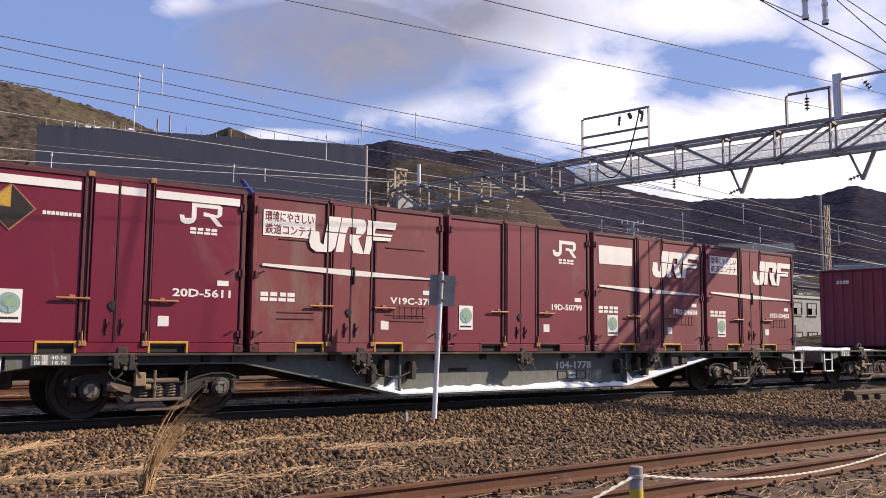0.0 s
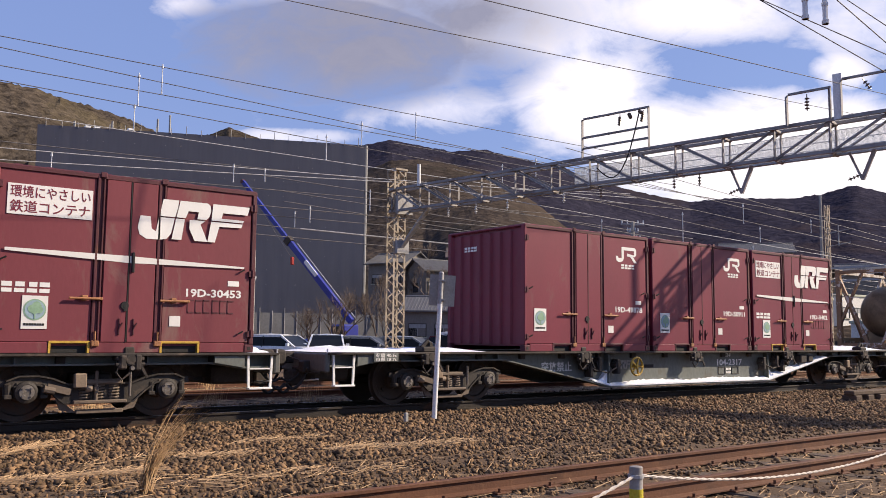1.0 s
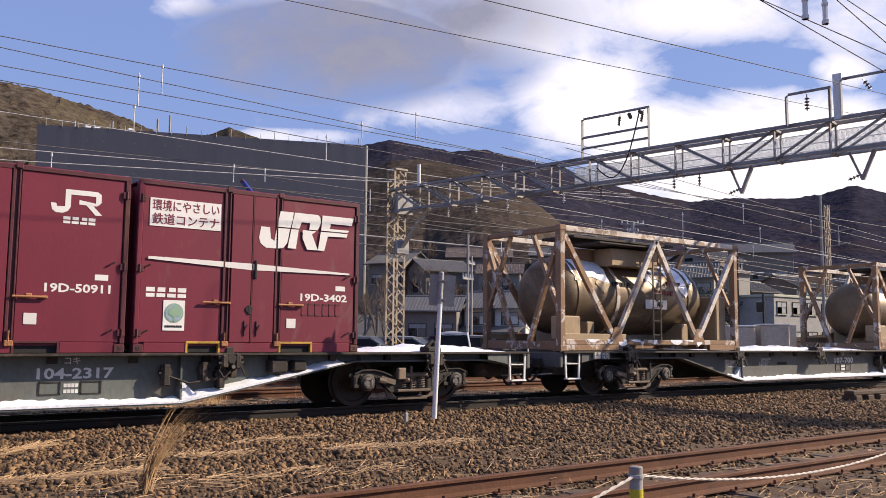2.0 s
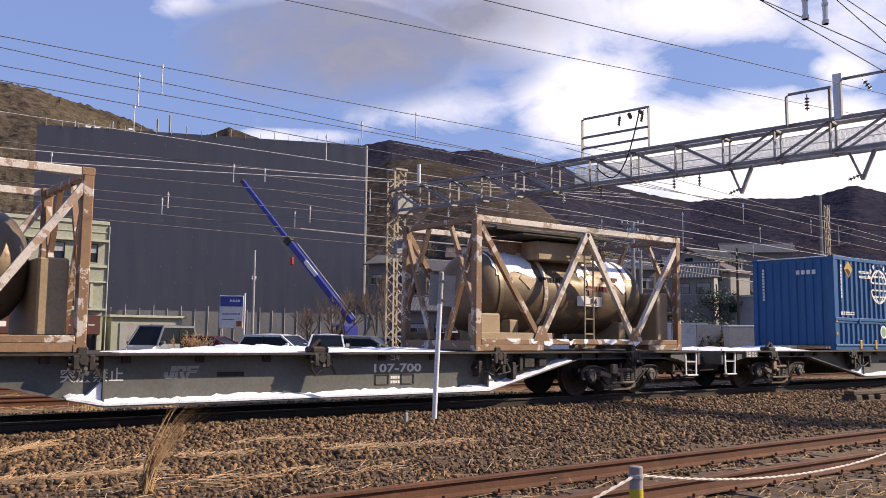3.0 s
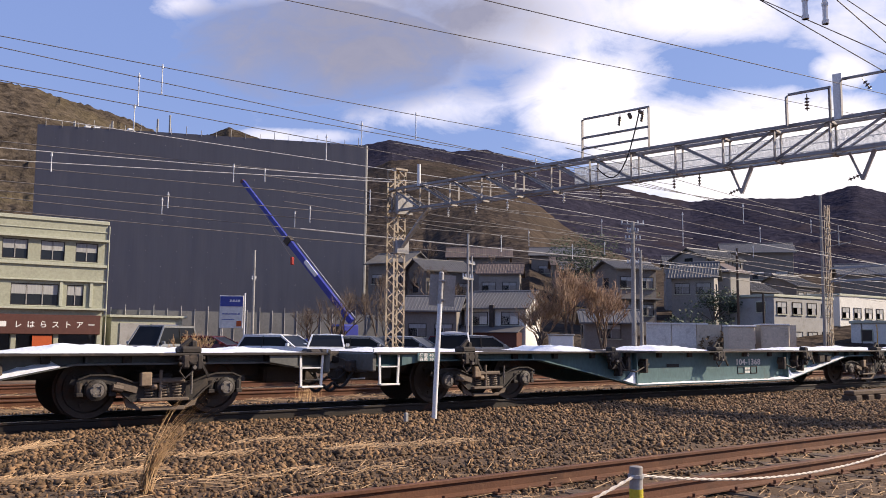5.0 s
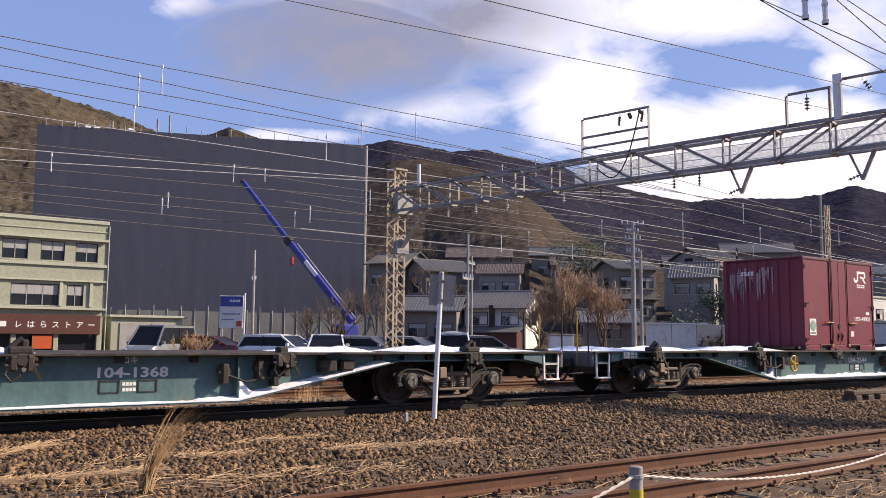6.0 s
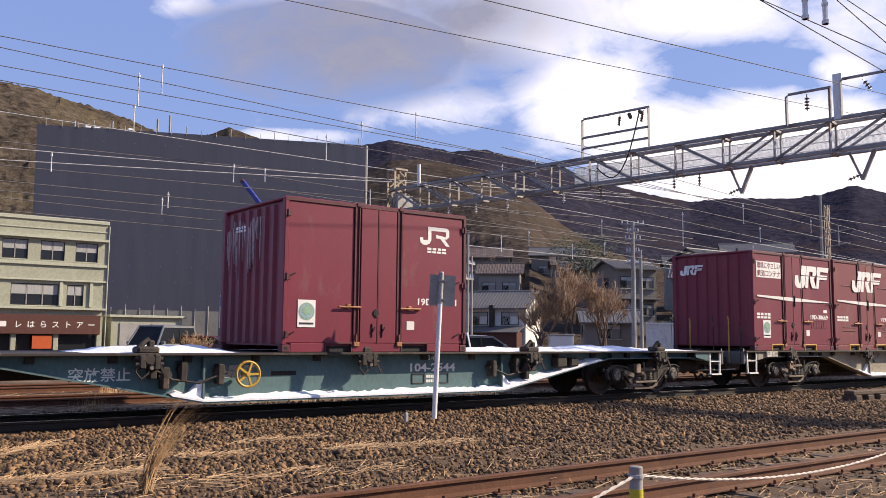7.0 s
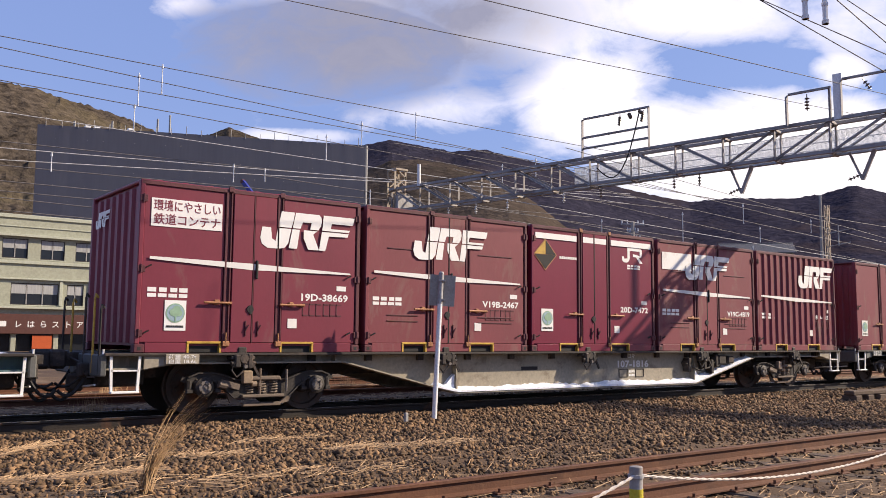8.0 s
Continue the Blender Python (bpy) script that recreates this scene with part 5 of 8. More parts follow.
def train():
    specs = [
        ("104-1778", M_SILL, "grey-green container flat wagon with snow along its flange", ((9.35, 9.78),), 0.92, None, None),
        ("104-2317", M_SILL, "grey-green container flat wagon with a yellow handwheel", ((-9.7, -6.0), (6.3, 9.7)), 0.95, -2.2, -4.81),
        ("107-700", M_SILL_GREY, "dark grey container flat wagon under two tanks", ((-3.3, 3.2),), 0.98, None, -4.06),
        ("104-1507", M_SILL_GREY, "dark grey container flat wagon with thick snow on its ends", ((-9.7, -5.2), (4.9, 9.7)), 0.89, None, None),
        ("104-1368", M_SILL_TEAL, "empty blue-green container flat wagon with patchy snow", ((-9.6, -7.0), (-5.2, -4.0), (-2.0, 0.2), (4.2, 5.6), (6.4, 9.7)), 0.84, None, None),
        ("104-2544", M_SILL_TEAL, "blue-green container flat wagon with a yellow handwheel", ((-9.7, -5.6), (-4.6, -2.2), (2.4, 9.7)), 0.85, -2.3, -4.86),
        ("107-1816", M_SILL_TAN, "weathered tan-grey container flat wagon with snow on its flange", (), 0.96, None, None),
        ("104-1778", M_SILL, "grey-green container flat wagon at the tail of the view", (), 0.9, None, None),
    ]
    for k, (number, paint, label, snow, at, wheel, warn) in enumerate(specs):
        place_on(wagon(number, paint, label, snow, at, wheel, warn), FIRST + WAGON * (k + 0.5), 0.0)
    plain = "maroon steel freight container with side doors on the wagon"
    boxes = [
        (1.93, "jr", "20D-5611", 2, "diamond", "crimson freight container with white bands and a diamond board", False),
        (5.76, "jrf_mid", "V19C-378", 1, "slogan", "faded maroon ventilated container with a white notice", False),
        (9.59, "jr", "19D-50799", 0, "", plain, False),
        (13.42, "jrf", "19D-24684", 1, "blank", "faded maroon container with a blank white notice", False),
        (17.25, "jrf", "19D-30453", 1, "slogan", "faded maroon container with a white slogan notice", False),
        (26.62, "jr", "19D-49878", 0, "", plain, False),
        (30.45, "jr", "19D-50911", 0, "", plain, False),
        (34.28, "jrf", "19D-3402", 0, "slogan", "maroon container with a cream stripe and slogan notice", False),
        (112.35, "jr", "19D-49921", 0, "", "maroon container with white streaks on its end wall", True),
        (125.20, "jrf", "19D-38669", 0, "slogan", "maroon container with a cream stripe and slogan notice", False),
        (129.03, "jrf_mid", "V19B-2467", 1, "none", "faded maroon ventilated container with a cream stripe", False),
        (132.86, "jr", "20D-7472", 2, "diamond", "crimson freight container with white bands and a diamond board", False),
        (136.69, "jrf_mid", "V19C-4819", 1, "blank", "faded maroon ventilated container with a worn notice", False),
        (140.52, "ribbed", "18D-1204", 1, "none", "faded maroon corrugated container with a cream stripe", False),
        (145.40, "jr", "19D-51120", 1, "", "faded maroon container at the head of its wagon", False),
    ]
    for s, style, number, old, notice, label, streaks in boxes:
        place_on(freight_container(style, number, label, old, streaks, notice), s + L / 2, DECK)
    place_on(tank_container(), 42.75 + 3.03, DECK)
    place_on(tank_container(), 55.70 + 3.03, DECK)
    place_on(blue_container(), 68.4 + 4.705, DECK)


train()


def motions():
    """The train rolls past towards -x; its wheels turn."""
    for ob in MOVERS:
        s, z = ob["s"], ob.matrix_basis.translation.z
        del ob["s"]
        walk(ob, [(t, pose(s - SPEED * t, 0, z)) for t in (0, 1, 2, 3, 4, 5, 6, 7, 8)])
    turn = math.degrees(SPEED / 0.43) / FPS
    for ob, x in WHEELS:
        walk(ob, [(k / FPS, pose(x, 0, 0.43, 0, -turn * k, 0)) for k in range(8 * FPS + 1)])

# ---------------------------------------------------------------- ground and tracks
M_DIRT = material("brown_gritty_soil", (0.128, 0.074, 0.036), (0.072, 0.042, 0.021), 0.95, scale=0.8, fine=24, dirt=(0.23, 0.155, 0.085), dirt_amount=0.3, dirt_scale=0.7, bump=0.9, bump_scale=18, amount=0.7)
BASE = -0.17             # level of the ground under the rail heads


def ground_height(x, y):
    shoulder = 0.05 * max(0.0, min(1.0, (2.7 - abs(y)) / 0.9)) - 0.05 * max(0.0, min(1.0, (1.2 - abs(y)) / 0.35))
    return BASE + shoulder + 0.018 * noise.noise(Vector((x * 0.6, y * 0.6, 0))) + 0.012 * noise.noise(Vector((x * 2.1, y * 2.1, 3))) if -14 < y < 3.2 else BASE


def spread(lo, hi, fine0, fine1, step):
    """Coordinates, close together between fine0 and fine1, far apart beyond."""
    out = [fine0 + i * step for i in range(int((fine1 - fine0) / step) + 1)]
    d = step
    while out[-1] < hi:
        d *= 1.7
        out.append(out[-1] + d)
    d = step
    while out[0] > lo:
        d *= 1.7
        out.insert(0, out[0] - d)
    return out


def make_ground():
    xs, ys = spread(-2500, 2500, -4, 30, 0.3), spread(-2500, 2500, -13, 4, 0.25)
    g = Geo().sheet(len(xs), len(ys), lambda i, j: (xs[i], ys[j], ground_height(xs[i], ys[j])))
    solid("ground", g, M_DIRT, "brown gritty soil of the railway yard", "ground", kind="structure", smooth=True)


def rail_profile(y, head=0.034, foot=0.062):
    """Outline (y, z) of a rail with its head at z = 0."""
    return [(y - foot, -0.15), (y + foot, -0.15), (y + foot, -0.138), (y + 0.010, -0.118), (y + 0.010, -0.042), (y + head, -0.030), (y + head, -0.006), (y + head - 0.008, 0.0),
            (y - head + 0.008, 0.0), (y - head, -0.006), (y - head, -0.030), (y - 0.010, -0.042), (y - 0.010, -0.118), (y - foot, -0.138)]


def track(name, yc, rusty, label, x0=-40, x1=160, sleepers=(-3, 40)):
    top = thing(name, label, "railway track", kind="structure")
    for s in (-0.5335 - 0.034, 0.5335 + 0.034):
        y = yc + s
        part("rail", Geo().prism(rail_profile(y), x0, x1, "x"), M_RAIL_RUST if rusty else M_RAIL, top)
        if not rusty:
            part("rail_head", Geo().box(x0, x1, y - 0.022, y + 0.022, -0.002, 0.002), M_RAIL_TOP, top, "bright worn rail head")
    if sleepers:
        data = Geo().box(-0.11, 0.11, -1.05, 1.05, -0.16, 0.0, 0.015).mesh("sleeper", M_SLEEPER)
        plate = Geo().box(-0.09, 0.09, -0.12, 0.12, 0.0, 0.016, 0.004).tube((-0.04, -0.09, 0), (-0.04, -0.09, 0.05), 0.014, n=6).tube((0.04, 0.09, 0), (0.04, 0.09, 0.05), 0.014, n=6).mesh("fastening", M_RAIL_RUST)
        k = sleepers[0]
        while k < sleepers[1]:
            ob = new("sleeper", data)
            ob.parent, ob.location = top, (k, yc, -0.148 if not rusty else -0.162)
            if rusty:
                for s in (-0.5675, 0.5675):
                    f = new("fastening", plate)
                    f.parent, f.location = ob, (0, s, 0.0)
            k += 0.62


def scatter_stones(name, label, regions, size, seed):
    """Loose ballast: flat-faced stones strewn over rectangles (x0, x1, y0, y1, count), one mesh."""
    rng = np.random.default_rng(seed)
    t = (1 + 5 ** 0.5) / 2
    ico = np.array([(-1, t, 0), (1, t, 0), (-1, -t, 0), (1, -t, 0), (0, -1, t), (0, 1, t), (0, -1, -t), (0, 1, -t), (t, 0, -1), (t, 0, 1), (-t, 0, -1), (-t, 0, 1)]) / 1.9
    tri = np.array([(0, 11, 5), (0, 5, 1), (0, 1, 7), (0, 7, 10), (0, 10, 11), (1, 5, 9), (5, 11, 4), (11, 10, 2), (10, 7, 6), (7, 1, 8), (3, 9, 4), (3, 4, 2), (3, 2, 6), (3, 6, 8), (3, 8, 9), (4, 9, 5), (2, 4, 11), (6, 2, 10), (8, 6, 7), (9, 8, 1)])
    verts, faces, k = [], [], 0
    for x0, x1, y0, y1, count in regions:
        for _ in range(count):
            x, y = rng.uniform(x0, x1), rng.uniform(y0, y1)
            s = size * (0.45 + 1.15 * rng.random() ** 1.6)
            shape = ico * rng.uniform(0.42, 1.45, (12, 1)) * (s * rng.uniform(0.7, 1.35), s * rng.uniform(0.6, 1.1), s * rng.uniform(0.4, 0.85))
            a, b = rng.uniform(0, 6.28, 2)
            ca, sa, cb, sb = math.cos(a), math.sin(a), math.cos(b * 0.2), math.sin(b * 0.2)
            turn = np.array([[ca, -sa, 0], [sa, ca, 0], [0, 0, 1]]) @ np.array([[cb, 0, sb], [0, 1, 0], [-sb, 0, cb]])
            verts.append(shape @ turn.T + (x, y, ground_height(x, y) + s * rng.uniform(0.0, 0.45)))
            faces.append(tri + k)
            k += 12
    verts, faces = np.concatenate(verts), np.concatenate(faces)
    data = bpy.data.meshes.new(name)
    data.vertices.add(len(verts))
    data.vertices.foreach_set("co", verts.astype(np.float32).ravel())
    data.loops.add(len(faces) * 3)
    data.loops.foreach_set("vertex_index", faces.astype(np.int32).ravel())
    data.polygons.add(len(faces))
    data.polygons.foreach_set("loop_start", np.arange(0, len(faces) * 3, 3, dtype=np.int32))
    data.update(calc_edges=True)
    data.validate()
    data.materials.append(M_STONE)
    tagged(new(name, data), label, "gravel", kind="stuff")


make_ground()
track("main_track", 0.0, False, "busy track with bright worn rail heads under the train")
track("siding_track", -8.22, True, "rusty disused siding half buried in soil", sleepers=(-1, 34))
track("second_track", 4.3, True, "brown rails of the neighbouring track", sleepers=None)
track("third_track", 8.5, True, "brown rails of a farther yard track", sleepers=None)
scatter_stones("ballast", "coarse brown ballast stones beside the track", [(0.5, 9, -5.2, -0.95, 20000), (9, 22, -6.4, -0.95, 20000), (22, 45, -7.5, -0.95, 7000), (1, 14, -0.42, 0.42, 1500), (0, 30, 0.9, 2.8, 4000)], 0.031, 3)
scatter_stones("loose_gravel", "thin scatter of gravel on the soil", [(1, 9, -8.0, -5.2, 5200), (3, 20, -8.0, -6.2, 3200), (3, 16, -9.8, -8.2, 1500)], 0.024, 4)

# ---------------------------------------------------------------- overhead line
BEAM_A, BEAM_B = Vector((18.66, 13.79, 5.94)), Vector((24.0, -12.0, 6.22))      # lower chord, far and near end


def gantry():
    """Lattice mast at the far side with a trussed beam across the tracks."""
    top = thing("overhead_gantry", "weathered steel lattice gantry spanning the tracks", "gantry")
    way = (BEAM_B - BEAM_A)
    span = way.length
    u = way.normalized()
    side = u.cross(Vector((0, 0, 1))).normalized()
    up = Vector((0, 0, 1))
    deep, wide = 0.85, 0.5

    def at(d, s, z):
        return BEAM_A + u * d + side * s * wide / 2 + up * z

    for s in (-1, 1):
        for z in (0.0, deep):
            part("chord", Geo().angle(at(-0.2, s, z), at(span, s, z), 0.11, 0.014), M_GALV_DARK, top)
    n = 18
    d = span / n
    for k in range(n + 1):
        for s in (-1, 1):
            part("upright", Geo().angle(at(k * d, s, 0), at(k * d, s, deep), 0.07), M_GALV_DARK, top)
        for z in (0.0, deep):
            part("cross_tie", Geo().bar(at(k * d, -1, z), at(k * d, 1, z), 0.06, 0.06), M_GALV_DARK, top)
    for k in range(n):
        for s in (-1, 1):
            a, b = (0, deep) if k > 8 else (deep, 0)
            part("diagonal", Geo().angle(at(k * d, s, a), at((k + 1) * d, s, b), 0.07), M_GALV_DARK, top)
    lie = Matrix.Translation(BEAM_A + side * (-0.2)) @ Matrix(((*u,), (*(-side),), (*up,))).transposed().to_4x4()
    grid = Geo()
    a = 5.4 * d
    while a < span - 0.3:
        grid.box(a, a + 0.012, -0.003, 0.003, 0.10, deep - 0.06)
        a += 0.021
    for z in (0.10, 0.3, 0.5, deep - 0.08):
        grid.box(5.4 * d, span - 0.3, -0.008, -0.004, z, z + 0.02)
    part("mesh_panel", grid, M_MESH, top, "pale expanded-metal panel along the beam").matrix_basis = lie
    # lattice masts
    for base, high in ((BEAM_A + u * 0.0, 7.65), (BEAM_B - u * 0.3, 7.3)):
        mx, my = base.x, base.y
        mast = part("mast", Geo().box(mx - 0.4, mx + 0.4, my - 0.4, my + 0.4, BASE - 0.2, BASE + 0.25, 0.03), M_CONC, top, "lattice mast on a concrete footing")
        w = 0.24
        for a in (-w, w):
            for b in (-w, w):
                part("leg", Geo().angle((mx + a, my + b, BASE), (mx + a, my + b, high), 0.075), M_MAST, mast)
        m = 22
        h = (high - BASE) / m
        for k in range(m):
            z0, z1 = BASE + k * h, BASE + (k + 1) * h
            g = Geo()
            f_ = -1 if k % 2 else 1
            g.bar((mx - w * f_, my - w, z0), (mx + w * f_, my - w, z1), 0.012, 0.045).bar((mx - w * f_, my + w, z0), (mx + w * f_, my + w, z1), 0.012, 0.045)
            g.bar((mx - w, my - w * f_, z0), (mx - w, my + w * f_, z1), 0.045, 0.012).bar((mx + w, my - w * f_, z0), (mx + w, my + w * f_, z1), 0.045, 0.012)
            part("lacing", g, M_MAST, mast)
        part("cap_plate", Geo().box(mx - w - 0.05, mx + w + 0.05, my - w - 0.05, my + w + 0.05, high - 0.08, high, 0.01), M_MAST, mast)
    # Knee brace in the paler steel: its sunlit look is put into the colour.
    part("knee_brace", Geo().angle(BEAM_A + u * 0.4 + Vector((0, 0, -1.35)), BEAM_A + u * 1.75 + Vector((0, 0, 0.02)), 0.2, 0.03), M_GALV, top)
    part("knee_plate", Geo().box(BEAM_A.x - 0.25, BEAM_A.x + 0.3, BEAM_A.y - 0.4, BEAM_A.y - 0.2, 4.35, 4.85, 0.01), M_GALV, top)
    part("end_plate", Geo().box(BEAM_A.x - 0.25, BEAM_A.x + 0.45, BEAM_A.y - 0.4, BEAM_A.y - 0.2, 5.85, 6.6, 0.01), M_GALV, top)
    # raised frames that carry the feeders
    for d0, d1, z1, rails in ((8.52, 10.86, 2.16, (1.2, 1.55, 2.16)), (15.0, 16.12, 1.74, (1.74,)), (16.4, 19.6, 1.9, (1.9,))):
        fr = part("feeder_frame", Geo().angle(at(d0, 1, deep), at(d0, 1, z1), 0.09), M_GALV_DARK, top, "raised frame for feeder wires")
        part("frame_post", Geo().angle(at(d1, 1, deep), at(d1, 1, z1), 0.08), M_GALV_DARK, fr)
        for z in rails:
            part("frame_rail", Geo().angle(at(d0, 1, z), at(d1, 1, z), 0.07), M_GALV_DARK, fr)
    part("frame_panel", Geo().prism([(0, 0), (0.22, 0), (0.22, 1.25), (0, 1.25)], -0.02, 0.02), M_PORC, top).matrix_basis = Matrix.Translation(at(16.18, 1, deep)) @ Matrix(((*u,), (*(-side),), (*up,))).transposed().to_4x4()
    part("white_pipe", Geo().tube(at(1.35, 1, deep), at(1.35, 1, deep + 0.85), 0.07, n=10), M_PORC, top, "short white standing pipe")
    # insulators under and over the beam
    def insulator(p, n_=4, r=0.055, mat=M_PORC_BROWN, drop=(0, 0, -1)):
        g = Geo()
        dv = Vector(drop).normalized()
        q = Vector(p)
        g.tube(q, q + dv * (0.1 + n_ * 0.09), 0.014)
        for k in range(n_):
            c = q + dv * (0.1 + k * 0.09)
            g.tube(c, c + dv * 0.03, r * 0.5, r, n=10)
            g.tube(c + dv * 0.03, c + dv * 0.05, r, r * 0.4, n=10)
        part("insulator", g, mat, top, "string of insulator discs")
    for d0 in (2.6, 3.9, 5.3, 7.6, 9.0, 11.5, 12.3):
        insulator(at(d0, 0, -0.02), 3, 0.06, M_PORC if d0 < 9 else M_PORC_BROWN)
    for d0, e in ((9.85, (0.35, 0.35, -0.35)), (10.15, (-0.3, -0.35, -0.3)), (10.65, (0.3, 0.35, -0.35)), (10.5, (-0.3, -0.4, -0.2))):
        insulator(at(d0, 1, 2.12), 4, 0.06, M_PORC_BROWN, e)
    insulator(at(15.5, 1, 1.70), 4, 0.07)
    insulator(at(16.9, 1, 1.85), 3, 0.07, M_PORC_BROWN, (0.4, -0.2, -0.5))
    for d0 in (13.25, 16.45):
        g = Geo().bar(at(d0, 0, 0), at(d0 + 0.3, 0, -0.75), 0.06, 0.06).bar(at(d0 + 0.62, 0, 0), at(d0 + 0.3, 0, -0.75), 0.09, 0.09)
        part("drop_arm", g, M_GALV_DARK, top)
        insulator(at(d0 + 0.3, 0, -0.6), 3, 0.055, M_PORC_BROWN, (-0.3, 0.7, -0.3))
    g = Geo()
    pts = [at(9.0 + 1.5 * k / 10, 1, 0.55 - 0.5 * math.sin(math.pi * k / 10) + 1.5 * (k / 10) ** 3) for k in range(11)]
    for p, q in zip(pts, pts[1:]):
        g.tube(p, q, 0.02)
    part("jumper_cable", g, M_BLACK, top)


gantry()


def wires(rows):
    for y, xa, za, xb, zb, pale in rows:
        m = (zb - za) / (xb - xa)
        x0, x1 = xa - 6, max(xb + 8, 32)
        n = 14
        sag = 0.0004
        mid, half = (xa + xb) / 2, (xb - xa) / 2
        pts = [(x, y, za + m * (x - xa) + sag * ((x - mid) ** 2 - half ** 2) * 0.5) for x in [x0 + (x1 - x0) * k / n for k in range(n + 1)]]
        g = Geo().pipe(pts, 0.0085 + 0.00042 * max(0, y))
        solid("overhead_wire", g, M_WIRE_PALE if pale else M_WIRE, "taut pale overhead line wire" if pale else "taut weathered overhead line wire", "wire", group="overhead line wires")


wires([(-1.0, 6.3, 6.75, 24.2, 7.86, 0), (-4, 8.1, 6.26, 19.3, 6.97, 0), (9, 3.8, 8.34, 17.2, 8.43, 0), (9, 3.8, 8.06, 17.2, 7.66, 0), (11, 4.1, 8.18, 18.7, 8.15, 0), (11, 4.2, 7.79, 18.7, 7.50, 0), (14.03, 4.72, 6.785, 29.5, 7.592, 0),])
wires([(13.55, 4.63, 7.55, 18.13, 7.54, 1), (13.2, 4.6, 6.43, 23.2, 7.37, 1), (13.6, 4.7, 6.16, 19.5, 7.18, 1), (12, 4.5, 5.30, 16.9, 5.45, 0), (17, 5.4, 5.77, 20.5, 5.92, 0), (17, 5.4, 5.55, 19.1, 5.39, 0), (12, 18.9, 5.34, 53.5, 4.08, 0), (7, 19.9, 6.80, 43.4, 6.85, 0),])
wires([(7, 20.9, 5.53, 43.2, 4.92, 1), (5, 22.3, 6.39, 39.1, 5.58, 0), (3, 22.9, 6.04, 34.9, 5.30, 0), (17, 20.8, 6.68, 64.0, 5.68, 0), (20, 23.8, 5.81, 70.3, 5.89, 1),])
wires([(9, 24.2, 6.98, 47.4, 6.05, 0), (12, 26.0, 7.23, 53.6, 5.82, 0), (14, 26.6, 6.53, 57.8, 5.35, 0), (16, 32.4, 6.27, 61.9, 4.85, 0), (20, 41.2, 5.58, 70.1, 4.30, 0), (16, 19.8, 7.06, 32.0, 6.86, 0), (16.9, 5.43, 5.131, 18.99, 5.028, 0), (16, 6.1, 6.45, 19.0, 6.81, 0)])


def hangers(rows):
    for y, x, z0, z1 in rows:
        g = Geo().tube((x, y, z0), (x, y, z1 + 0.09), 0.015, n=6).tube((x, y, z1 - 0.02), (x, y, z1 + 0.03), 0.035, n=8).tube((x, y, z0 - 0.02), (x, y, z0 + 0.01), 0.025, n=8)
        solid("wire_hanger", g, M_PORC, "pale hanger rod between overhead wires", "wire hanger", group="hangers on the overhead line")


hangers([(9, 7.11, 7.21, 7.99), (9, 7.72, 7.65, 8.35), (11, 7.65, 6.98, 7.66), (9, 14.02, 7.13, 7.79), (9, 16.09, 7.65, 8.44), (11, 13.91, 6.97, 7.72), (9, 21.45, 6.92, 7.63), (11, 21.59, 6.96, 7.72), (13.2, 6.01, 5.94, 6.4),])
hangers([(13.2, 11.67, 6.28, 6.78), (13.6, 12.99, 6.51, 6.86), (17, 10.64, 5.53, 6.02), (12, 9.08, 5.02, 5.41), (17, 15.95, 5.49, 6.03), (12, 13.91, 5.01, 5.45), (12, 16.28, 5.64, 6.28), (7, 27.27, 4.77, 5.97), (12, 28.23, 5.65, 6.29),])
hangers([(12, 22.42, 4.59, 5.15), (17, 28.56, 5.64, 6.27), (12, 26.4, 4.55, 5.07), (5, 28.23, 5.52, 6.16), (7, 32.43, 5.3, 5.85), (12, 39.62, 5.45, 5.95), (5, 32.9, 5.54, 6.0), (12, 28.4, 4.87, 5.31),])


def feeder_corner():
    """Lines crossing overhead, close to the camera, on white insulators."""
    for a, b in (((12.25, -6.0, 6.68), (13.92, -7.14, 5.83)), ((12.23, -5.98, 6.68), (13.93, -7.13, 5.53)), ((12.27, -7.23, 6.30), (12.90, -7.63, 5.67)), ((14.31, -6.35, 7.08), (14.87, -6.72, 6.65))):
        a, b = Vector(a), Vector(b)
        solid("overhead_wire", Geo().tube(a - (b - a) * 1.5, b + (b - a) * (7 if b.y > -7.4 else 12), 0.009, n=5), M_WIRE, "taut weathered overhead line wire", "wire", group="overhead line wires")
    for x, y, z in ((11.91, -6.93, 6.0), (12.15, -7.11, 5.93)):
        solid("line_insulator", Geo().tube((x, y, z), (x, y, z + 0.6), 0.04, n=8).tube((x, y, z), (x, y, z + 0.06), 0.055, n=8).tube((x, y, z + 0.28), (x, y, z + 0.33), 0.05, n=8), M_PORC, "white insulator rod on the overhead lines", "insulator")


feeder_corner()


def plain_pole(name, x, y, h, r, mat, label, arms=()):
    top = thing(name, label, "pole")
    part("shaft", Geo().tube((x, y, BASE - 0.1), (x, y, h), r, r * 0.75, n=10), mat, top)
    for z, w, ang in arms:
        c, s = math.cos(radians(ang)), math.sin(radians(ang))
        part("crossarm", Geo().bar((x - c * w, y - s * w, z), (x + c * w, y + s * w, z), 0.08, 0.09), M_GALV, top)
        for k in (-0.9, -0.45, 0.45, 0.9):
            part("pin", Geo().tube((x + c * w * k, y + s * w * k, z + 0.04), (x + c * w * k, y + s * w * k, z + 0.22), 0.04, 0.03, n=6), M_PORC, top)


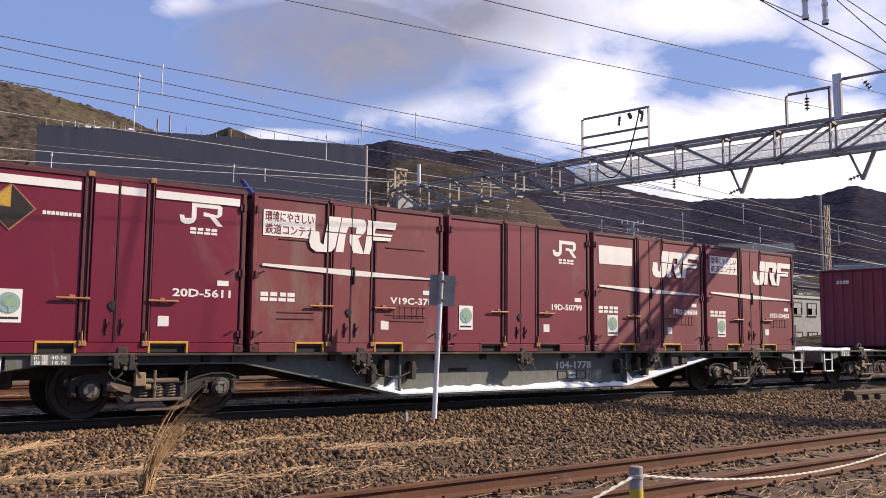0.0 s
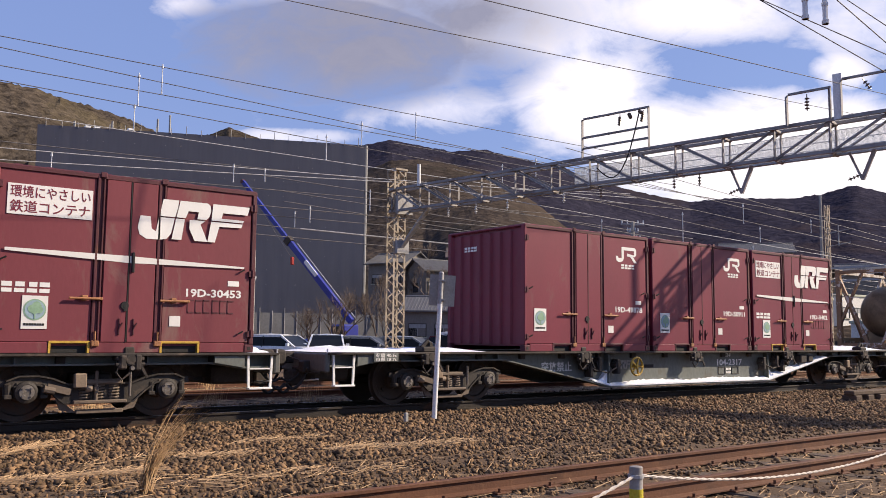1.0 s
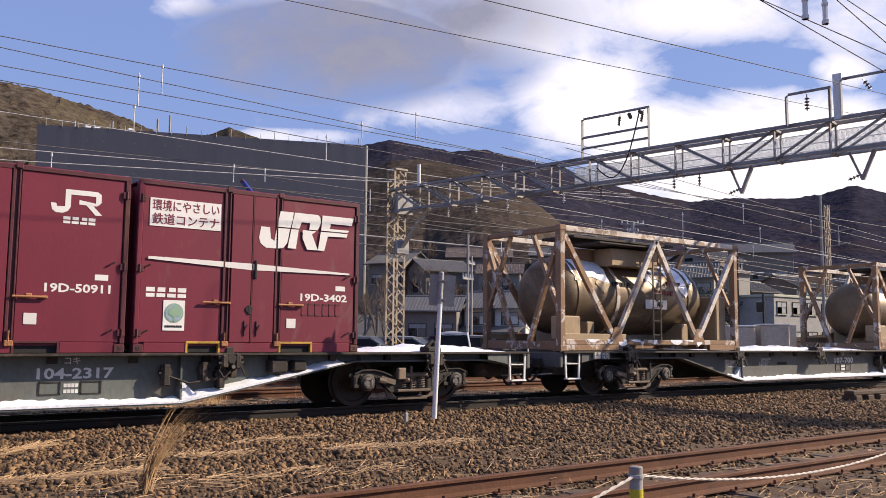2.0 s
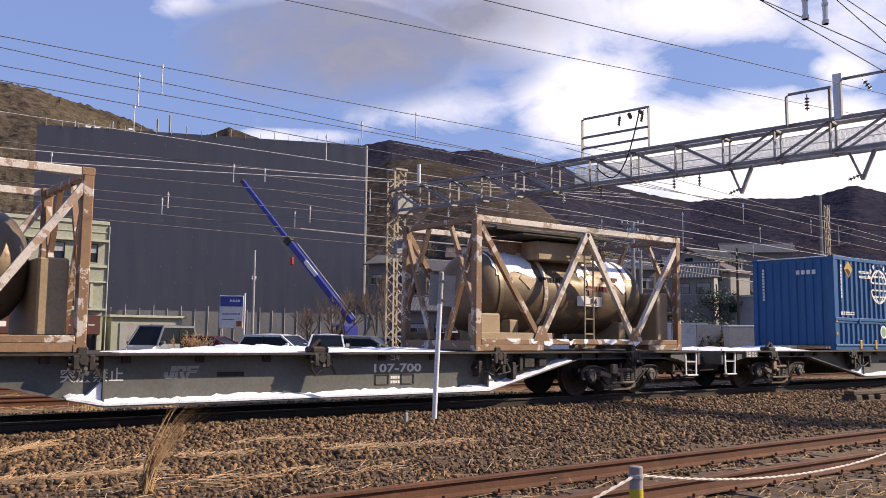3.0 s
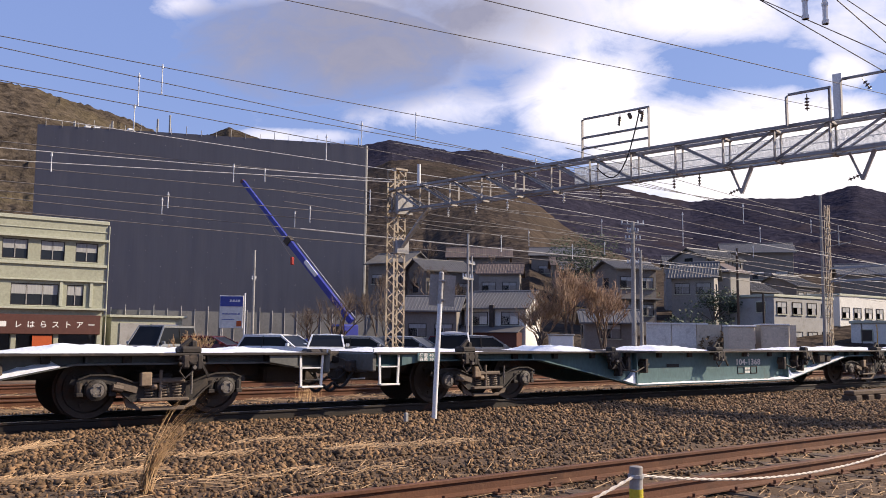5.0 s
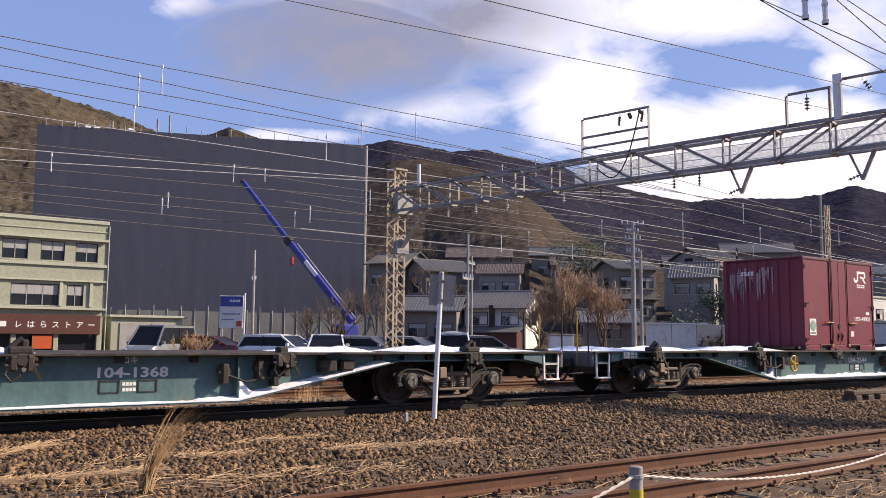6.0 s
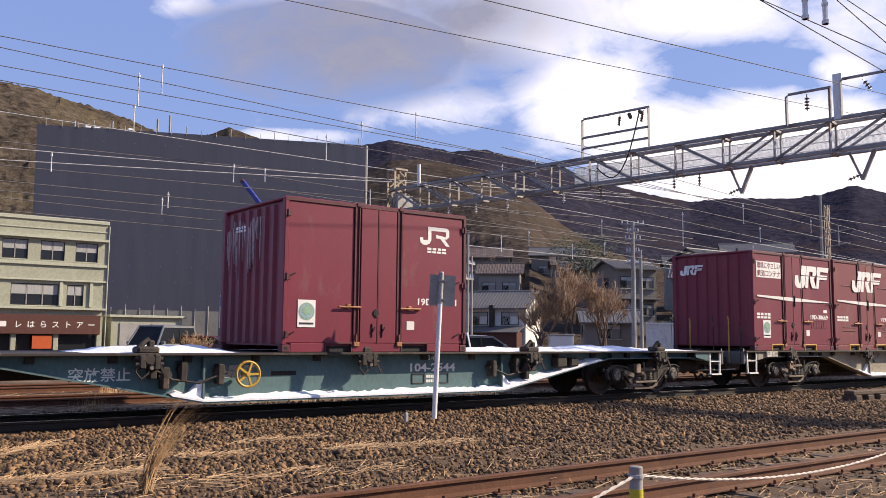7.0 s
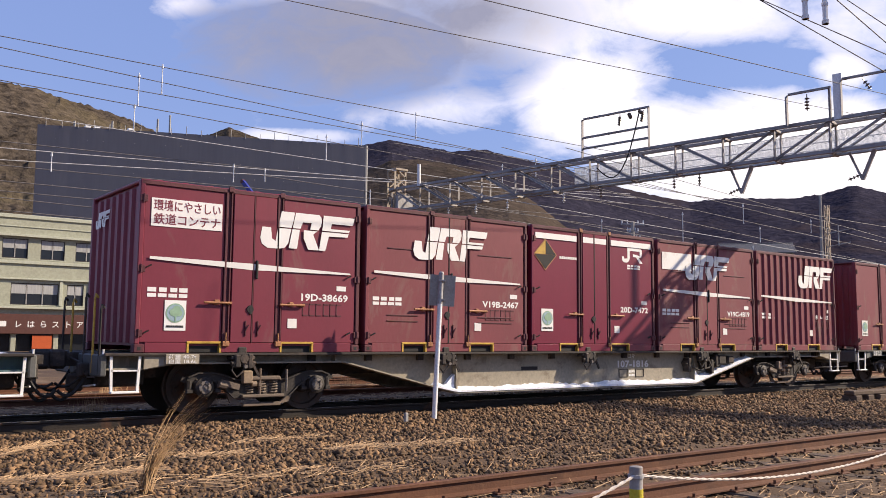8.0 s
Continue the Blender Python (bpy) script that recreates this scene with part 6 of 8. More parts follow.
plain_pole("pole", 21.6, 32.7, 6.1, 0.09, M_CONC, "slim grey concrete pole beyond the yard", ((4.4, 0.12, 0),))
plain_pole("pole", 36.9, 17.1, 6.0, 0.10, M_CONC, "grey concrete pole beside the yard")
plain_pole("utility_pole", 35.1, 16.1, 7.3, 0.13, M_CONC, "concrete utility pole with white insulators on crossarms", ((7.15, 0.62, -35), (6.75, 0.3, -35), (6.35, 0.42, -35), (5.7, 0.34, -35), (5.1, 0.3, -35)))
plain_pole("pole", 24.7, 16.9, 5.9, 0.07, M_GALV, "slim metal pole behind the tracks", ((3.85, 0.45, 20),))
plain_pole("pole", 40.5, 36.0, 7.2, 0.10, M_CONC, "distant concrete pole among houses", ((6.6, 0.6, 30),))
plain_pole("pole", 52.3, 21.5, 7.5, 0.10, M_SLEEPER, "dark wooden pole among houses", ((7.0, 0.6, 30),))
plain_pole("pole", 64.0, 27.0, 5.0, 0.11, M_BOGIE, "dark pole beside the yard wall")


def far_mast():
    top = thing("lattice_mast", "far steel lattice mast of the overhead line", "mast")
    x, y, h, w = 57.6, 17.8, 10.6, 0.12
    for a in (-w, w):
        for b in (-w, w):
            part("leg", Geo().angle((x + a, y + b, BASE), (x + a, y + b, h), 0.06), M_MAST, top)
    for k in range(24):
        z = BASE + k * (h - BASE) / 24
        e = (h - BASE) / 24
        f_ = 1 if k % 2 else -1
        part("lacing", Geo().bar((x - w * f_, y - w, z), (x + w * f_, y - w, z + e), 0.02, 0.06).bar((x - w, y - w * f_, z), (x - w, y + w * f_, z + e), 0.06, 0.02), M_MAST, top)
    part("bracket", Geo().bar((x, y, 8.6), (x - 1.6, y - 2.4, 8.6), 0.06, 0.06).bar((x, y, 7.7), (x - 1.6, y - 2.4, 7.7), 0.06, 0.06).tube((x - 0.8, y - 1.2, 7.6), (x - 0.8, y - 1.2, 9.0), 0.04), M_GALV, top)
    part("tall_pole", Geo().tube((x + 0.15, y + 0.55, BASE), (x + 0.15, y + 0.55, 11.4), 0.12, 0.09, n=8), M_CONC, top)
    part("beam", Geo().angle((x, y, 5.2), (x + 11, y - 17, 6.2), 0.16, 0.03).angle((x, y, 6.1), (x + 11, y - 17, 7.1), 0.16, 0.03), M_GALV, top)
    for k in range(10):
        a, b = k / 10, (k + 1) / 10
        part("diagonal", Geo().bar((x + 11 * a, y - 17 * a, 5.2 + a + (0.9 if k % 2 else 0)), (x + 11 * b, y - 17 * b, 5.2 + b + (0 if k % 2 else 0.9)), 0.07, 0.07), M_GALV, top)


far_mast()

# ---------------------------------------------------------------- things beside the track


def trackside_sign():
    top = thing("trackside_sign", "leaning white post with a grey sign plate seen from behind", "sign post")
    base, tip = Vector((8.63, -2.12, BASE - 0.1)), Vector((8.76, -2.12, 2.27))
    m = base.lerp(tip, 0.80)
    part("post", Geo().tube(base, m, 0.042, 0.042, n=12), M_PORC, top, "white painted post", smooth=True)
    part("upper_post", Geo().tube(m, tip, 0.043, 0.043, n=12), M_GALV, top, "bare grey upper post", smooth=True)
    plate = part("plate", Geo().prism([(-0.20, -0.26), (0.23, -0.26), (0.23, 0.26), (-0.20, 0.26)], 0.046, 0.054), M_SIGNBACK, top, "grey back of the sign plate")
    plate.matrix_basis = pose(8.76, -2.12, 1.99, 0, 3, -37)
    for z in (-0.16, 0.16):
        clamp = part("clamp", Geo().box(-0.06, 0.06, -0.05, 0.05, z - 0.015, z + 0.015, 0.004), M_GALV, plate)
    part("finial", Geo().tube(tip, tip + Vector((0.004, 0, 0.03)), 0.047, 0.03, n=12), M_GALV, top)


trackside_sign()


def stake(x, y, h):
    solid("marker_stake", Geo().box(x - 0.03, x + 0.03, y - 0.03, y + 0.03, BASE - 0.1, h, 0.01), M_CONC, "short pale concrete marker stake in ballast", "marker stake")


stake(7.95, -2.3, 0.02)
M_BAND = material("yellow_band_paint", (0.62, 0.50, 0.04), None, 0.5, scale=5, fine=40, dirt=(0.3, 0.22, 0.1), dirt_amount=0.15)


def rope_post():
    top = thing("barrier_post", "grey barrier post with a yellow band and tied rope", "barrier post")
    x, y, r = 3.98, -10.29, 0.038
    part("shaft", Geo().lathe([(-0.75, r), (0.12, r), (0.125, r - 0.004), (0.13, 0.0)], (x, y, 0.36), "z", 16), M_GALV, top, smooth=True)
    part("yellow_band", Geo().tube((x, y, 0.05), (x, y, 0.36), r + 0.002, n=16, caps=False), M_BAND, top)
    part("black_band", Geo().tube((x, y, -0.1), (x, y, 0.05), r + 0.002, n=16, caps=False), M_BLACK, top)
    part("eye", Geo().lathe([(-0.01, r), (-0.01, r + 0.008), (0.01, r + 0.008), (0.01, r)], (x, y, 0.43), "z", 16), M_GALV, top)


def rope(name, a, b, sag, label):
    """A rope of two twisted strands."""
    a, b = Vector(a), Vector(b)
    g = Geo()
    n = int((b - a).length / 0.028)
    side = (b - a).cross(Vector((0, 0, 1))).normalized()
    for ph in (0, math.pi):
        last = None
        for k in range(n + 1):
            u = k / n
            p = a.lerp(b, u) + Vector((0, 0, -4 * sag * u * (1 - u)))
            q = ph + k * 1.05
            p = p + side * 0.0045 * math.cos(q) + Vector((0, 0, 0.0045 * math.sin(q)))
            if last is not None:
                g.tube(last, p, 0.0055, n=5, caps=False)
            last = p
    solid(name, g, M_ROPE, label, "rope", smooth=True)


M_ROPE = material("dirty_white_rope", (0.66, 0.60, 0.53), (0.48, 0.42, 0.36), 0.85, scale=20, fine=80, bump=0.2)
rope_post()
rope("barrier_rope", (4.02, -10.29, 0.43), (9.6, -10.0, 0.66), 0.27, "dirty white twisted rope slung between posts")
rope("barrier_rope", (3.94, -10.30, 0.43), (1.2, -10.6, 0.05), 0.06, "dirty white twisted rope hanging to the ground")


def dry_grass(name, x, y, n, high, spread_, lean, seed, label):
    """A tuft of dry stems with drooping tips."""
    rng = random.Random(seed)
    g = Geo()
    for _ in range(n):
        bx, by = x + rng.gauss(0, spread_ * 0.25), y + rng.gauss(0, spread_ * 0.25)
        h = high * rng.uniform(0.45, 1.05)
        dx, dy = lean[0] + rng.gauss(0, 0.11), lean[1] + rng.gauss(0, 0.11)
        w = rng.uniform(0.002, 0.005)
        last = None
        for k in range(5):
            u = k / 4
            p = (bx + dx * h * u ** 1.6, by + dy * h * u ** 1.6, ground_height(bx, by) + h * (u - 0.18 * u * u * (abs(dx) + abs(dy) + 0.3)))
            if last:
                a = w * (1 - (k - 1) / 4.6)
                b = w * (1 - k / 4.6)
                g.add([(last[0] - a, last[1], last[2]), (last[0] + a, last[1] + a, last[2]), (p[0] + b, p[1] + b, p[2]), (p[0] - b, p[1], p[2])], [(0, 1, 2, 3)])
            last = p
    solid(name, g, M_GRASS, label, "dry grass", kind="stuff")


dry_grass("tall_dry_grass", 2.63, -5.95, 85, 1.0, 0.10, (0.42, -0.24), 2, "tall tuft of dry straw-coloured grass")


def flat_straw(regions, seed):
    """Dead stems lying on the soil."""
    rng = random.Random(seed)
    g = Geo()
    for x0, y0, x1, y1, wide, count in regions:
        for _ in range(count):
            u = rng.random()
            x, y = x0 + (x1 - x0) * u + rng.gauss(0, 0.05), y0 + (y1 - y0) * u + rng.gauss(0, wide)
            a = math.atan2(y1 - y0, x1 - x0) + rng.gauss(0, 0.75)
            n, w = rng.uniform(0.06, 0.34), rng.uniform(0.003, 0.007)
            z = ground_height(x, y) + rng.uniform(0.012, 0.06)
            c, s = math.cos(a), math.sin(a)
            z2 = z + rng.uniform(-0.02, 0.04)
            g.add([(x, y, z), (x - s * w, y + c * w, z + 0.003), (x + c * n - s * w, y + s * n + c * w, z2 + 0.003), (x + c * n, y + s * n, z2)], [(0, 1, 2, 3)])
    solid("fallen_straw", g, M_GRASS, "flattened dead straw lying on soil", "dry grass", kind="stuff")


flat_straw([(0.9, -4.75, 2.95, -4.94, 0.035, 800), (1.2, -3.5, 2.65, -2.3, 0.05, 420), (2.4, -4.3, 3.5, -3.95, 0.04, 60), (3.5, -4.15, 4.3, -4.2, 0.05, 160), (4.6, -3.2, 5.9, -3.2, 0.05, 130), (5.2, -4.4, 7.2, -4.7, 0.10, 330),
            (2.0, -5.7, 5.2, -5.9, 0.22, 200), (0, 3.2, 40, 3.2, 0.35, 2600), (0, 6.4, 45, 6.4, 0.5, 3200), (2, -8.2, 12, -8.2, 0.25, 130), (4, -9.6, 14, -9.4, 0.25, 380), (1, -7.5, 10, -6, 0.5, 80)], 8)
for k, (x, y, h) in enumerate(((4.6, 2.9, 0.4), (7.0, 3.1, 0.35), (9.1, 3.0, 0.5), (6.0, 6.4, 0.6), (8.3, 6.5, 0.5), (12.2, 6.6, 0.5), (15.5, -6.5, 0.3), (11.2, -9.2, 0.28), (12.6, -9.4, 0.3), (10.1, -9.5, 0.25))):
    dry_grass("dry_grass_tuft", x, y, 60, h, 0.5, (0.1, 0.0), 20 + k, "low tuft of dry grass")


def sleeper_stack():
    top = thing("timber_crossing", "short worn timber lying on two grey blocks", "timber")
    for x in (19.55, 20.1, 20.65):
        part("block", Geo().box(x - 0.14, x + 0.14, -3.6, -3.25, BASE - 0.03, BASE + 0.15, 0.02), M_SLEEPER, top)
    part("timber", Geo().box(19.4, 21.6, -3.55, -3.3, BASE + 0.15, BASE + 0.25, 0.02), M_SLEEPER, top)


sleeper_stack()
dry_grass("tall_dry_grass", 15.9, -5.9, 140, 0.8, 0.2, (0.0, 0.0), 33, "tall clump of brown dry grass")

# ---------------------------------------------------------------- hills
M_HILL = material("bare_winter_woodland", (0.094, 0.074, 0.056), (0.048, 0.039, 0.031), 0.95, grain=(0.4, 1.5), spec=0.0, scale=0.035, fine=0.30, amount=0.6, bump=0.8, bump_scale=0.22, relief=2.5, dirt=(0.11, 0.088, 0.052), dirt_amount=0.3, dirt_scale=0.02)
# The far woodland's colours carry the blue of distance haze.
M_HILL_FAR = material("haze_blue_woodland", (0.042, 0.039, 0.055), (0.028, 0.026, 0.038), 0.95, grain=(0.65, 1.3), spec=0.0, scale=0.012, fine=0.10, amount=0.6, bump=0.8, bump_scale=0.08, relief=6.0, dirt=(0.046, 0.035, 0.037), dirt_amount=0.35, dirt_scale=0.008)
M_HILL_NEAR = material("dry_grassy_hillside", (0.088, 0.068, 0.054), (0.042, 0.034, 0.029), 0.95, grain=(0.55, 1.4), spec=0.0, scale=0.05, fine=0.33, amount=0.5, bump=0.9, bump_scale=0.35, relief=1.6, dirt=(0.066, 0.058, 0.042), dirt_amount=0.25, dirt_scale=0.05)


def hill(name, ridge, reach, near, foot, mat, label, rough, seed, bow=1.25, cols=220, rows=46):
    """A hillside that climbs from its foot to a ridge given as (bearing, height)."""
    bearings = [b for b, _ in ridge]
    heights = [h for _, h in ridge]
    b0, b1 = bearings[0], bearings[-1]

    def at(i, j):
        b = b0 + (b1 - b0) * i / (cols - 1)
        v = j / (rows - 1)
        top = float(np.interp(b, bearings, heights))
        start = near + 62.0 * max(0.0, min(1.0, (43.0 - b) / 7.0)) if name == "middle_hill" else near
        far = start + (reach - start) * v
        x, y = math.sin(radians(b)) * far, math.cos(radians(b)) * far + EYE.y
        p = Vector((x, y, 0))
        bumps = noise.fractal(p * (9.0 / reach) + Vector((seed, 0, 0)), 1.0, 2.1, 4) * 0.55 * (1 - v) * v * 4
        crown = (noise.noise(p * (260.0 / reach) + Vector((0, seed, 0))) + 0.6 * noise.noise(p * (640.0 / reach))) * rough
        z = foot + (top - foot) * (v ** bow) * (1 + 0.12 * bumps) + crown * min(1, v * 3)
        return (x, y, z)

    g = Geo().sheet(cols, rows, at)
    k = (rows - 1) * cols
    base = [(g.v[k + i][0] * 1.3, g.v[k + i][1] * 1.3, foot - 5) for i in range(cols)]
    m = len(g.v)
    g.v += base
    g.f += [(k + i, k + i + 1, m + i + 1, m + i) for i in range(cols - 1)]
    solid(name, g, mat, label, "hill", kind="structure", smooth=True)


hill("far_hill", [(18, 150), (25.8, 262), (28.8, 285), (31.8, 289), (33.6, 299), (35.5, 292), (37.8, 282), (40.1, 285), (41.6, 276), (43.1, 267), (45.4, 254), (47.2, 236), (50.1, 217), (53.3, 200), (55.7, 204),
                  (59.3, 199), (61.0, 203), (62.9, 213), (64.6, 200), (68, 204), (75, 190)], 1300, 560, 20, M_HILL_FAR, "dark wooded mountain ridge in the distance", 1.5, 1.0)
hill("far_peak", [(19.5, 150), (20.5, 197), (21.9, 204), (23.1, 213), (24.5, 206), (26.5, 195), (29, 150)], 900, 500, 20, M_HILL, "brown wooded peak behind the dark building", 1.1, 7.0, cols=90)
hill("left_hill", [(2, 86), (8.4, 86), (9.6, 85), (11.4, 84), (13.7, 81), (15.3, 79), (17, 76.5), (19, 72), (20.8, 68), (23.7, 58), (28, 40), (33, 22)], 320, 130, 4, M_HILL, "brown wooded hillside under the sky", 0.8, 3.0, cols=160)
hill("middle_hill", [(27, 40), (28.9, 59), (30.3, 71), (31.8, 81), (33.7, 87), (35.5, 88), (37.8, 85.5), (39.7, 82), (41.6, 75), (43.5, 66), (45.3, 55), (47.2, 46), (49.7, 38), (54, 33), (62, 30), (75, 28)], 420, 78, 0.2, M_HILL_NEAR, "dry brown hillside behind the houses", 0.45, 5.0, bow=0.95)

# ---------------------------------------------------------------- buildings
M_CREAM = material("cream_render", (0.36, 0.365, 0.275), (0.31, 0.315, 0.235), 0.8, scale=0.4, fine=6, dirt=(0.30, 0.28, 0.22), dirt_amount=0.15, dirt_scale=0.5, bump=0.05)
M_CREAM_TRIM = material("pale_cream_trim", (0.44, 0.45, 0.35), None, 0.8, scale=0.6, fine=8, dark=0.12)
M_FASCIA = material("brown_shop_fascia", (0.10, 0.035, 0.025), None, 0.6, scale=0.6, fine=8)
M_NET = material("blue_grey_scaffold_netting", (0.114, 0.114, 0.136), (0.104, 0.104, 0.125), 0.8, scale=0.16, fine=2.2, amount=0.6, grain=(0.95, 1.03), bump=0.08, bump_scale=0.8, stretch=(1.6, 1.6, 0.12), dirt=(0.140, 0.139, 0.160), dirt_amount=0.15, dirt_scale=0.25)
M_GLASS = material("dark_window_glass", (0.02, 0.023, 0.028), None, 0.12, scale=1, fine=4, bump=0.0, spec=0.35)
M_CURTAIN = material("pale_curtain", (0.42, 0.42, 0.40), (0.30, 0.30, 0.30), 0.9, scale=6, fine=20, stretch=(1, 1, 0.05), bump=0.0)
M_TIMBER = material("grey_house_siding", (0.225, 0.198, 0.172), (0.162, 0.143, 0.126), 0.85, scale=0.7, fine=9, bump=0.1)
M_WALLW = material("off_white_house_wall", (0.72, 0.70, 0.65), (0.62, 0.60, 0.55), 0.85, scale=0.6, fine=9, dirt=(0.3, 0.28, 0.25), dirt_amount=0.15)
M_WALLG = material("dull_grey_plaster", (0.31, 0.29, 0.265), (0.24, 0.225, 0.206), 0.85, scale=0.6, fine=9, dirt=(0.16, 0.14, 0.12), dirt_amount=0.2)
M_TANWALL = material("tan_panel_wall", (0.62, 0.54, 0.42), (0.52, 0.45, 0.35), 0.8, scale=0.6, fine=9, dirt=(0.2, 0.17, 0.13), dirt_amount=0.2)
M_TILE = material("grey_roof_tile", (0.140, 0.133, 0.129), (0.096, 0.091, 0.089), 0.6, scale=1.2, fine=8, bump=0.3, vary=0.2)
M_TILE_BR = material("brown_roof_tile", (0.15, 0.105, 0.085), (0.10, 0.075, 0.06), 0.65, scale=1.2, fine=8, bump=0.3)
M_SHEET = material("grey_site_fence_sheet", (0.17, 0.17, 0.17), (0.13, 0.13, 0.135), 0.7, scale=0.5, fine=6, dirt=(0.10, 0.09, 0.08), dirt_amount=0.2, bump=0.1)
M_SIGNBLUE = material("blue_sign_face", (0.05, 0.07, 0.30), None, 0.4, scale=1, fine=8, bump=0.0, dark=0.1)
M_ORANGE_BAN = material("orange_banner", (0.50, 0.09, 0.02), None, 0.7, scale=2, fine=12, bump=0.0, dark=0.15)


def window_unit(parent, x0, x1, y, z0, z1, panes, curtain=0.0, name="window"):
    """A sash window in a wall that faces -y."""
    f = 0.06
    g = Geo().box(x0, x1, y - 0.05, y + 0.06, z0, z0 + f).box(x0, x1, y - 0.05, y + 0.06, z1 - f, z1).box(x0, x0 + f, y - 0.05, y + 0.06, z0 + f, z1 - f).box(x1 - f, x1, y - 0.05, y + 0.06, z0 + f, z1 - f)
    w = part(name, g, M_BOGIE, parent, "dark window frame")
    step = (x1 - x0) / panes
    for k in range(panes):
        a, b = x0 + k * step, x0 + (k + 1) * step
        part("pane", Geo().box(a + 0.02, b - 0.02, y + 0.02 + 0.012 * (k % 2), y + 0.03 + 0.012 * (k % 2), z0 + f, z1 - f), M_GLASS, w)
        if k:
            part("mullion", Geo().box(a - 0.035, a + 0.035, y - 0.03, y + 0.05, z0 + f, z1 - f), M_CONC, w)
        if curtain:
            part("curtain", Geo().box(a + 0.05, b - 0.05, y - 0.01, y + 0.0, z1 - f - (z1 - z0) * curtain, z1 - f), M_CURTAIN, w)
    part("sill", Geo().box(x0 - 0.08, x1 + 0.08, y - 0.12, y + 0.02, z0 - 0.07, z0), M_CREAM_TRIM, w)
    return w


def shop_building():
    top = thing("shop_building", "three-storey cream shop building with a brown fascia", "building", pose(-0.10, 0, -0.32))
    x0, x1, y0, y1 = 4.0, 20.62, 57.9, 70.0
    holes = [(13.0, 14.8, 7.15, 8.65), (15.7, 17.45, 7.15, 8.65), (18.25, 19.95, 7.15, 8.65), (13.75, 17.15, 3.65, 5.3), (17.75, 19.0, 3.65, 5.3), (6.0, 8.0, 7.15, 8.65), (9.0, 11.0, 7.15, 8.65), (7, 11, 3.65, 5.3)]
    wall = Geo()
    for za, zb in ((2.9, 3.65), (5.3, 7.15), (8.65, 10.35)):
        wall.box(x0, x1, y0, y0 + 0.25, za, zb)
    for row in ((7.15, 8.65), (3.65, 5.3)):
        xs = sorted((a, b) for a, b, c, d in holes if c == row[0])
        edge = x0
        for a, b in xs + [(x1, x1)]:
            wall.box(edge, a, y0, y0 + 0.25, row[0], row[1])
            edge = b
    part("wall", wall, M_CREAM, top, "cream rendered front wall")
    part("core", Geo().box(x0 + 0.1, x1 - 0.02, y0 + 0.5, y1, BASE - 0.1, 10.2), M_CREAM, top)
    part("side_wall", Geo().box(x1 - 0.25, x1, y0 + 0.25, y1, BASE - 0.1, 10.3), M_CREAM, top)
    part("parapet", Geo().box(x0 - 0.05, x1 + 0.1, y0 - 0.12, y0 + 0.3, 10.2, 10.5, 0.03), M_CREAM_TRIM, top)
    for z, h, d in ((9.55, 0.07, 0.07), (8.8, 0.18, 0.35), (6.75, 0.22, 0.16), (5.55, 0.12, 0.22), (3.35, 0.16, 0.45)):
        part("string_course", Geo().box(x0, x1 + 0.03, y0 - d, y0, z, z + h, 0.01), M_CREAM_TRIM, top)
    for a in (17.3, 19.55):
        part("pilaster", Geo().box(a - 0.12, a + 0.12, y0 - 0.14, y0, 3.6, 5.6, 0.01), M_CREAM_TRIM, top)
    for a, b, c, d in holes:
        window_unit(top, a, b, y0 + 0.1, c, d, 3 if b - a > 3 else 2, 0.45)
    fascia = part("fascia", Geo().box(x0, 20.3, y0 - 0.35, y0 - 0.05, 1.45, 2.95, 0.03), M_FASCIA, top, "brown shop fascia with pale lettering")
    for k, sign in enumerate("レはらストアー"):
        letter("lettering", sign, 14.05 + k * 0.88, y0 - 0.36, 1.98, 0.42, M_WHITE, fascia, "pale sign lettering")
    for k in range(2):
        part("lettering_bar", Geo().box(12.1 + k * 0.9, 12.62 + k * 0.9, y0 - 0.36, y0 - 0.35, 2.0, 2.4), M_WHITE, fascia)
    part("shopfront", Geo().box(x0 + 0.2, 20.2, y0 + 0.3, y0 + 0.36, BASE, 1.5), M_GLASS, top)
    for a in (12.2, 14.1, 17.1, 20.3):
        part("pillar", Geo().box(a - 0.18, a + 0.18, y0 - 0.1, y0 + 0.3, BASE - 0.1, 1.5, 0.02), M_CREAM, top)
    part("banner", Geo().box(15.4, 16.8, y0 - 0.2, y0 - 0.17, 0.35, 1.35), M_ORANGE_BAN, top, "orange banner")
    part("pipe", Geo().tube((20.75, y0 - 0.1, BASE), (20.75, y0 - 0.1, 10.1), 0.05), M_CREAM_TRIM, top)


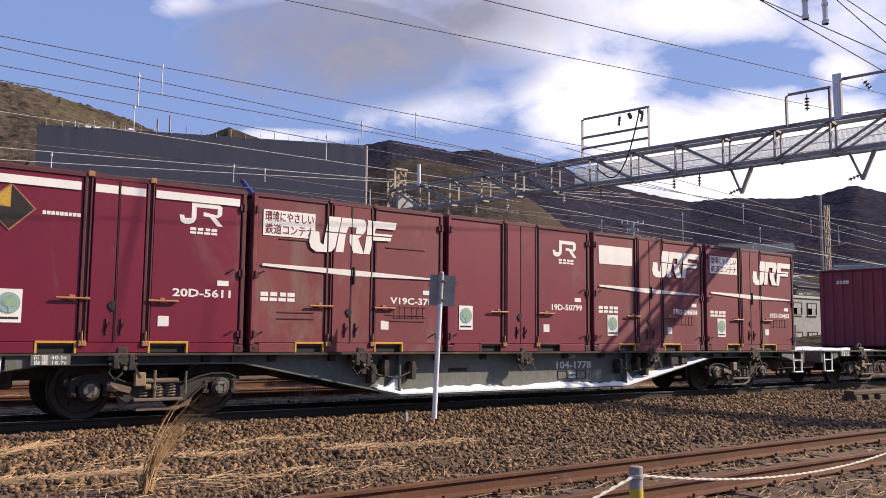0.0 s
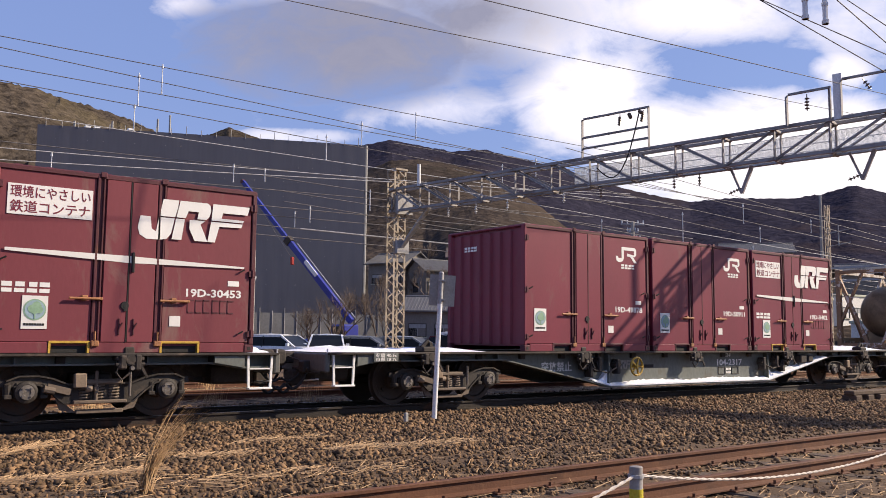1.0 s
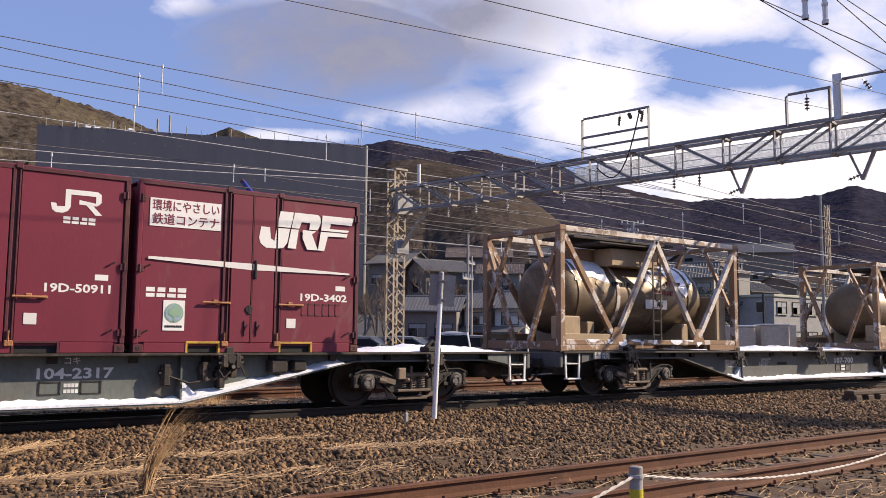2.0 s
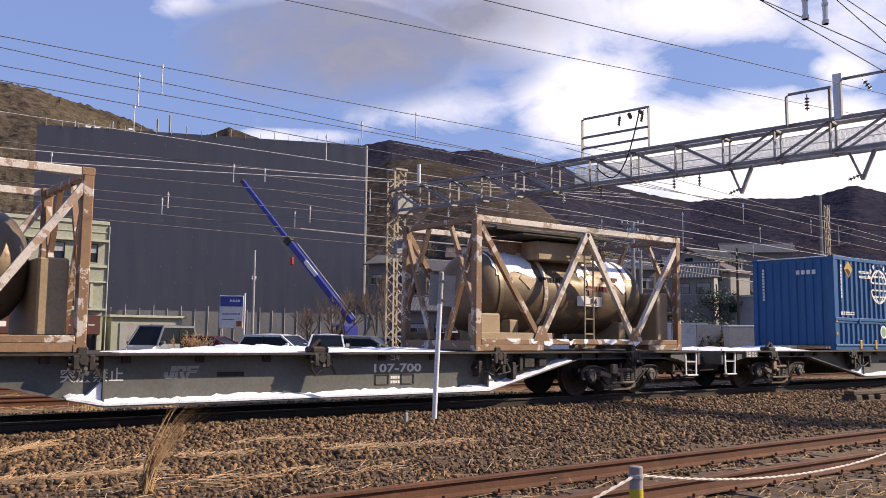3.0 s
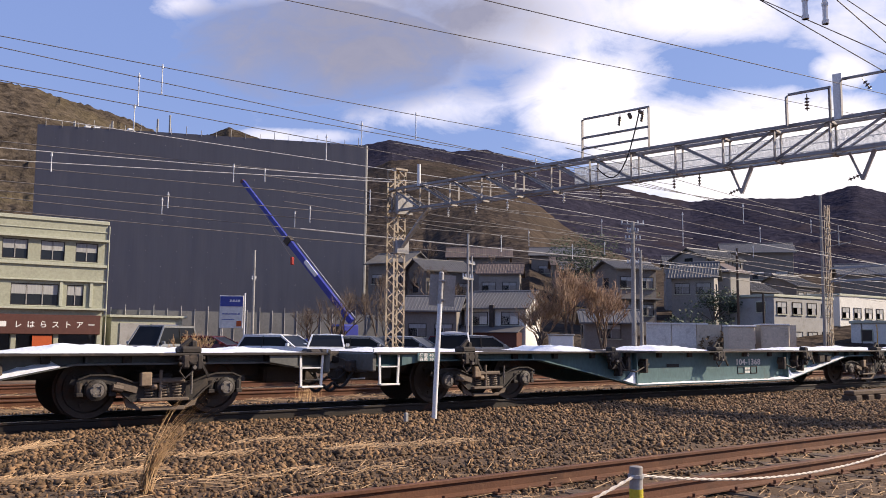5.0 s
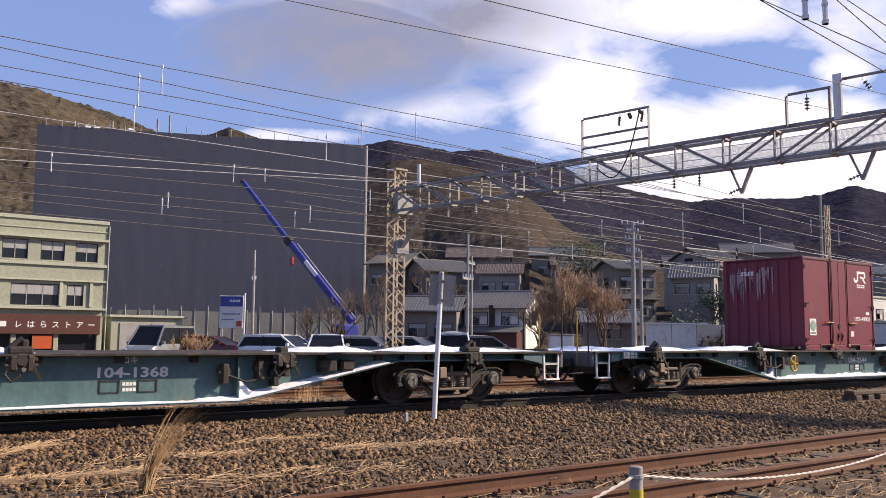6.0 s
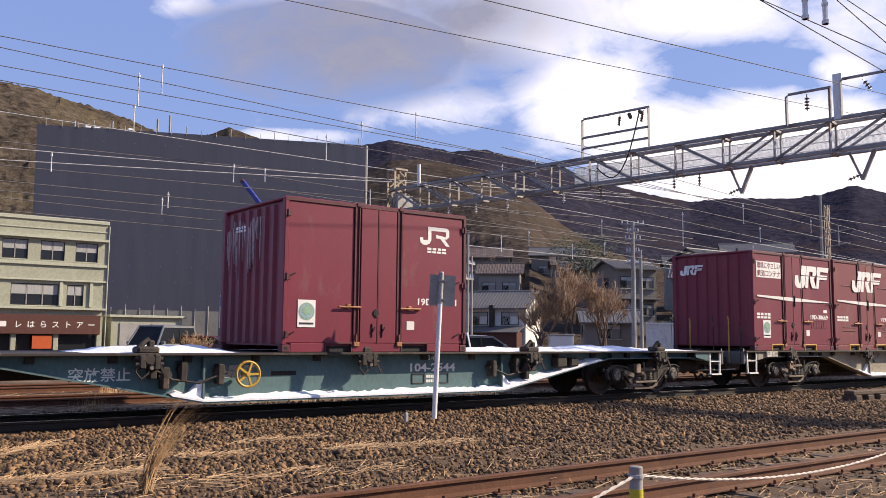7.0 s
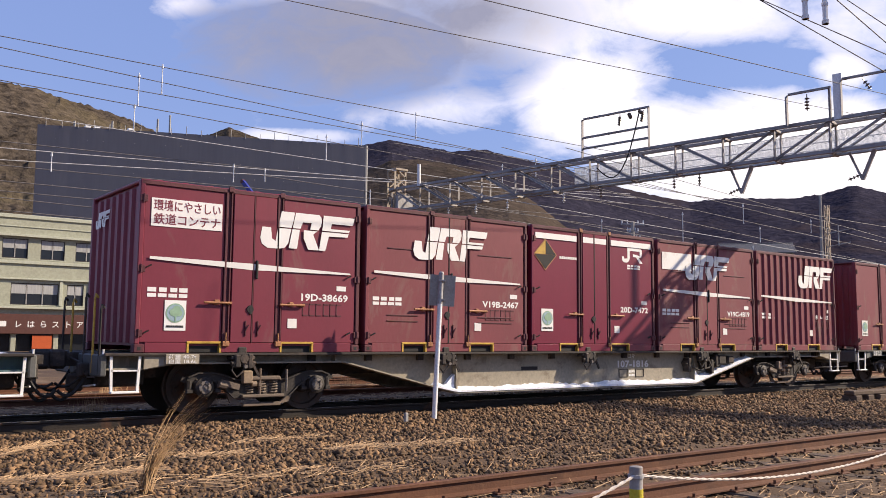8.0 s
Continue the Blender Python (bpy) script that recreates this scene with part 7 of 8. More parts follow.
def netted_building():
    """A tall block wrapped in scaffold netting."""
    top = thing("netted_building", "tall building wrapped in dark blue-grey scaffold netting", "building")
    a, b = Vector((23.2, 98.0, 0)), Vector((60.1, 82.5, 0))
    u = (b - a).normalized()
    inw = Vector((-u.y, u.x, 0))
    n, high = (b - a).length, 26.35
    cols, rows = 240, 26
    g = Geo()

    def at(i, j):
        d, z = n * i / (cols - 1), BASE + (high - BASE) * j / (rows - 1)
        bay = d % 1.83
        fold = -0.006 * math.sin(math.pi * bay / 1.83) + 0.015 * noise.noise(Vector((d * 0.7, z * 0.3, 2))) + 0.006 * abs(math.sin(z * math.pi / 1.9))
        p = a + u * d + inw * fold
        return (p.x, p.y, z)

    part("net", g.sheet(cols, rows, at), M_NET, top, "netting with soft vertical folds", smooth=True)
    ties = Geo()
    for j in range(1, 14):
        for k in range(0, 21):
            if (k * 7 + j * 3) % 5 < 3:
                q = a + u * (k * 1.83 + 0.2) - inw * 0.06
                ties.box(q.x - 0.03, q.x + 0.03, q.y - 0.02, q.y + 0.02, j * 1.9 - 0.025, j * 1.9 + 0.025)
    part("net_tie", ties, M_CONC, top, "pale ties fixing the netting", kind="stuff")
    core = Geo()
    p = [a + inw * 0.6, b + inw * 0.6, b + inw * 13, a + inw * 13]
    core.add([(q.x, q.y, z) for z in (BASE, high - 0.3) for q in p], [(0, 1, 2, 3), (4, 5, 6, 7), (0, 1, 5, 4), (1, 2, 6, 5), (2, 3, 7, 6), (3, 0, 4, 7)])
    part("core", core, M_NET, top)
    for k in range(22):
        d = n * (k + 0.5) / 22
        q = a + u * d
        part("scaffold_tip", Geo().tube((q.x, q.y, high - 0.2), (q.x, q.y, high + (0.55 if k % 3 else 0.95)), 0.04, n=6), M_GALV, top)
    q = b + u * 0.15 + inw * 0.3
    part("corner_tube", Geo().tube((q.x, q.y, BASE), (q.x, q.y, high), 0.27, n=10), M_CONC, top, "pale vertical edge strip")
    for d, h in ((3.5, 1.6), (8.0, 1.9), (13.5, 2.6), (15.0, 3.2)):
        q = a + u * d + inw * 4
        part("roof_post", Geo().tube((q.x, q.y, high - 0.5), (q.x, q.y, high + h), 0.13, n=6), M_CONC, top)
    for d in (5.2, 6.3, 10.3):
        q = a + u * d + inw * 3
        part("roof_unit", Geo().box(q.x - 0.35, q.x + 0.35, q.y - 0.3, q.y + 0.3, high - 0.5, high + 0.85, 0.05), M_PORC, top, "white rooftop unit")


shop_building()
netted_building()


def site_fence():
    top = thing("site_fence", "grey sheet fence round the building site", "fence")
    a, b = Vector((22.6, 63.2, 0)), Vector((48.0, 58.2, 0))
    n = 22
    for k in range(n):
        p, q = a.lerp(b, k / n), a.lerp(b, (k + 1) / n)
        part("panel", Geo().bar((p.x, p.y, 1.55), (q.x - 0.03, q.y, 1.55), 0.04, 3.5), M_SHEET, top)
        part("post", Geo().tube((p.x, p.y - 0.06, BASE), (p.x, p.y - 0.06, 3.75 if k % 2 else 3.5), 0.04, n=6), M_GALV, top)


site_fence()


def low_shed():
    top = thing("shed", "low cream shed with a flat roof beside the shop", "shed")
    part("wall", Geo().box(21.3, 27.2, 58.5, 62.0, BASE, 2.55, 0.03), M_CREAM, top)
    part("roof", Geo().box(21.1, 27.5, 58.2, 62.2, 2.55, 2.75, 0.02), M_CREAM_TRIM, top)
    part("shutter", Geo().box(22.0, 24.2, 58.42, 58.5, BASE, 2.1), M_CONC, top)
    part("shutter", Geo().box(24.6, 26.8, 58.42, 58.5, BASE, 2.1), M_CONC, top)


low_shed()
M_HOOK = material("red_hook_paint", (0.45, 0.04, 0.03), None, 0.5, scale=2, fine=20)
M_CRANE = material("blue_crane_paint", (0.025, 0.035, 0.28), (0.02, 0.03, 0.2), 0.45, scale=2, fine=20, dirt=(0.2, 0.2, 0.25), dirt_amount=0.1)


def crane():
    top = thing("mobile_crane", "blue telescopic crane boom raised over the site", "crane")
    tip, foot = Vector((33.1, 60.4, 15.3)), Vector((37.75, 48.4, 2.4))
    mid = foot.lerp(tip, 0.55)
    part("boom_base", Geo().bar(foot, mid, 0.36, 0.50), M_CRANE, top, "wide lower boom")
    part("boom_tip", Geo().bar(mid, tip, 0.26, 0.36), M_CRANE, top, "slim upper boom")
    part("boom_strip", Geo().bar(foot.lerp(tip, 0.30) + Vector((-0.13, -0.22, 0.05)), foot.lerp(tip, 0.40) + Vector((-0.13, -0.22, 0.05)), 0.10, 0.34), M_PORC, top, "white panel on the boom")
    off = Vector((0.30, 0, 0.36))
    part("jib", Geo().tube(foot + off, foot.lerp(tip, 0.5) + off, 0.07), M_GALV, top, "pale stowed jib")
    part("collar", Geo().bar(mid - (tip - foot).normalized() * 0.3, mid + (tip - foot).normalized() * 0.3, 0.5, 0.7), M_BOGIE, top)
    part("head", Geo().box(tip.x - 0.2, tip.x + 0.2, tip.y - 0.15, tip.y + 0.15, tip.z - 0.15, tip.z + 0.18, 0.04), M_FASCIA, top, "dark red boom head")
    part("hook_rope", Geo().tube(tip, (35.37, 54.61, 7.86), 0.02, n=5), M_WIRE, top)
    part("hook_block", Geo().box(35.22, 35.52, 54.48, 54.74, 7.36, 8.05, 0.06), M_HOOK, top, "red hook block")
    part("cab", Geo().box(36.4, 37.9, 47.4, 49.4, 0.9, 2.15, 0.12), M_CRANE, top)
    part("cab_window", Geo().box(36.35, 36.5, 47.6, 49.0, 1.35, 2.0, 0.02), M_GLASS, top)
    part("chassis", Geo().box(33.0, 40.5, 47.0, 49.6, 0.35, 0.95, 0.06), M_CRANE, top)
    for x in (34.0, 35.4, 38.2, 39.6):
        part("wheel", Geo().lathe([(-0.15, 0.45), (-0.15, 0.52), (0.15, 0.52), (0.15, 0.45)], (x, 47.1, 0.35), "y", 18), M_BLACK, top)


crane()


def house(x, y, z, w, d, h, turn, wall, roof, label, rise=1.5, windows=2, storeys=1, hip=False, first=0.9, lean_to=False):
    """A house with an overhanging roof; x, y its middle."""
    top = thing("house", label, "house", pose(x, y, z, 0, 0, turn), group="houses behind the yard")
    part("wall", Geo().box(-w / 2, w / 2, -d / 2, d / 2, -z - 0.3 if z < 4.7 else -5.0, h, 0.02), wall, top)
    o = 0.45
    if hip:
        g = Geo().add([(-w / 2 - o, -d / 2 - o, h), (w / 2 + o, -d / 2 - o, h), (w / 2 + o, d / 2 + o, h), (-w / 2 - o, d / 2 + o, h), (-w / 4, 0, h + rise), (w / 4, 0, h + rise)],
                      [(0, 1, 5, 4), (2, 3, 4, 5), (1, 2, 5), (3, 0, 4), (3, 2, 1, 0)])
    else:
        g = Geo()
        for s in (-1, 1):
            a, b = (s * (d / 2 + o), h - 0.15), (0, h + rise)
            g.prism([a, b, (b[0], b[1] + 0.12), (a[0], a[1] + 0.12)], -w / 2 - o, w / 2 + o, "x")
        part("gable", Geo().prism([(-d / 2, h), (d / 2, h), (0, h + rise - 0.02)], -w / 2, w / 2, "x"), wall, top)
    r = part("roof", g, roof, top, "tiled roof")
    part("ridge", Geo().tube((-w / 2 - o if not hip else -w / 4, 0, h + rise + 0.08), (w / 2 + o if not hip else w / 4, 0, h + rise + 0.08), 0.13, n=8), roof, r)
    if not hip:
        for k in range(int((w + 2 * o) / 0.30)):
            xx = -w / 2 - o + 0.15 + k * 0.30
            part("tile", Geo().tube((xx, -d / 2 - o, h - 0.02), (xx, -0.05, h + rise + 0.10), 0.032, n=5), roof, r)
    for s in range(storeys):
        zz = first + s * 2.7
        for k in range(windows):
            a = -w / 2 + (k + 0.5) * w / windows
            ww = min(0.8, w / windows * 0.35)
            window_unit(top, a - ww, a + ww, -d / 2 - 0.02, zz, zz + 1.15, 2, 0.3)
        for a in (-w / 2, w / 2):
            part("side_window", Geo().box(a - 0.04, a + 0.04, -0.6, 0.6, zz, zz + 1.1, 0.01), M_GLASS, top)
    if lean_to:
        part("lean_to", Geo().box(-w / 2 - 0.3, w / 2 - 0.3, -d / 2 - 1.6, -d / 2 - 0.05, -0.3, 1.35, 0.02), M_FASCIA, top, "dark boarded lean-to")
        part("lean_to_roof", Geo().prism([(-d / 2 - 1.9, 1.30), (-d / 2 - 0.02, 1.85), (-d / 2 - 0.02, 1.93), (-d / 2 - 1.9, 1.38)], -w / 2 - 0.5, w / 2 - 0.1, "x"), roof, top)
        part("flue", Geo().box(-0.35, 0.05, -d / 2 - 0.5, -d / 2 - 0.1, 1.6, h + 0.25, 0.03), M_BOGIE, top, "dark flue")
    if storeys > 1:
        part("canopy", Geo().box(-w / 2 - 0.2, w / 2 + 0.2, -d / 2 - 0.8, -d / 2, 2.45, 2.6, 0.02), roof, top)
    return top


GH = 0.3
house(52.1, 45.7, GH, 5.7, 4.6, 3.5, -60, M_WALLW, M_TILE, "off-white house with a grey tiled roof and dark lean-to", 1.45, 2, 1, False, 2.0, True)
house(60.0, 74.0, 6.6, 5.6, 5.0, 3.4, -72, M_TIMBER, M_TILE, "dark timber house on the slope", 1.3, 2)
house(61.5, 68.0, 5.4, 6.0, 5.0, 3.4, -8, M_TIMBER, M_TILE, "dark timber house with a grey roof on the slope", 1.3, 3)
house(74.0, 75.5, 8.0, 8.0, 5.5, 3.6, -40, M_TIMBER, M_TILE_BR, "grey house among bare trees on the slope", 1.4, 2)
house(46.6, 48.6, GH, 4.6, 4.2, 3.2, -48, M_TIMBER, M_TILE, "low dark timber annexe with a tiled roof", 1.2, 2)
house(68.5, 45.5, 2.6, 4.4, 4.6, 5.6, -20, M_TIMBER, M_TILE, "tall grey house with blank siding", 0.8, 2, 2)
house(76.0, 42.5, 4.9, 4.2, 4.4, 2.6, -60, M_WALLG, M_TILE, "gabled pale house with a bay window", 1.6, 2)
house(90.0, 51.0, 6.2, 7.0, 5.0, 4.6, -2, M_WALLG, M_TILE, "two-storey pale house under a shallow roof", 1.2, 3, 2)
house(54.2, 35.0, GH, 4.2, 4.0, 2.2, -42, M_TIMBER, M_TILE, "low outbuilding with a tiled roof", 0.9, 1)
house(108, 56, 8.5, 9.0, 6.0, 4.6, -50, M_TIMBER, M_TILE, "grey house high on the slope", 1.4, 3, 1)
house(82.4, 44.0, 4.0, 4.0, 5.0, 4.4, 4, M_WALLG, M_TILE_BR, "brown-roofed pale house on the slope", 1.3, 2, 1, True)
house(104, 49, 5.2, 6.0, 6.0, 2.8, 2, M_TIMBER, M_TILE, "low grey house with a wide grey roof", 1.4, 3, 1)
house(93, 80, 9.8, 7.5, 5.5, 3.6, -45, M_TIMBER, M_TILE, "small dark house high on the slope", 1.3, 2, 1)
house(91, 46.5, 4.2, 5.5, 5.0, 2.6, 0, M_TIMBER, M_TILE, "grey house beside the white block", 1.2, 2, 1)
house(118, 44, 5.0, 10.0, 7.0, 5.0, -55, M_TIMBER, M_TILE, "long grey house beyond the yard", 1.5, 4, 1)


for k, (x, y, z, w, turn) in enumerate(((66.0, 62.0, 5.4, 4.6, -45), (80.0, 62.0, 6.6, 5.5, -45), (86.0, 70.0, 8.0, 5.5, -40), (98.0, 60.0, 8.2, 6.0, -48))):
    house(x, y, z, w, 4.6, 3.0, turn, M_TIMBER if k % 3 else M_WALLG, M_TILE if k % 2 else M_TILE_BR, "small old house with a tiled roof on the slope", 1.2, 2)


def flat_block(x, y, w, d, h, turn, wall, label, rows=1, cols=4):
    top = thing("low_building", label, "building", pose(x, y, BASE, 0, 0, turn))
    part("wall", Geo().box(-w / 2, w / 2, -d / 2, d / 2, -0.1, h, 0.03), wall, top)
    part("parapet", Geo().box(-w / 2 - 0.12, w / 2 + 0.12, -d / 2 - 0.12, d / 2 + 0.12, h, h + 0.25, 0.03), M_CREAM_TRIM, top)
    for r in range(rows):
        for c in range(cols):
            a = -w / 2 + (c + 0.5) * w / cols
            window_unit(top, a - w / cols * 0.32, a + w / cols * 0.32, -d / 2 - 0.02, 1.0 + 2.8 * r, 2.2 + 2.8 * r, 2, 0.4)
        for b in (-d * 0.28, d * 0.22):
            side = part("side_window", Geo().box(-w / 2 - 0.05, -w / 2 + 0.02, b - 0.55, b + 0.55, 1.3 + 2.6 * r, 2.4 + 2.6 * r, 0.02), M_CREAM_TRIM, top)
            part("pane", Geo().box(-w / 2 - 0.06, -w / 2 - 0.03, b - 0.46, b + 0.46, 1.38 + 2.6 * r, 2.32 + 2.6 * r), M_GLASS, side)


flat_block(98.5, 38.0, 15.0, 6.0, 6.2, 0, M_WALLW, "white two-storey flat-roofed building", 2, 6)
flat_block(78.8, 35.0, 10.5, 6.0, 5.4, 0, M_CONC, "grey flat-roofed concrete building", 2, 4)
flat_block(80.0, 24.0, 7.0, 5.0, 2.9, 5, M_WALLW, "low pale flat-roofed building", 1, 4)


def yard_wall():
    top = thing("yard_wall", "low grey concrete yard wall with dry creepers", "wall")
    for k in range(6):
        a = Vector((41.3, 20.4, 0)).lerp(Vector((48.5, 15.0, 0)), k / 6)
        b = Vector((41.3, 20.4, 0)).lerp(Vector((48.5, 15.0, 0)), (k + 0.97) / 6)
        part("panel", Geo().bar((a.x, a.y, 0.95), (b.x, b.y, 0.95), 0.18, 2.3), (M_WALLW, M_WALLW, M_TANWALL, M_CONC, M_TANWALL, M_TANWALL)[k], top)
    part("coping", Geo().bar((41.3, 20.4, 2.13), (44.2, 18.2, 2.13), 0.3, 0.1), M_PORC, top, "white coping with snow")


yard_wall()
for x, y, w, h in ((43.7, 15.7, 0.75, 2.1), (45.3, 14.6, 0.8, 2.2)):
    top = thing("equipment_cabinet", "grey trackside equipment cabinet", "cabinet", pose(x, y, BASE, 0, 0, -40))
    part("box", Geo().box(-w, w, -0.5, 0.5, 0, h, 0.03), M_TANWALL, top)
    part("lid", Geo().box(-w - 0.06, w + 0.06, -0.56, 0.56, h, h + 0.09, 0.02), M_PORC, top)
    part("door", Geo().box(-w + 0.08, w - 0.08, -0.52, -0.5, 0.15, h - 0.15, 0.005), M_TANWALL, top, "cream door")
top = thing("relay_box", "small white relay box beside the tracks", "cabinet", pose(30.6, 16.9, BASE, 0, 0, -35))
part("box", Geo().box(-0.55, 0.55, -0.4, 0.4, 0, 1.5, 0.03), M_PORC, top)
part("lid", Geo().box(-0.6, 0.6, -0.45, 0.45, 1.5, 1.58, 0.02), M_CONC, top)


def notice_board():
    top = thing("notice_board", "blue and white notice board on two posts", "sign", pose(19.85, 31.7, BASE, 0, 0, -36))
    part("board", Geo().box(-0.65, 0.65, -0.03, 0.03, 1.75, 3.55, 0.01), M_WALLW, top)
    part("blue_field", Geo().box(-0.62, 0.62, -0.045, -0.03, 2.95, 3.5), M_SIGNBLUE, top, "blue upper field")
    ink = Geo()
    bars_writing(ink, -0.1, 3.2, 0.6, 0.12, -0.045, 4)
    bars_writing(ink, -0.5, 2.75, 1.0, 0.08, -0.03, 7)
    part("writing", ink, M_WHITE, top, kind="stuff")
    dark = Geo()
    bars_writing(dark, -0.5, 2.5, 1.0, 0.07, -0.03, 6)
    bars_writing(dark, -0.5, 2.2, 0.7, 0.05, -0.03, 6)
    part("small_writing", dark, M_SIGNBLUE, top)
    part("stamp", Geo().box(0.3, 0.58, -0.036, -0.03, 1.85, 2.15), M_ORANGE_BAN, top)
    for x in (-0.5, 0.72):
        part("post", Geo().tube((x, 0.06, -0.1), (x, 0.06, 3.7 if x > 0 else 1.9), 0.045, n=8), M_PORC if x > 0 else M_GALV, top)


notice_board()

# ---------------------------------------------------------------- parked cars
M_CARW = material("white_car_paint", (0.72, 0.73, 0.74), None, 0.25, scale=1, fine=10, bump=0.0, dark=0.08, spec=0.6)
M_CARG = material("grey_car_paint", (0.20, 0.21, 0.22), None, 0.25, scale=1, fine=10, bump=0.0, dark=0.1, spec=0.6)
M_CARR = material("dark_red_car_paint", (0.10, 0.012, 0.014), None, 0.25, scale=1, fine=10, bump=0.0, dark=0.1, spec=0.6)
M_LAMP_RED = material("red_lamp_lens", (0.5, 0.02, 0.02), None, 0.2, scale=1, fine=10, bump=0.0)
M_CARGLASS = material("tinted_car_glass", (0.012, 0.013, 0.014), None, 0.3, scale=1, fine=4, bump=0.0, spec=0.15)
M_LAMP = material("clear_lamp_lens", (0.7, 0.7, 0.7), None, 0.15, scale=1, fine=10, bump=0.0)


def car(x, y, turn, paint, label, high=1.5, n=4.2, van=False):
    top = thing("car", label, "car", pose(x, y, BASE, 0, 0, turn), group="parked cars")
    w, h = 0.84, n / 2
    shell = Geo()
    line = [(-h, 0.48, 0.70, 0.86), (-h + 0.12, 0.30, 0.86, 0.93), (-h + 0.55, 0.24, 0.92, 1.0), (-0.2, 0.22, 0.93, 1.0), (h - 1.25, 0.22, 0.92, 1.0), (h - 0.55, 0.24, 0.86 if not van else 0.92, 0.97), (h - 0.12, 0.28, 0.72, 0.9), (h, 0.42, 0.60, 0.8)]
    ring = []
    for xx, lo_, hi_, k in line:
        ww = w * k
        ring += [(xx, -ww * 0.94, lo_), (xx, -ww, lo_ + 0.12), (xx, -ww, hi_ - 0.16), (xx, -ww * 0.93, hi_), (xx, ww * 0.93, hi_), (xx, ww, hi_ - 0.16), (xx, ww, lo_ + 0.12), (xx, ww * 0.94, lo_)]
    faces = [(i * 8 + j, i * 8 + (j + 1) % 8, i * 8 + 8 + (j + 1) % 8, i * 8 + 8 + j) for i in range(len(line) - 1) for j in range(8)]
    shell.add(ring, faces + [tuple(range(8)), tuple(range(len(ring) - 8, len(ring)))[::-1]])
    part("body", shell, paint, top, smooth=True)
    rear, front = -h + 0.12, (h - 0.45 if van else h - 1.1)
    rake = 0.75 if van else 0.85
    cab = Geo()
    lo = [(rear, -w + 0.06), (front, -w + 0.06), (front, w - 0.06), (rear, w - 0.06)]
    hi = [(rear + 0.30, -w + 0.20), (front - rake, -w + 0.20), (front - rake, w - 0.20), (rear + 0.30, w - 0.20)]
    cab.add([(a, b, 0.88) for a, b in lo] + [(a, b, high - 0.05) for a, b in hi], [(0, 1, 5, 4), (1, 2, 6, 5), (2, 3, 7, 6), (3, 0, 4, 7), (4, 5, 6, 7)])
    part("glasshouse", cab, M_CARGLASS, top, "dark car windows")
    for k in range(4):
        a, b = hi[k], hi[(k + 1) % 4]
        part("roof_rail", Geo().bar((a[0], a[1], high - 0.10), (b[0], b[1], high - 0.10), 0.09, 0.10), paint, top)
    crown = Geo()
    rows_ = [(rear + 0.22, high - 0.13), (rear + 0.42, high - 0.03), ((rear + front) / 2 - 0.3, high), (front - rake - 0.1, high - 0.03), (front - rake + 0.08, high - 0.10)]
    crown.sheet(5, 5, lambda i, j: (rows_[i][0], (j / 2 - 1) * (w - 0.15), rows_[i][1] - 0.07 * abs(j / 2 - 1) ** 2))
    crown.sheet(5, 5, lambda i, j: (rows_[i][0], (j / 2 - 1) * (w - 0.17), rows_[i][1] - 0.05 - 0.07 * abs(j / 2 - 1) ** 2))
    part("roof", crown, paint, top, smooth=True)
    for a, b in zip(lo, hi):
        part("pillar", Geo().bar((a[0], a[1], 0.88), (b[0], b[1], high - 0.06), 0.07, 0.07), paint, top)
    m = (rear + front) / 2 - 0.2
    for s in (-1, 1):
        part("pillar", Geo().bar((m, s * (w - 0.06), 0.88), (m, s * (w - 0.2), high - 0.06), 0.05, 0.06), M_BLACK, top)
        part("tail_lamp", Geo().box(-h - 0.01, -h + 0.12, s * (w - 0.12) - 0.1, s * (w - 0.12) + 0.1, 0.62, 0.85, 0.02), M_LAMP_RED, top)
        part("head_lamp", Geo().box(h - 0.2, h - 0.03, s * (w - 0.15) - 0.13, s * (w - 0.15) + 0.13, 0.55, 0.70, 0.02), M_LAMP, top)
        part("mirror", Geo().box(front - 0.35, front - 0.22, s * (w + 0.08) - 0.08, s * (w + 0.08) + 0.08, 0.92, 1.05, 0.02), paint, top)
        for xx in (-h + 0.75, h - 0.8):
            wheel = part("wheel", Geo().lathe([(-0.09, 0.2), (-0.1, 0.3), (0.1, 0.3), (0.09, 0.2)], (xx, s * (w - 0.08), 0.3), "y", 18), M_BLACK, top)
            part("rim", Geo().lathe([(-0.1, 0.0), (-0.11, 0.19), (0.11, 0.19), (0.1, 0.0)], (xx, s * (w - 0.08), 0.3), "y", 14), M_GALV, wheel)


car(17.6, 20.7, -62, M_CARW, "white hatchback parked beyond the tracks", 1.46)
car(19.3, 20.1, -122, M_CARW, "white compact car parked beyond the tracks", 1.48, 3.8)
car(21.2, 19.5, -52, M_CARG, "grey car parked beyond the tracks", 1.42)
car(14.9, 28.4, -140, M_CARG, "grey minivan parked by the shop", 1.85, 4.4, True)
car(17.2, 27.5, -50, M_CARR, "dark red car parked by the shop", 1.35)
car(25.2, 18.6, 52, M_CARW, "white minivan parked behind the tracks", 1.64, 4.3, True)
car(27.6, 18.6, -28, M_CARG, "grey hatchback parked behind the tracks", 1.5, 3.6)
car(23.3, 19.1, -58, M_CARG, "dark car parked beside the mast", 1.42)
car(46.0, 46.0, 20, M_CARR, "dark red car beside the house", 1.5)

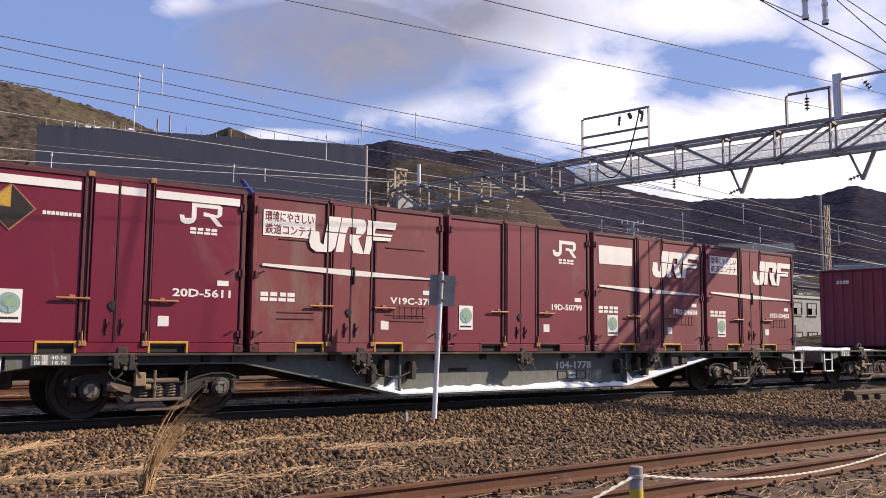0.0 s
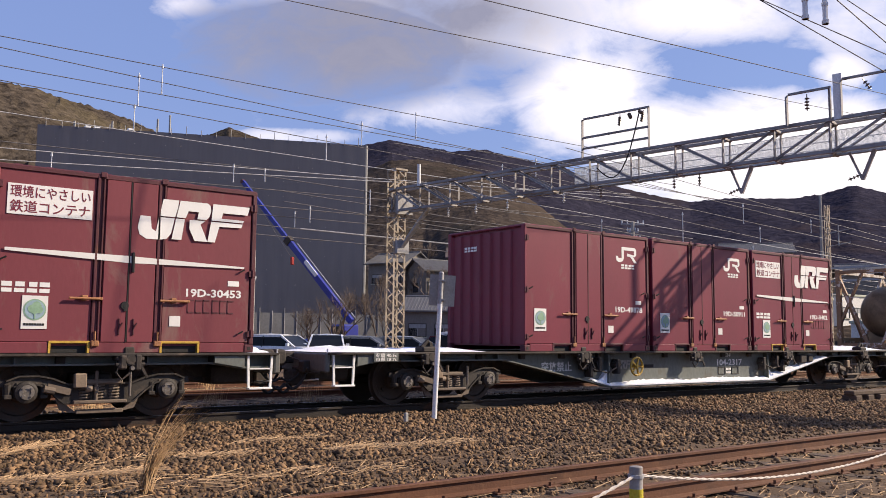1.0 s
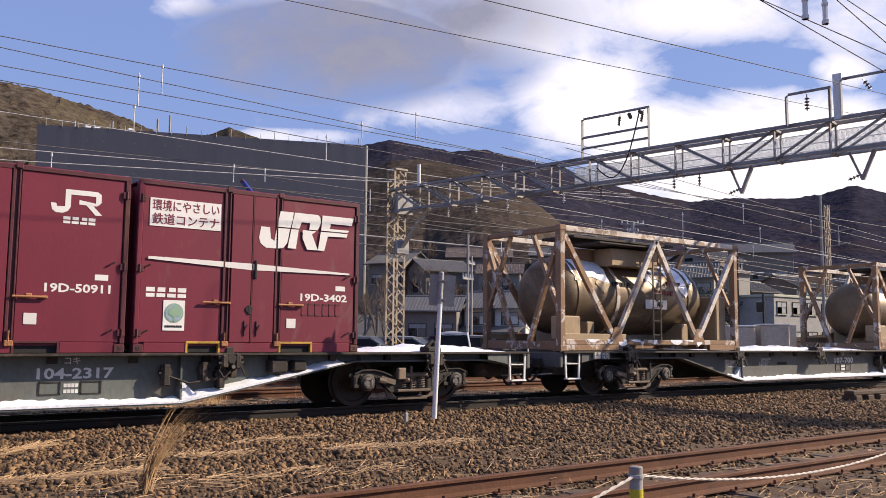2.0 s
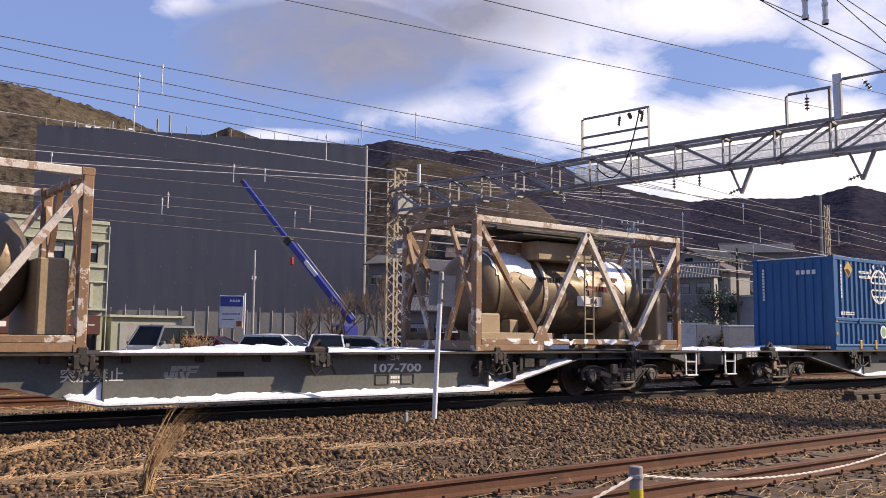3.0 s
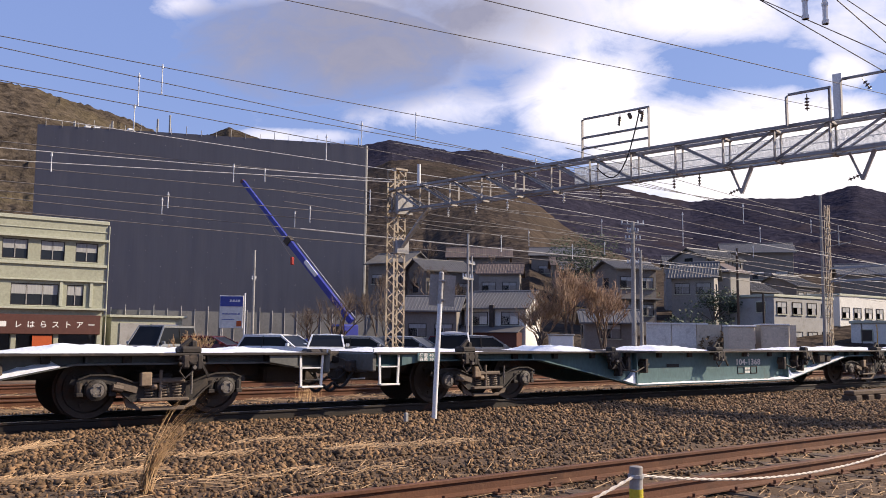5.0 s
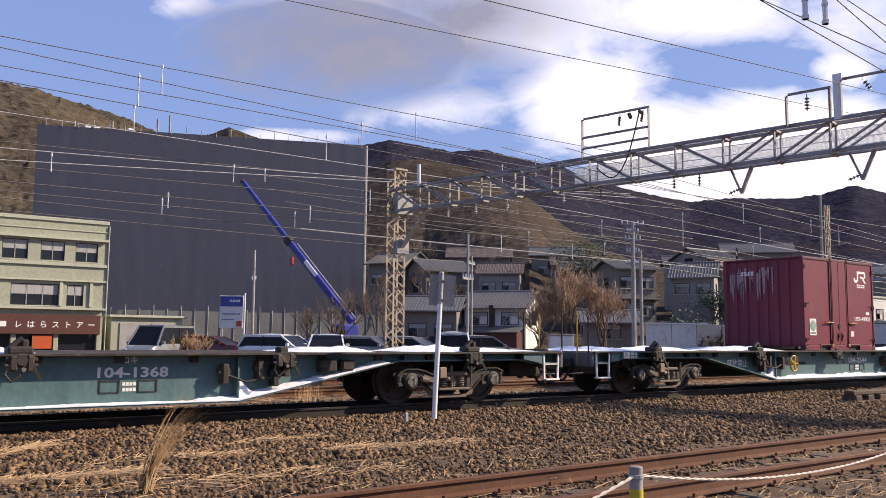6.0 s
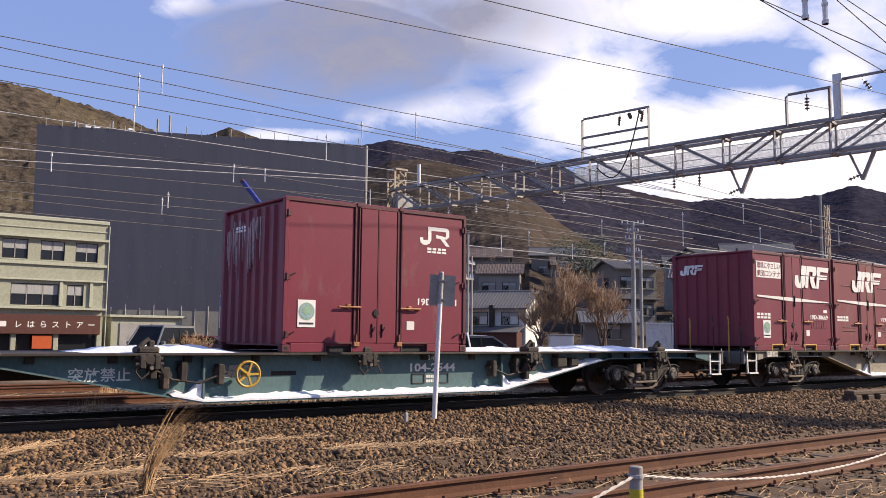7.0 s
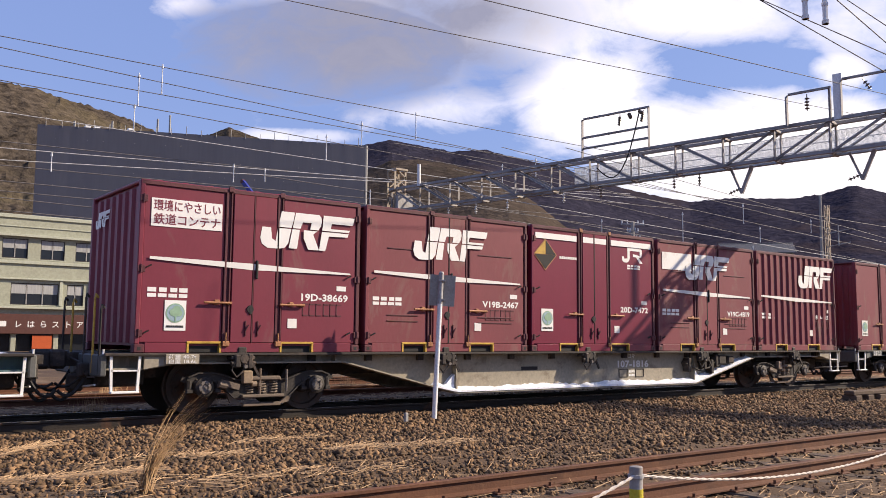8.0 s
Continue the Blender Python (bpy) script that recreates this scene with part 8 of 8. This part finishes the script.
# ---------------------------------------------------------------- trees
M_BARK = material("grey_brown_bark", (0.15, 0.11, 0.085), None, 0.9, scale=4, fine=30, bump=0.4)
M_TWIG = material("reddish_bare_twigs", (0.42, 0.285, 0.185), (0.30, 0.20, 0.13), 0.9, scale=2, fine=10, vary=0.3, island=True, bump=0.0)
M_LEAF = material("dark_evergreen_leaf", (0.055, 0.075, 0.035), (0.035, 0.05, 0.025), 0.8, scale=1, fine=6, vary=0.5, island=True, bump=0.0)
M_BUSH = material("dry_brown_shrub_leaf", (0.20, 0.125, 0.06), (0.13, 0.085, 0.045), 0.9, scale=1, fine=6, vary=0.5, island=True, bump=0.0)


def bare_tree(x, y, z, h, wide, seed, label, twig=None, name="bare_tree", deep=5, thin=0.004):
    rng = random.Random(seed)
    top = thing(name, label, "tree", pose(x, y, z))
    trunk, twigs = Geo(), Geo()

    def grow(p, way, n, r, level):
        q = p + way * n
        r = max(r, thin)
        (trunk if level < 2 else twigs).tube(p, q, r, r * 0.65, n=6 if level < 2 else 3, caps=False)
        if level >= deep:
            return
        for _ in range(3 if level < 5 else 2):
            d = Vector((rng.gauss(0, 1) * wide, rng.gauss(0, 1) * wide, abs(rng.gauss(0.7, 0.5))))
            way2 = (way * 0.9 + d * 0.6).normalized()
            grow(p.lerp(q, rng.uniform(0.45, 1.0)), way2, n * rng.uniform(0.62, 0.85), r * 0.55, level + 1)

    for _ in range(3 if wide > 0.8 else 1):
        grow(Vector((rng.gauss(0, 0.2), rng.gauss(0, 0.2), -0.3)), Vector((rng.gauss(0, 0.2), rng.gauss(0, 0.2), 1)).normalized(), h * 0.36, h * 0.02, 0)
    part("trunk", trunk, M_BARK, top)
    tagged(part("crown", twigs, twig or M_TWIG, top, "fan of bare twigs"), kind="stuff")


bare_tree(43.4, 28.8, GH, 6.0, 0.9, 4, "bare reddish-brown shrubby tree beside the house", None, "bare_tree", 6, 0.013)
bare_tree(45.2, 27.5, GH, 5.2, 1.0, 14, "bare reddish-brown shrubby tree beside the house", None, "bare_tree", 6, 0.013)
bare_tree(42.0, 30.5, GH, 4.6, 1.0, 24, "bare reddish-brown shrubby tree beside the house", None, "bare_tree", 6, 0.013)
bare_tree(30.4, 38.8, GH, 5.0, 0.9, 6, "leafless pinkish tree in front of the building site", M_BARK)
bare_tree(28.6, 39.5, GH, 3.6, 1.0, 9, "leafless shrub in front of the building site", M_BARK)
for k in (0, 3, 6):
    bare_tree(15.0 + k * 1.1 + (k % 3) * 0.4, 24.5 - k * 0.5, BASE, 1.9 + (k % 3) * 0.5, 1.0, 40 + k, "dry brown weeds standing by the yard", M_GRASS, "dry_shrub")


def leafy(name, x, y, z, rx, rz, count, mat, seed, label):
    """A shrub or evergreen: short limbs under a crown of small leaf clumps."""
    rng = random.Random(seed)
    top = thing(name, label, "tree", pose(x, y, z))
    trunk = Geo().tube((0, 0, -0.4), (0.1, 0, rz * 0.9), 0.16, 0.08, n=7)
    crown = Geo()
    lobes = [(rng.gauss(0, rx * 0.45), rng.gauss(0, rx * 0.45), rz * rng.uniform(0.6, 1.5), rx * rng.uniform(0.35, 0.6)) for _ in range(9)]
    for a, b, c, r in lobes:
        trunk.tube((0, 0, rz * 0.35), (a, b, c), 0.06, 0.02, n=5)
    for _ in range(count):
        a, b, c, r = rng.choice(lobes)
        d = Vector((rng.gauss(0, 1), rng.gauss(0, 1), rng.gauss(0, 0.8))).normalized() * r * rng.uniform(0.55, 1.1)
        p = Vector((a, b, c)) + d
        s = rng.uniform(0.07, 0.17)
        e1 = Vector((rng.gauss(0, 1), rng.gauss(0, 1), rng.gauss(0, 1))).normalized() * s
        e2 = e1.orthogonal().normalized() * s * 0.7
        crown.add([p - e1, p + e2, p + e1, p - e2], [(0, 1, 2, 3)])
    part("trunk", trunk, M_BARK, top)
    part("crown", crown, mat, top, "crown of small leaves")


leafy("evergreen_tree", 73.5, 54.8, 7.0, 5.0, 3.2, 4200, M_LEAF, 1, "dark evergreen tree on the slope")
leafy("evergreen_tree", 53.5, 25.5, 0.2, 2.0, 1.6, 1500, M_LEAF, 2, "dark evergreen hedge tree by the pale house")
leafy("shrub", 45.0, 17.4, BASE, 1.2, 0.9, 900, M_BUSH, 3, "dry brown shrub against the yard wall")
leafy("shrub", 46.8, 16.4, BASE, 1.0, 0.8, 800, M_BUSH, 4, "dry brown shrub against the yard wall")
leafy("evergreen_tree", 70.0, 47.0, 4.0, 3.0, 2.6, 2000, M_LEAF, 5, "dark evergreen tree between houses")
leafy("evergreen_tree", 72.0, 37.5, 2.0, 2.2, 2.5, 1500, M_LEAF, 6, "dark evergreen tree behind the site fence")

for k, (x, y, z, h) in enumerate(((46.5, 57.5, 1.0, 5.0), (50.0, 55.5, 0.1, 4.5), (55.0, 58.0, 2.6, 5.0), (52.0, 66.0, 3.6, 5.5), (44.5, 52.5, 0.8, 3.6), (53.5, 54.5, 1.0, 5.5), (48.5, 50.0, 0.3, 4.0), (58.0, 69.5, 3.0, 6.5), (50.0, 61.0, 0.1, 6.5), (57.0, 64.0, 4.2, 6.0), (68.0, 67.0, 6.0, 6.0), (76.0, 52.0, 5.0, 5.5), (62.0, 50.0, 3.0, 5.0), (87.0, 57.0, 6.6, 6.0), (70.0, 83.0, 9.0, 7.0), (96.0, 52.0, 6.0, 6.0))):
    bare_tree(x, y, z, h, 0.8, 60 + k, "leafless tree between hillside houses", M_BARK, "bare_tree", 5, 0.016)

motions()
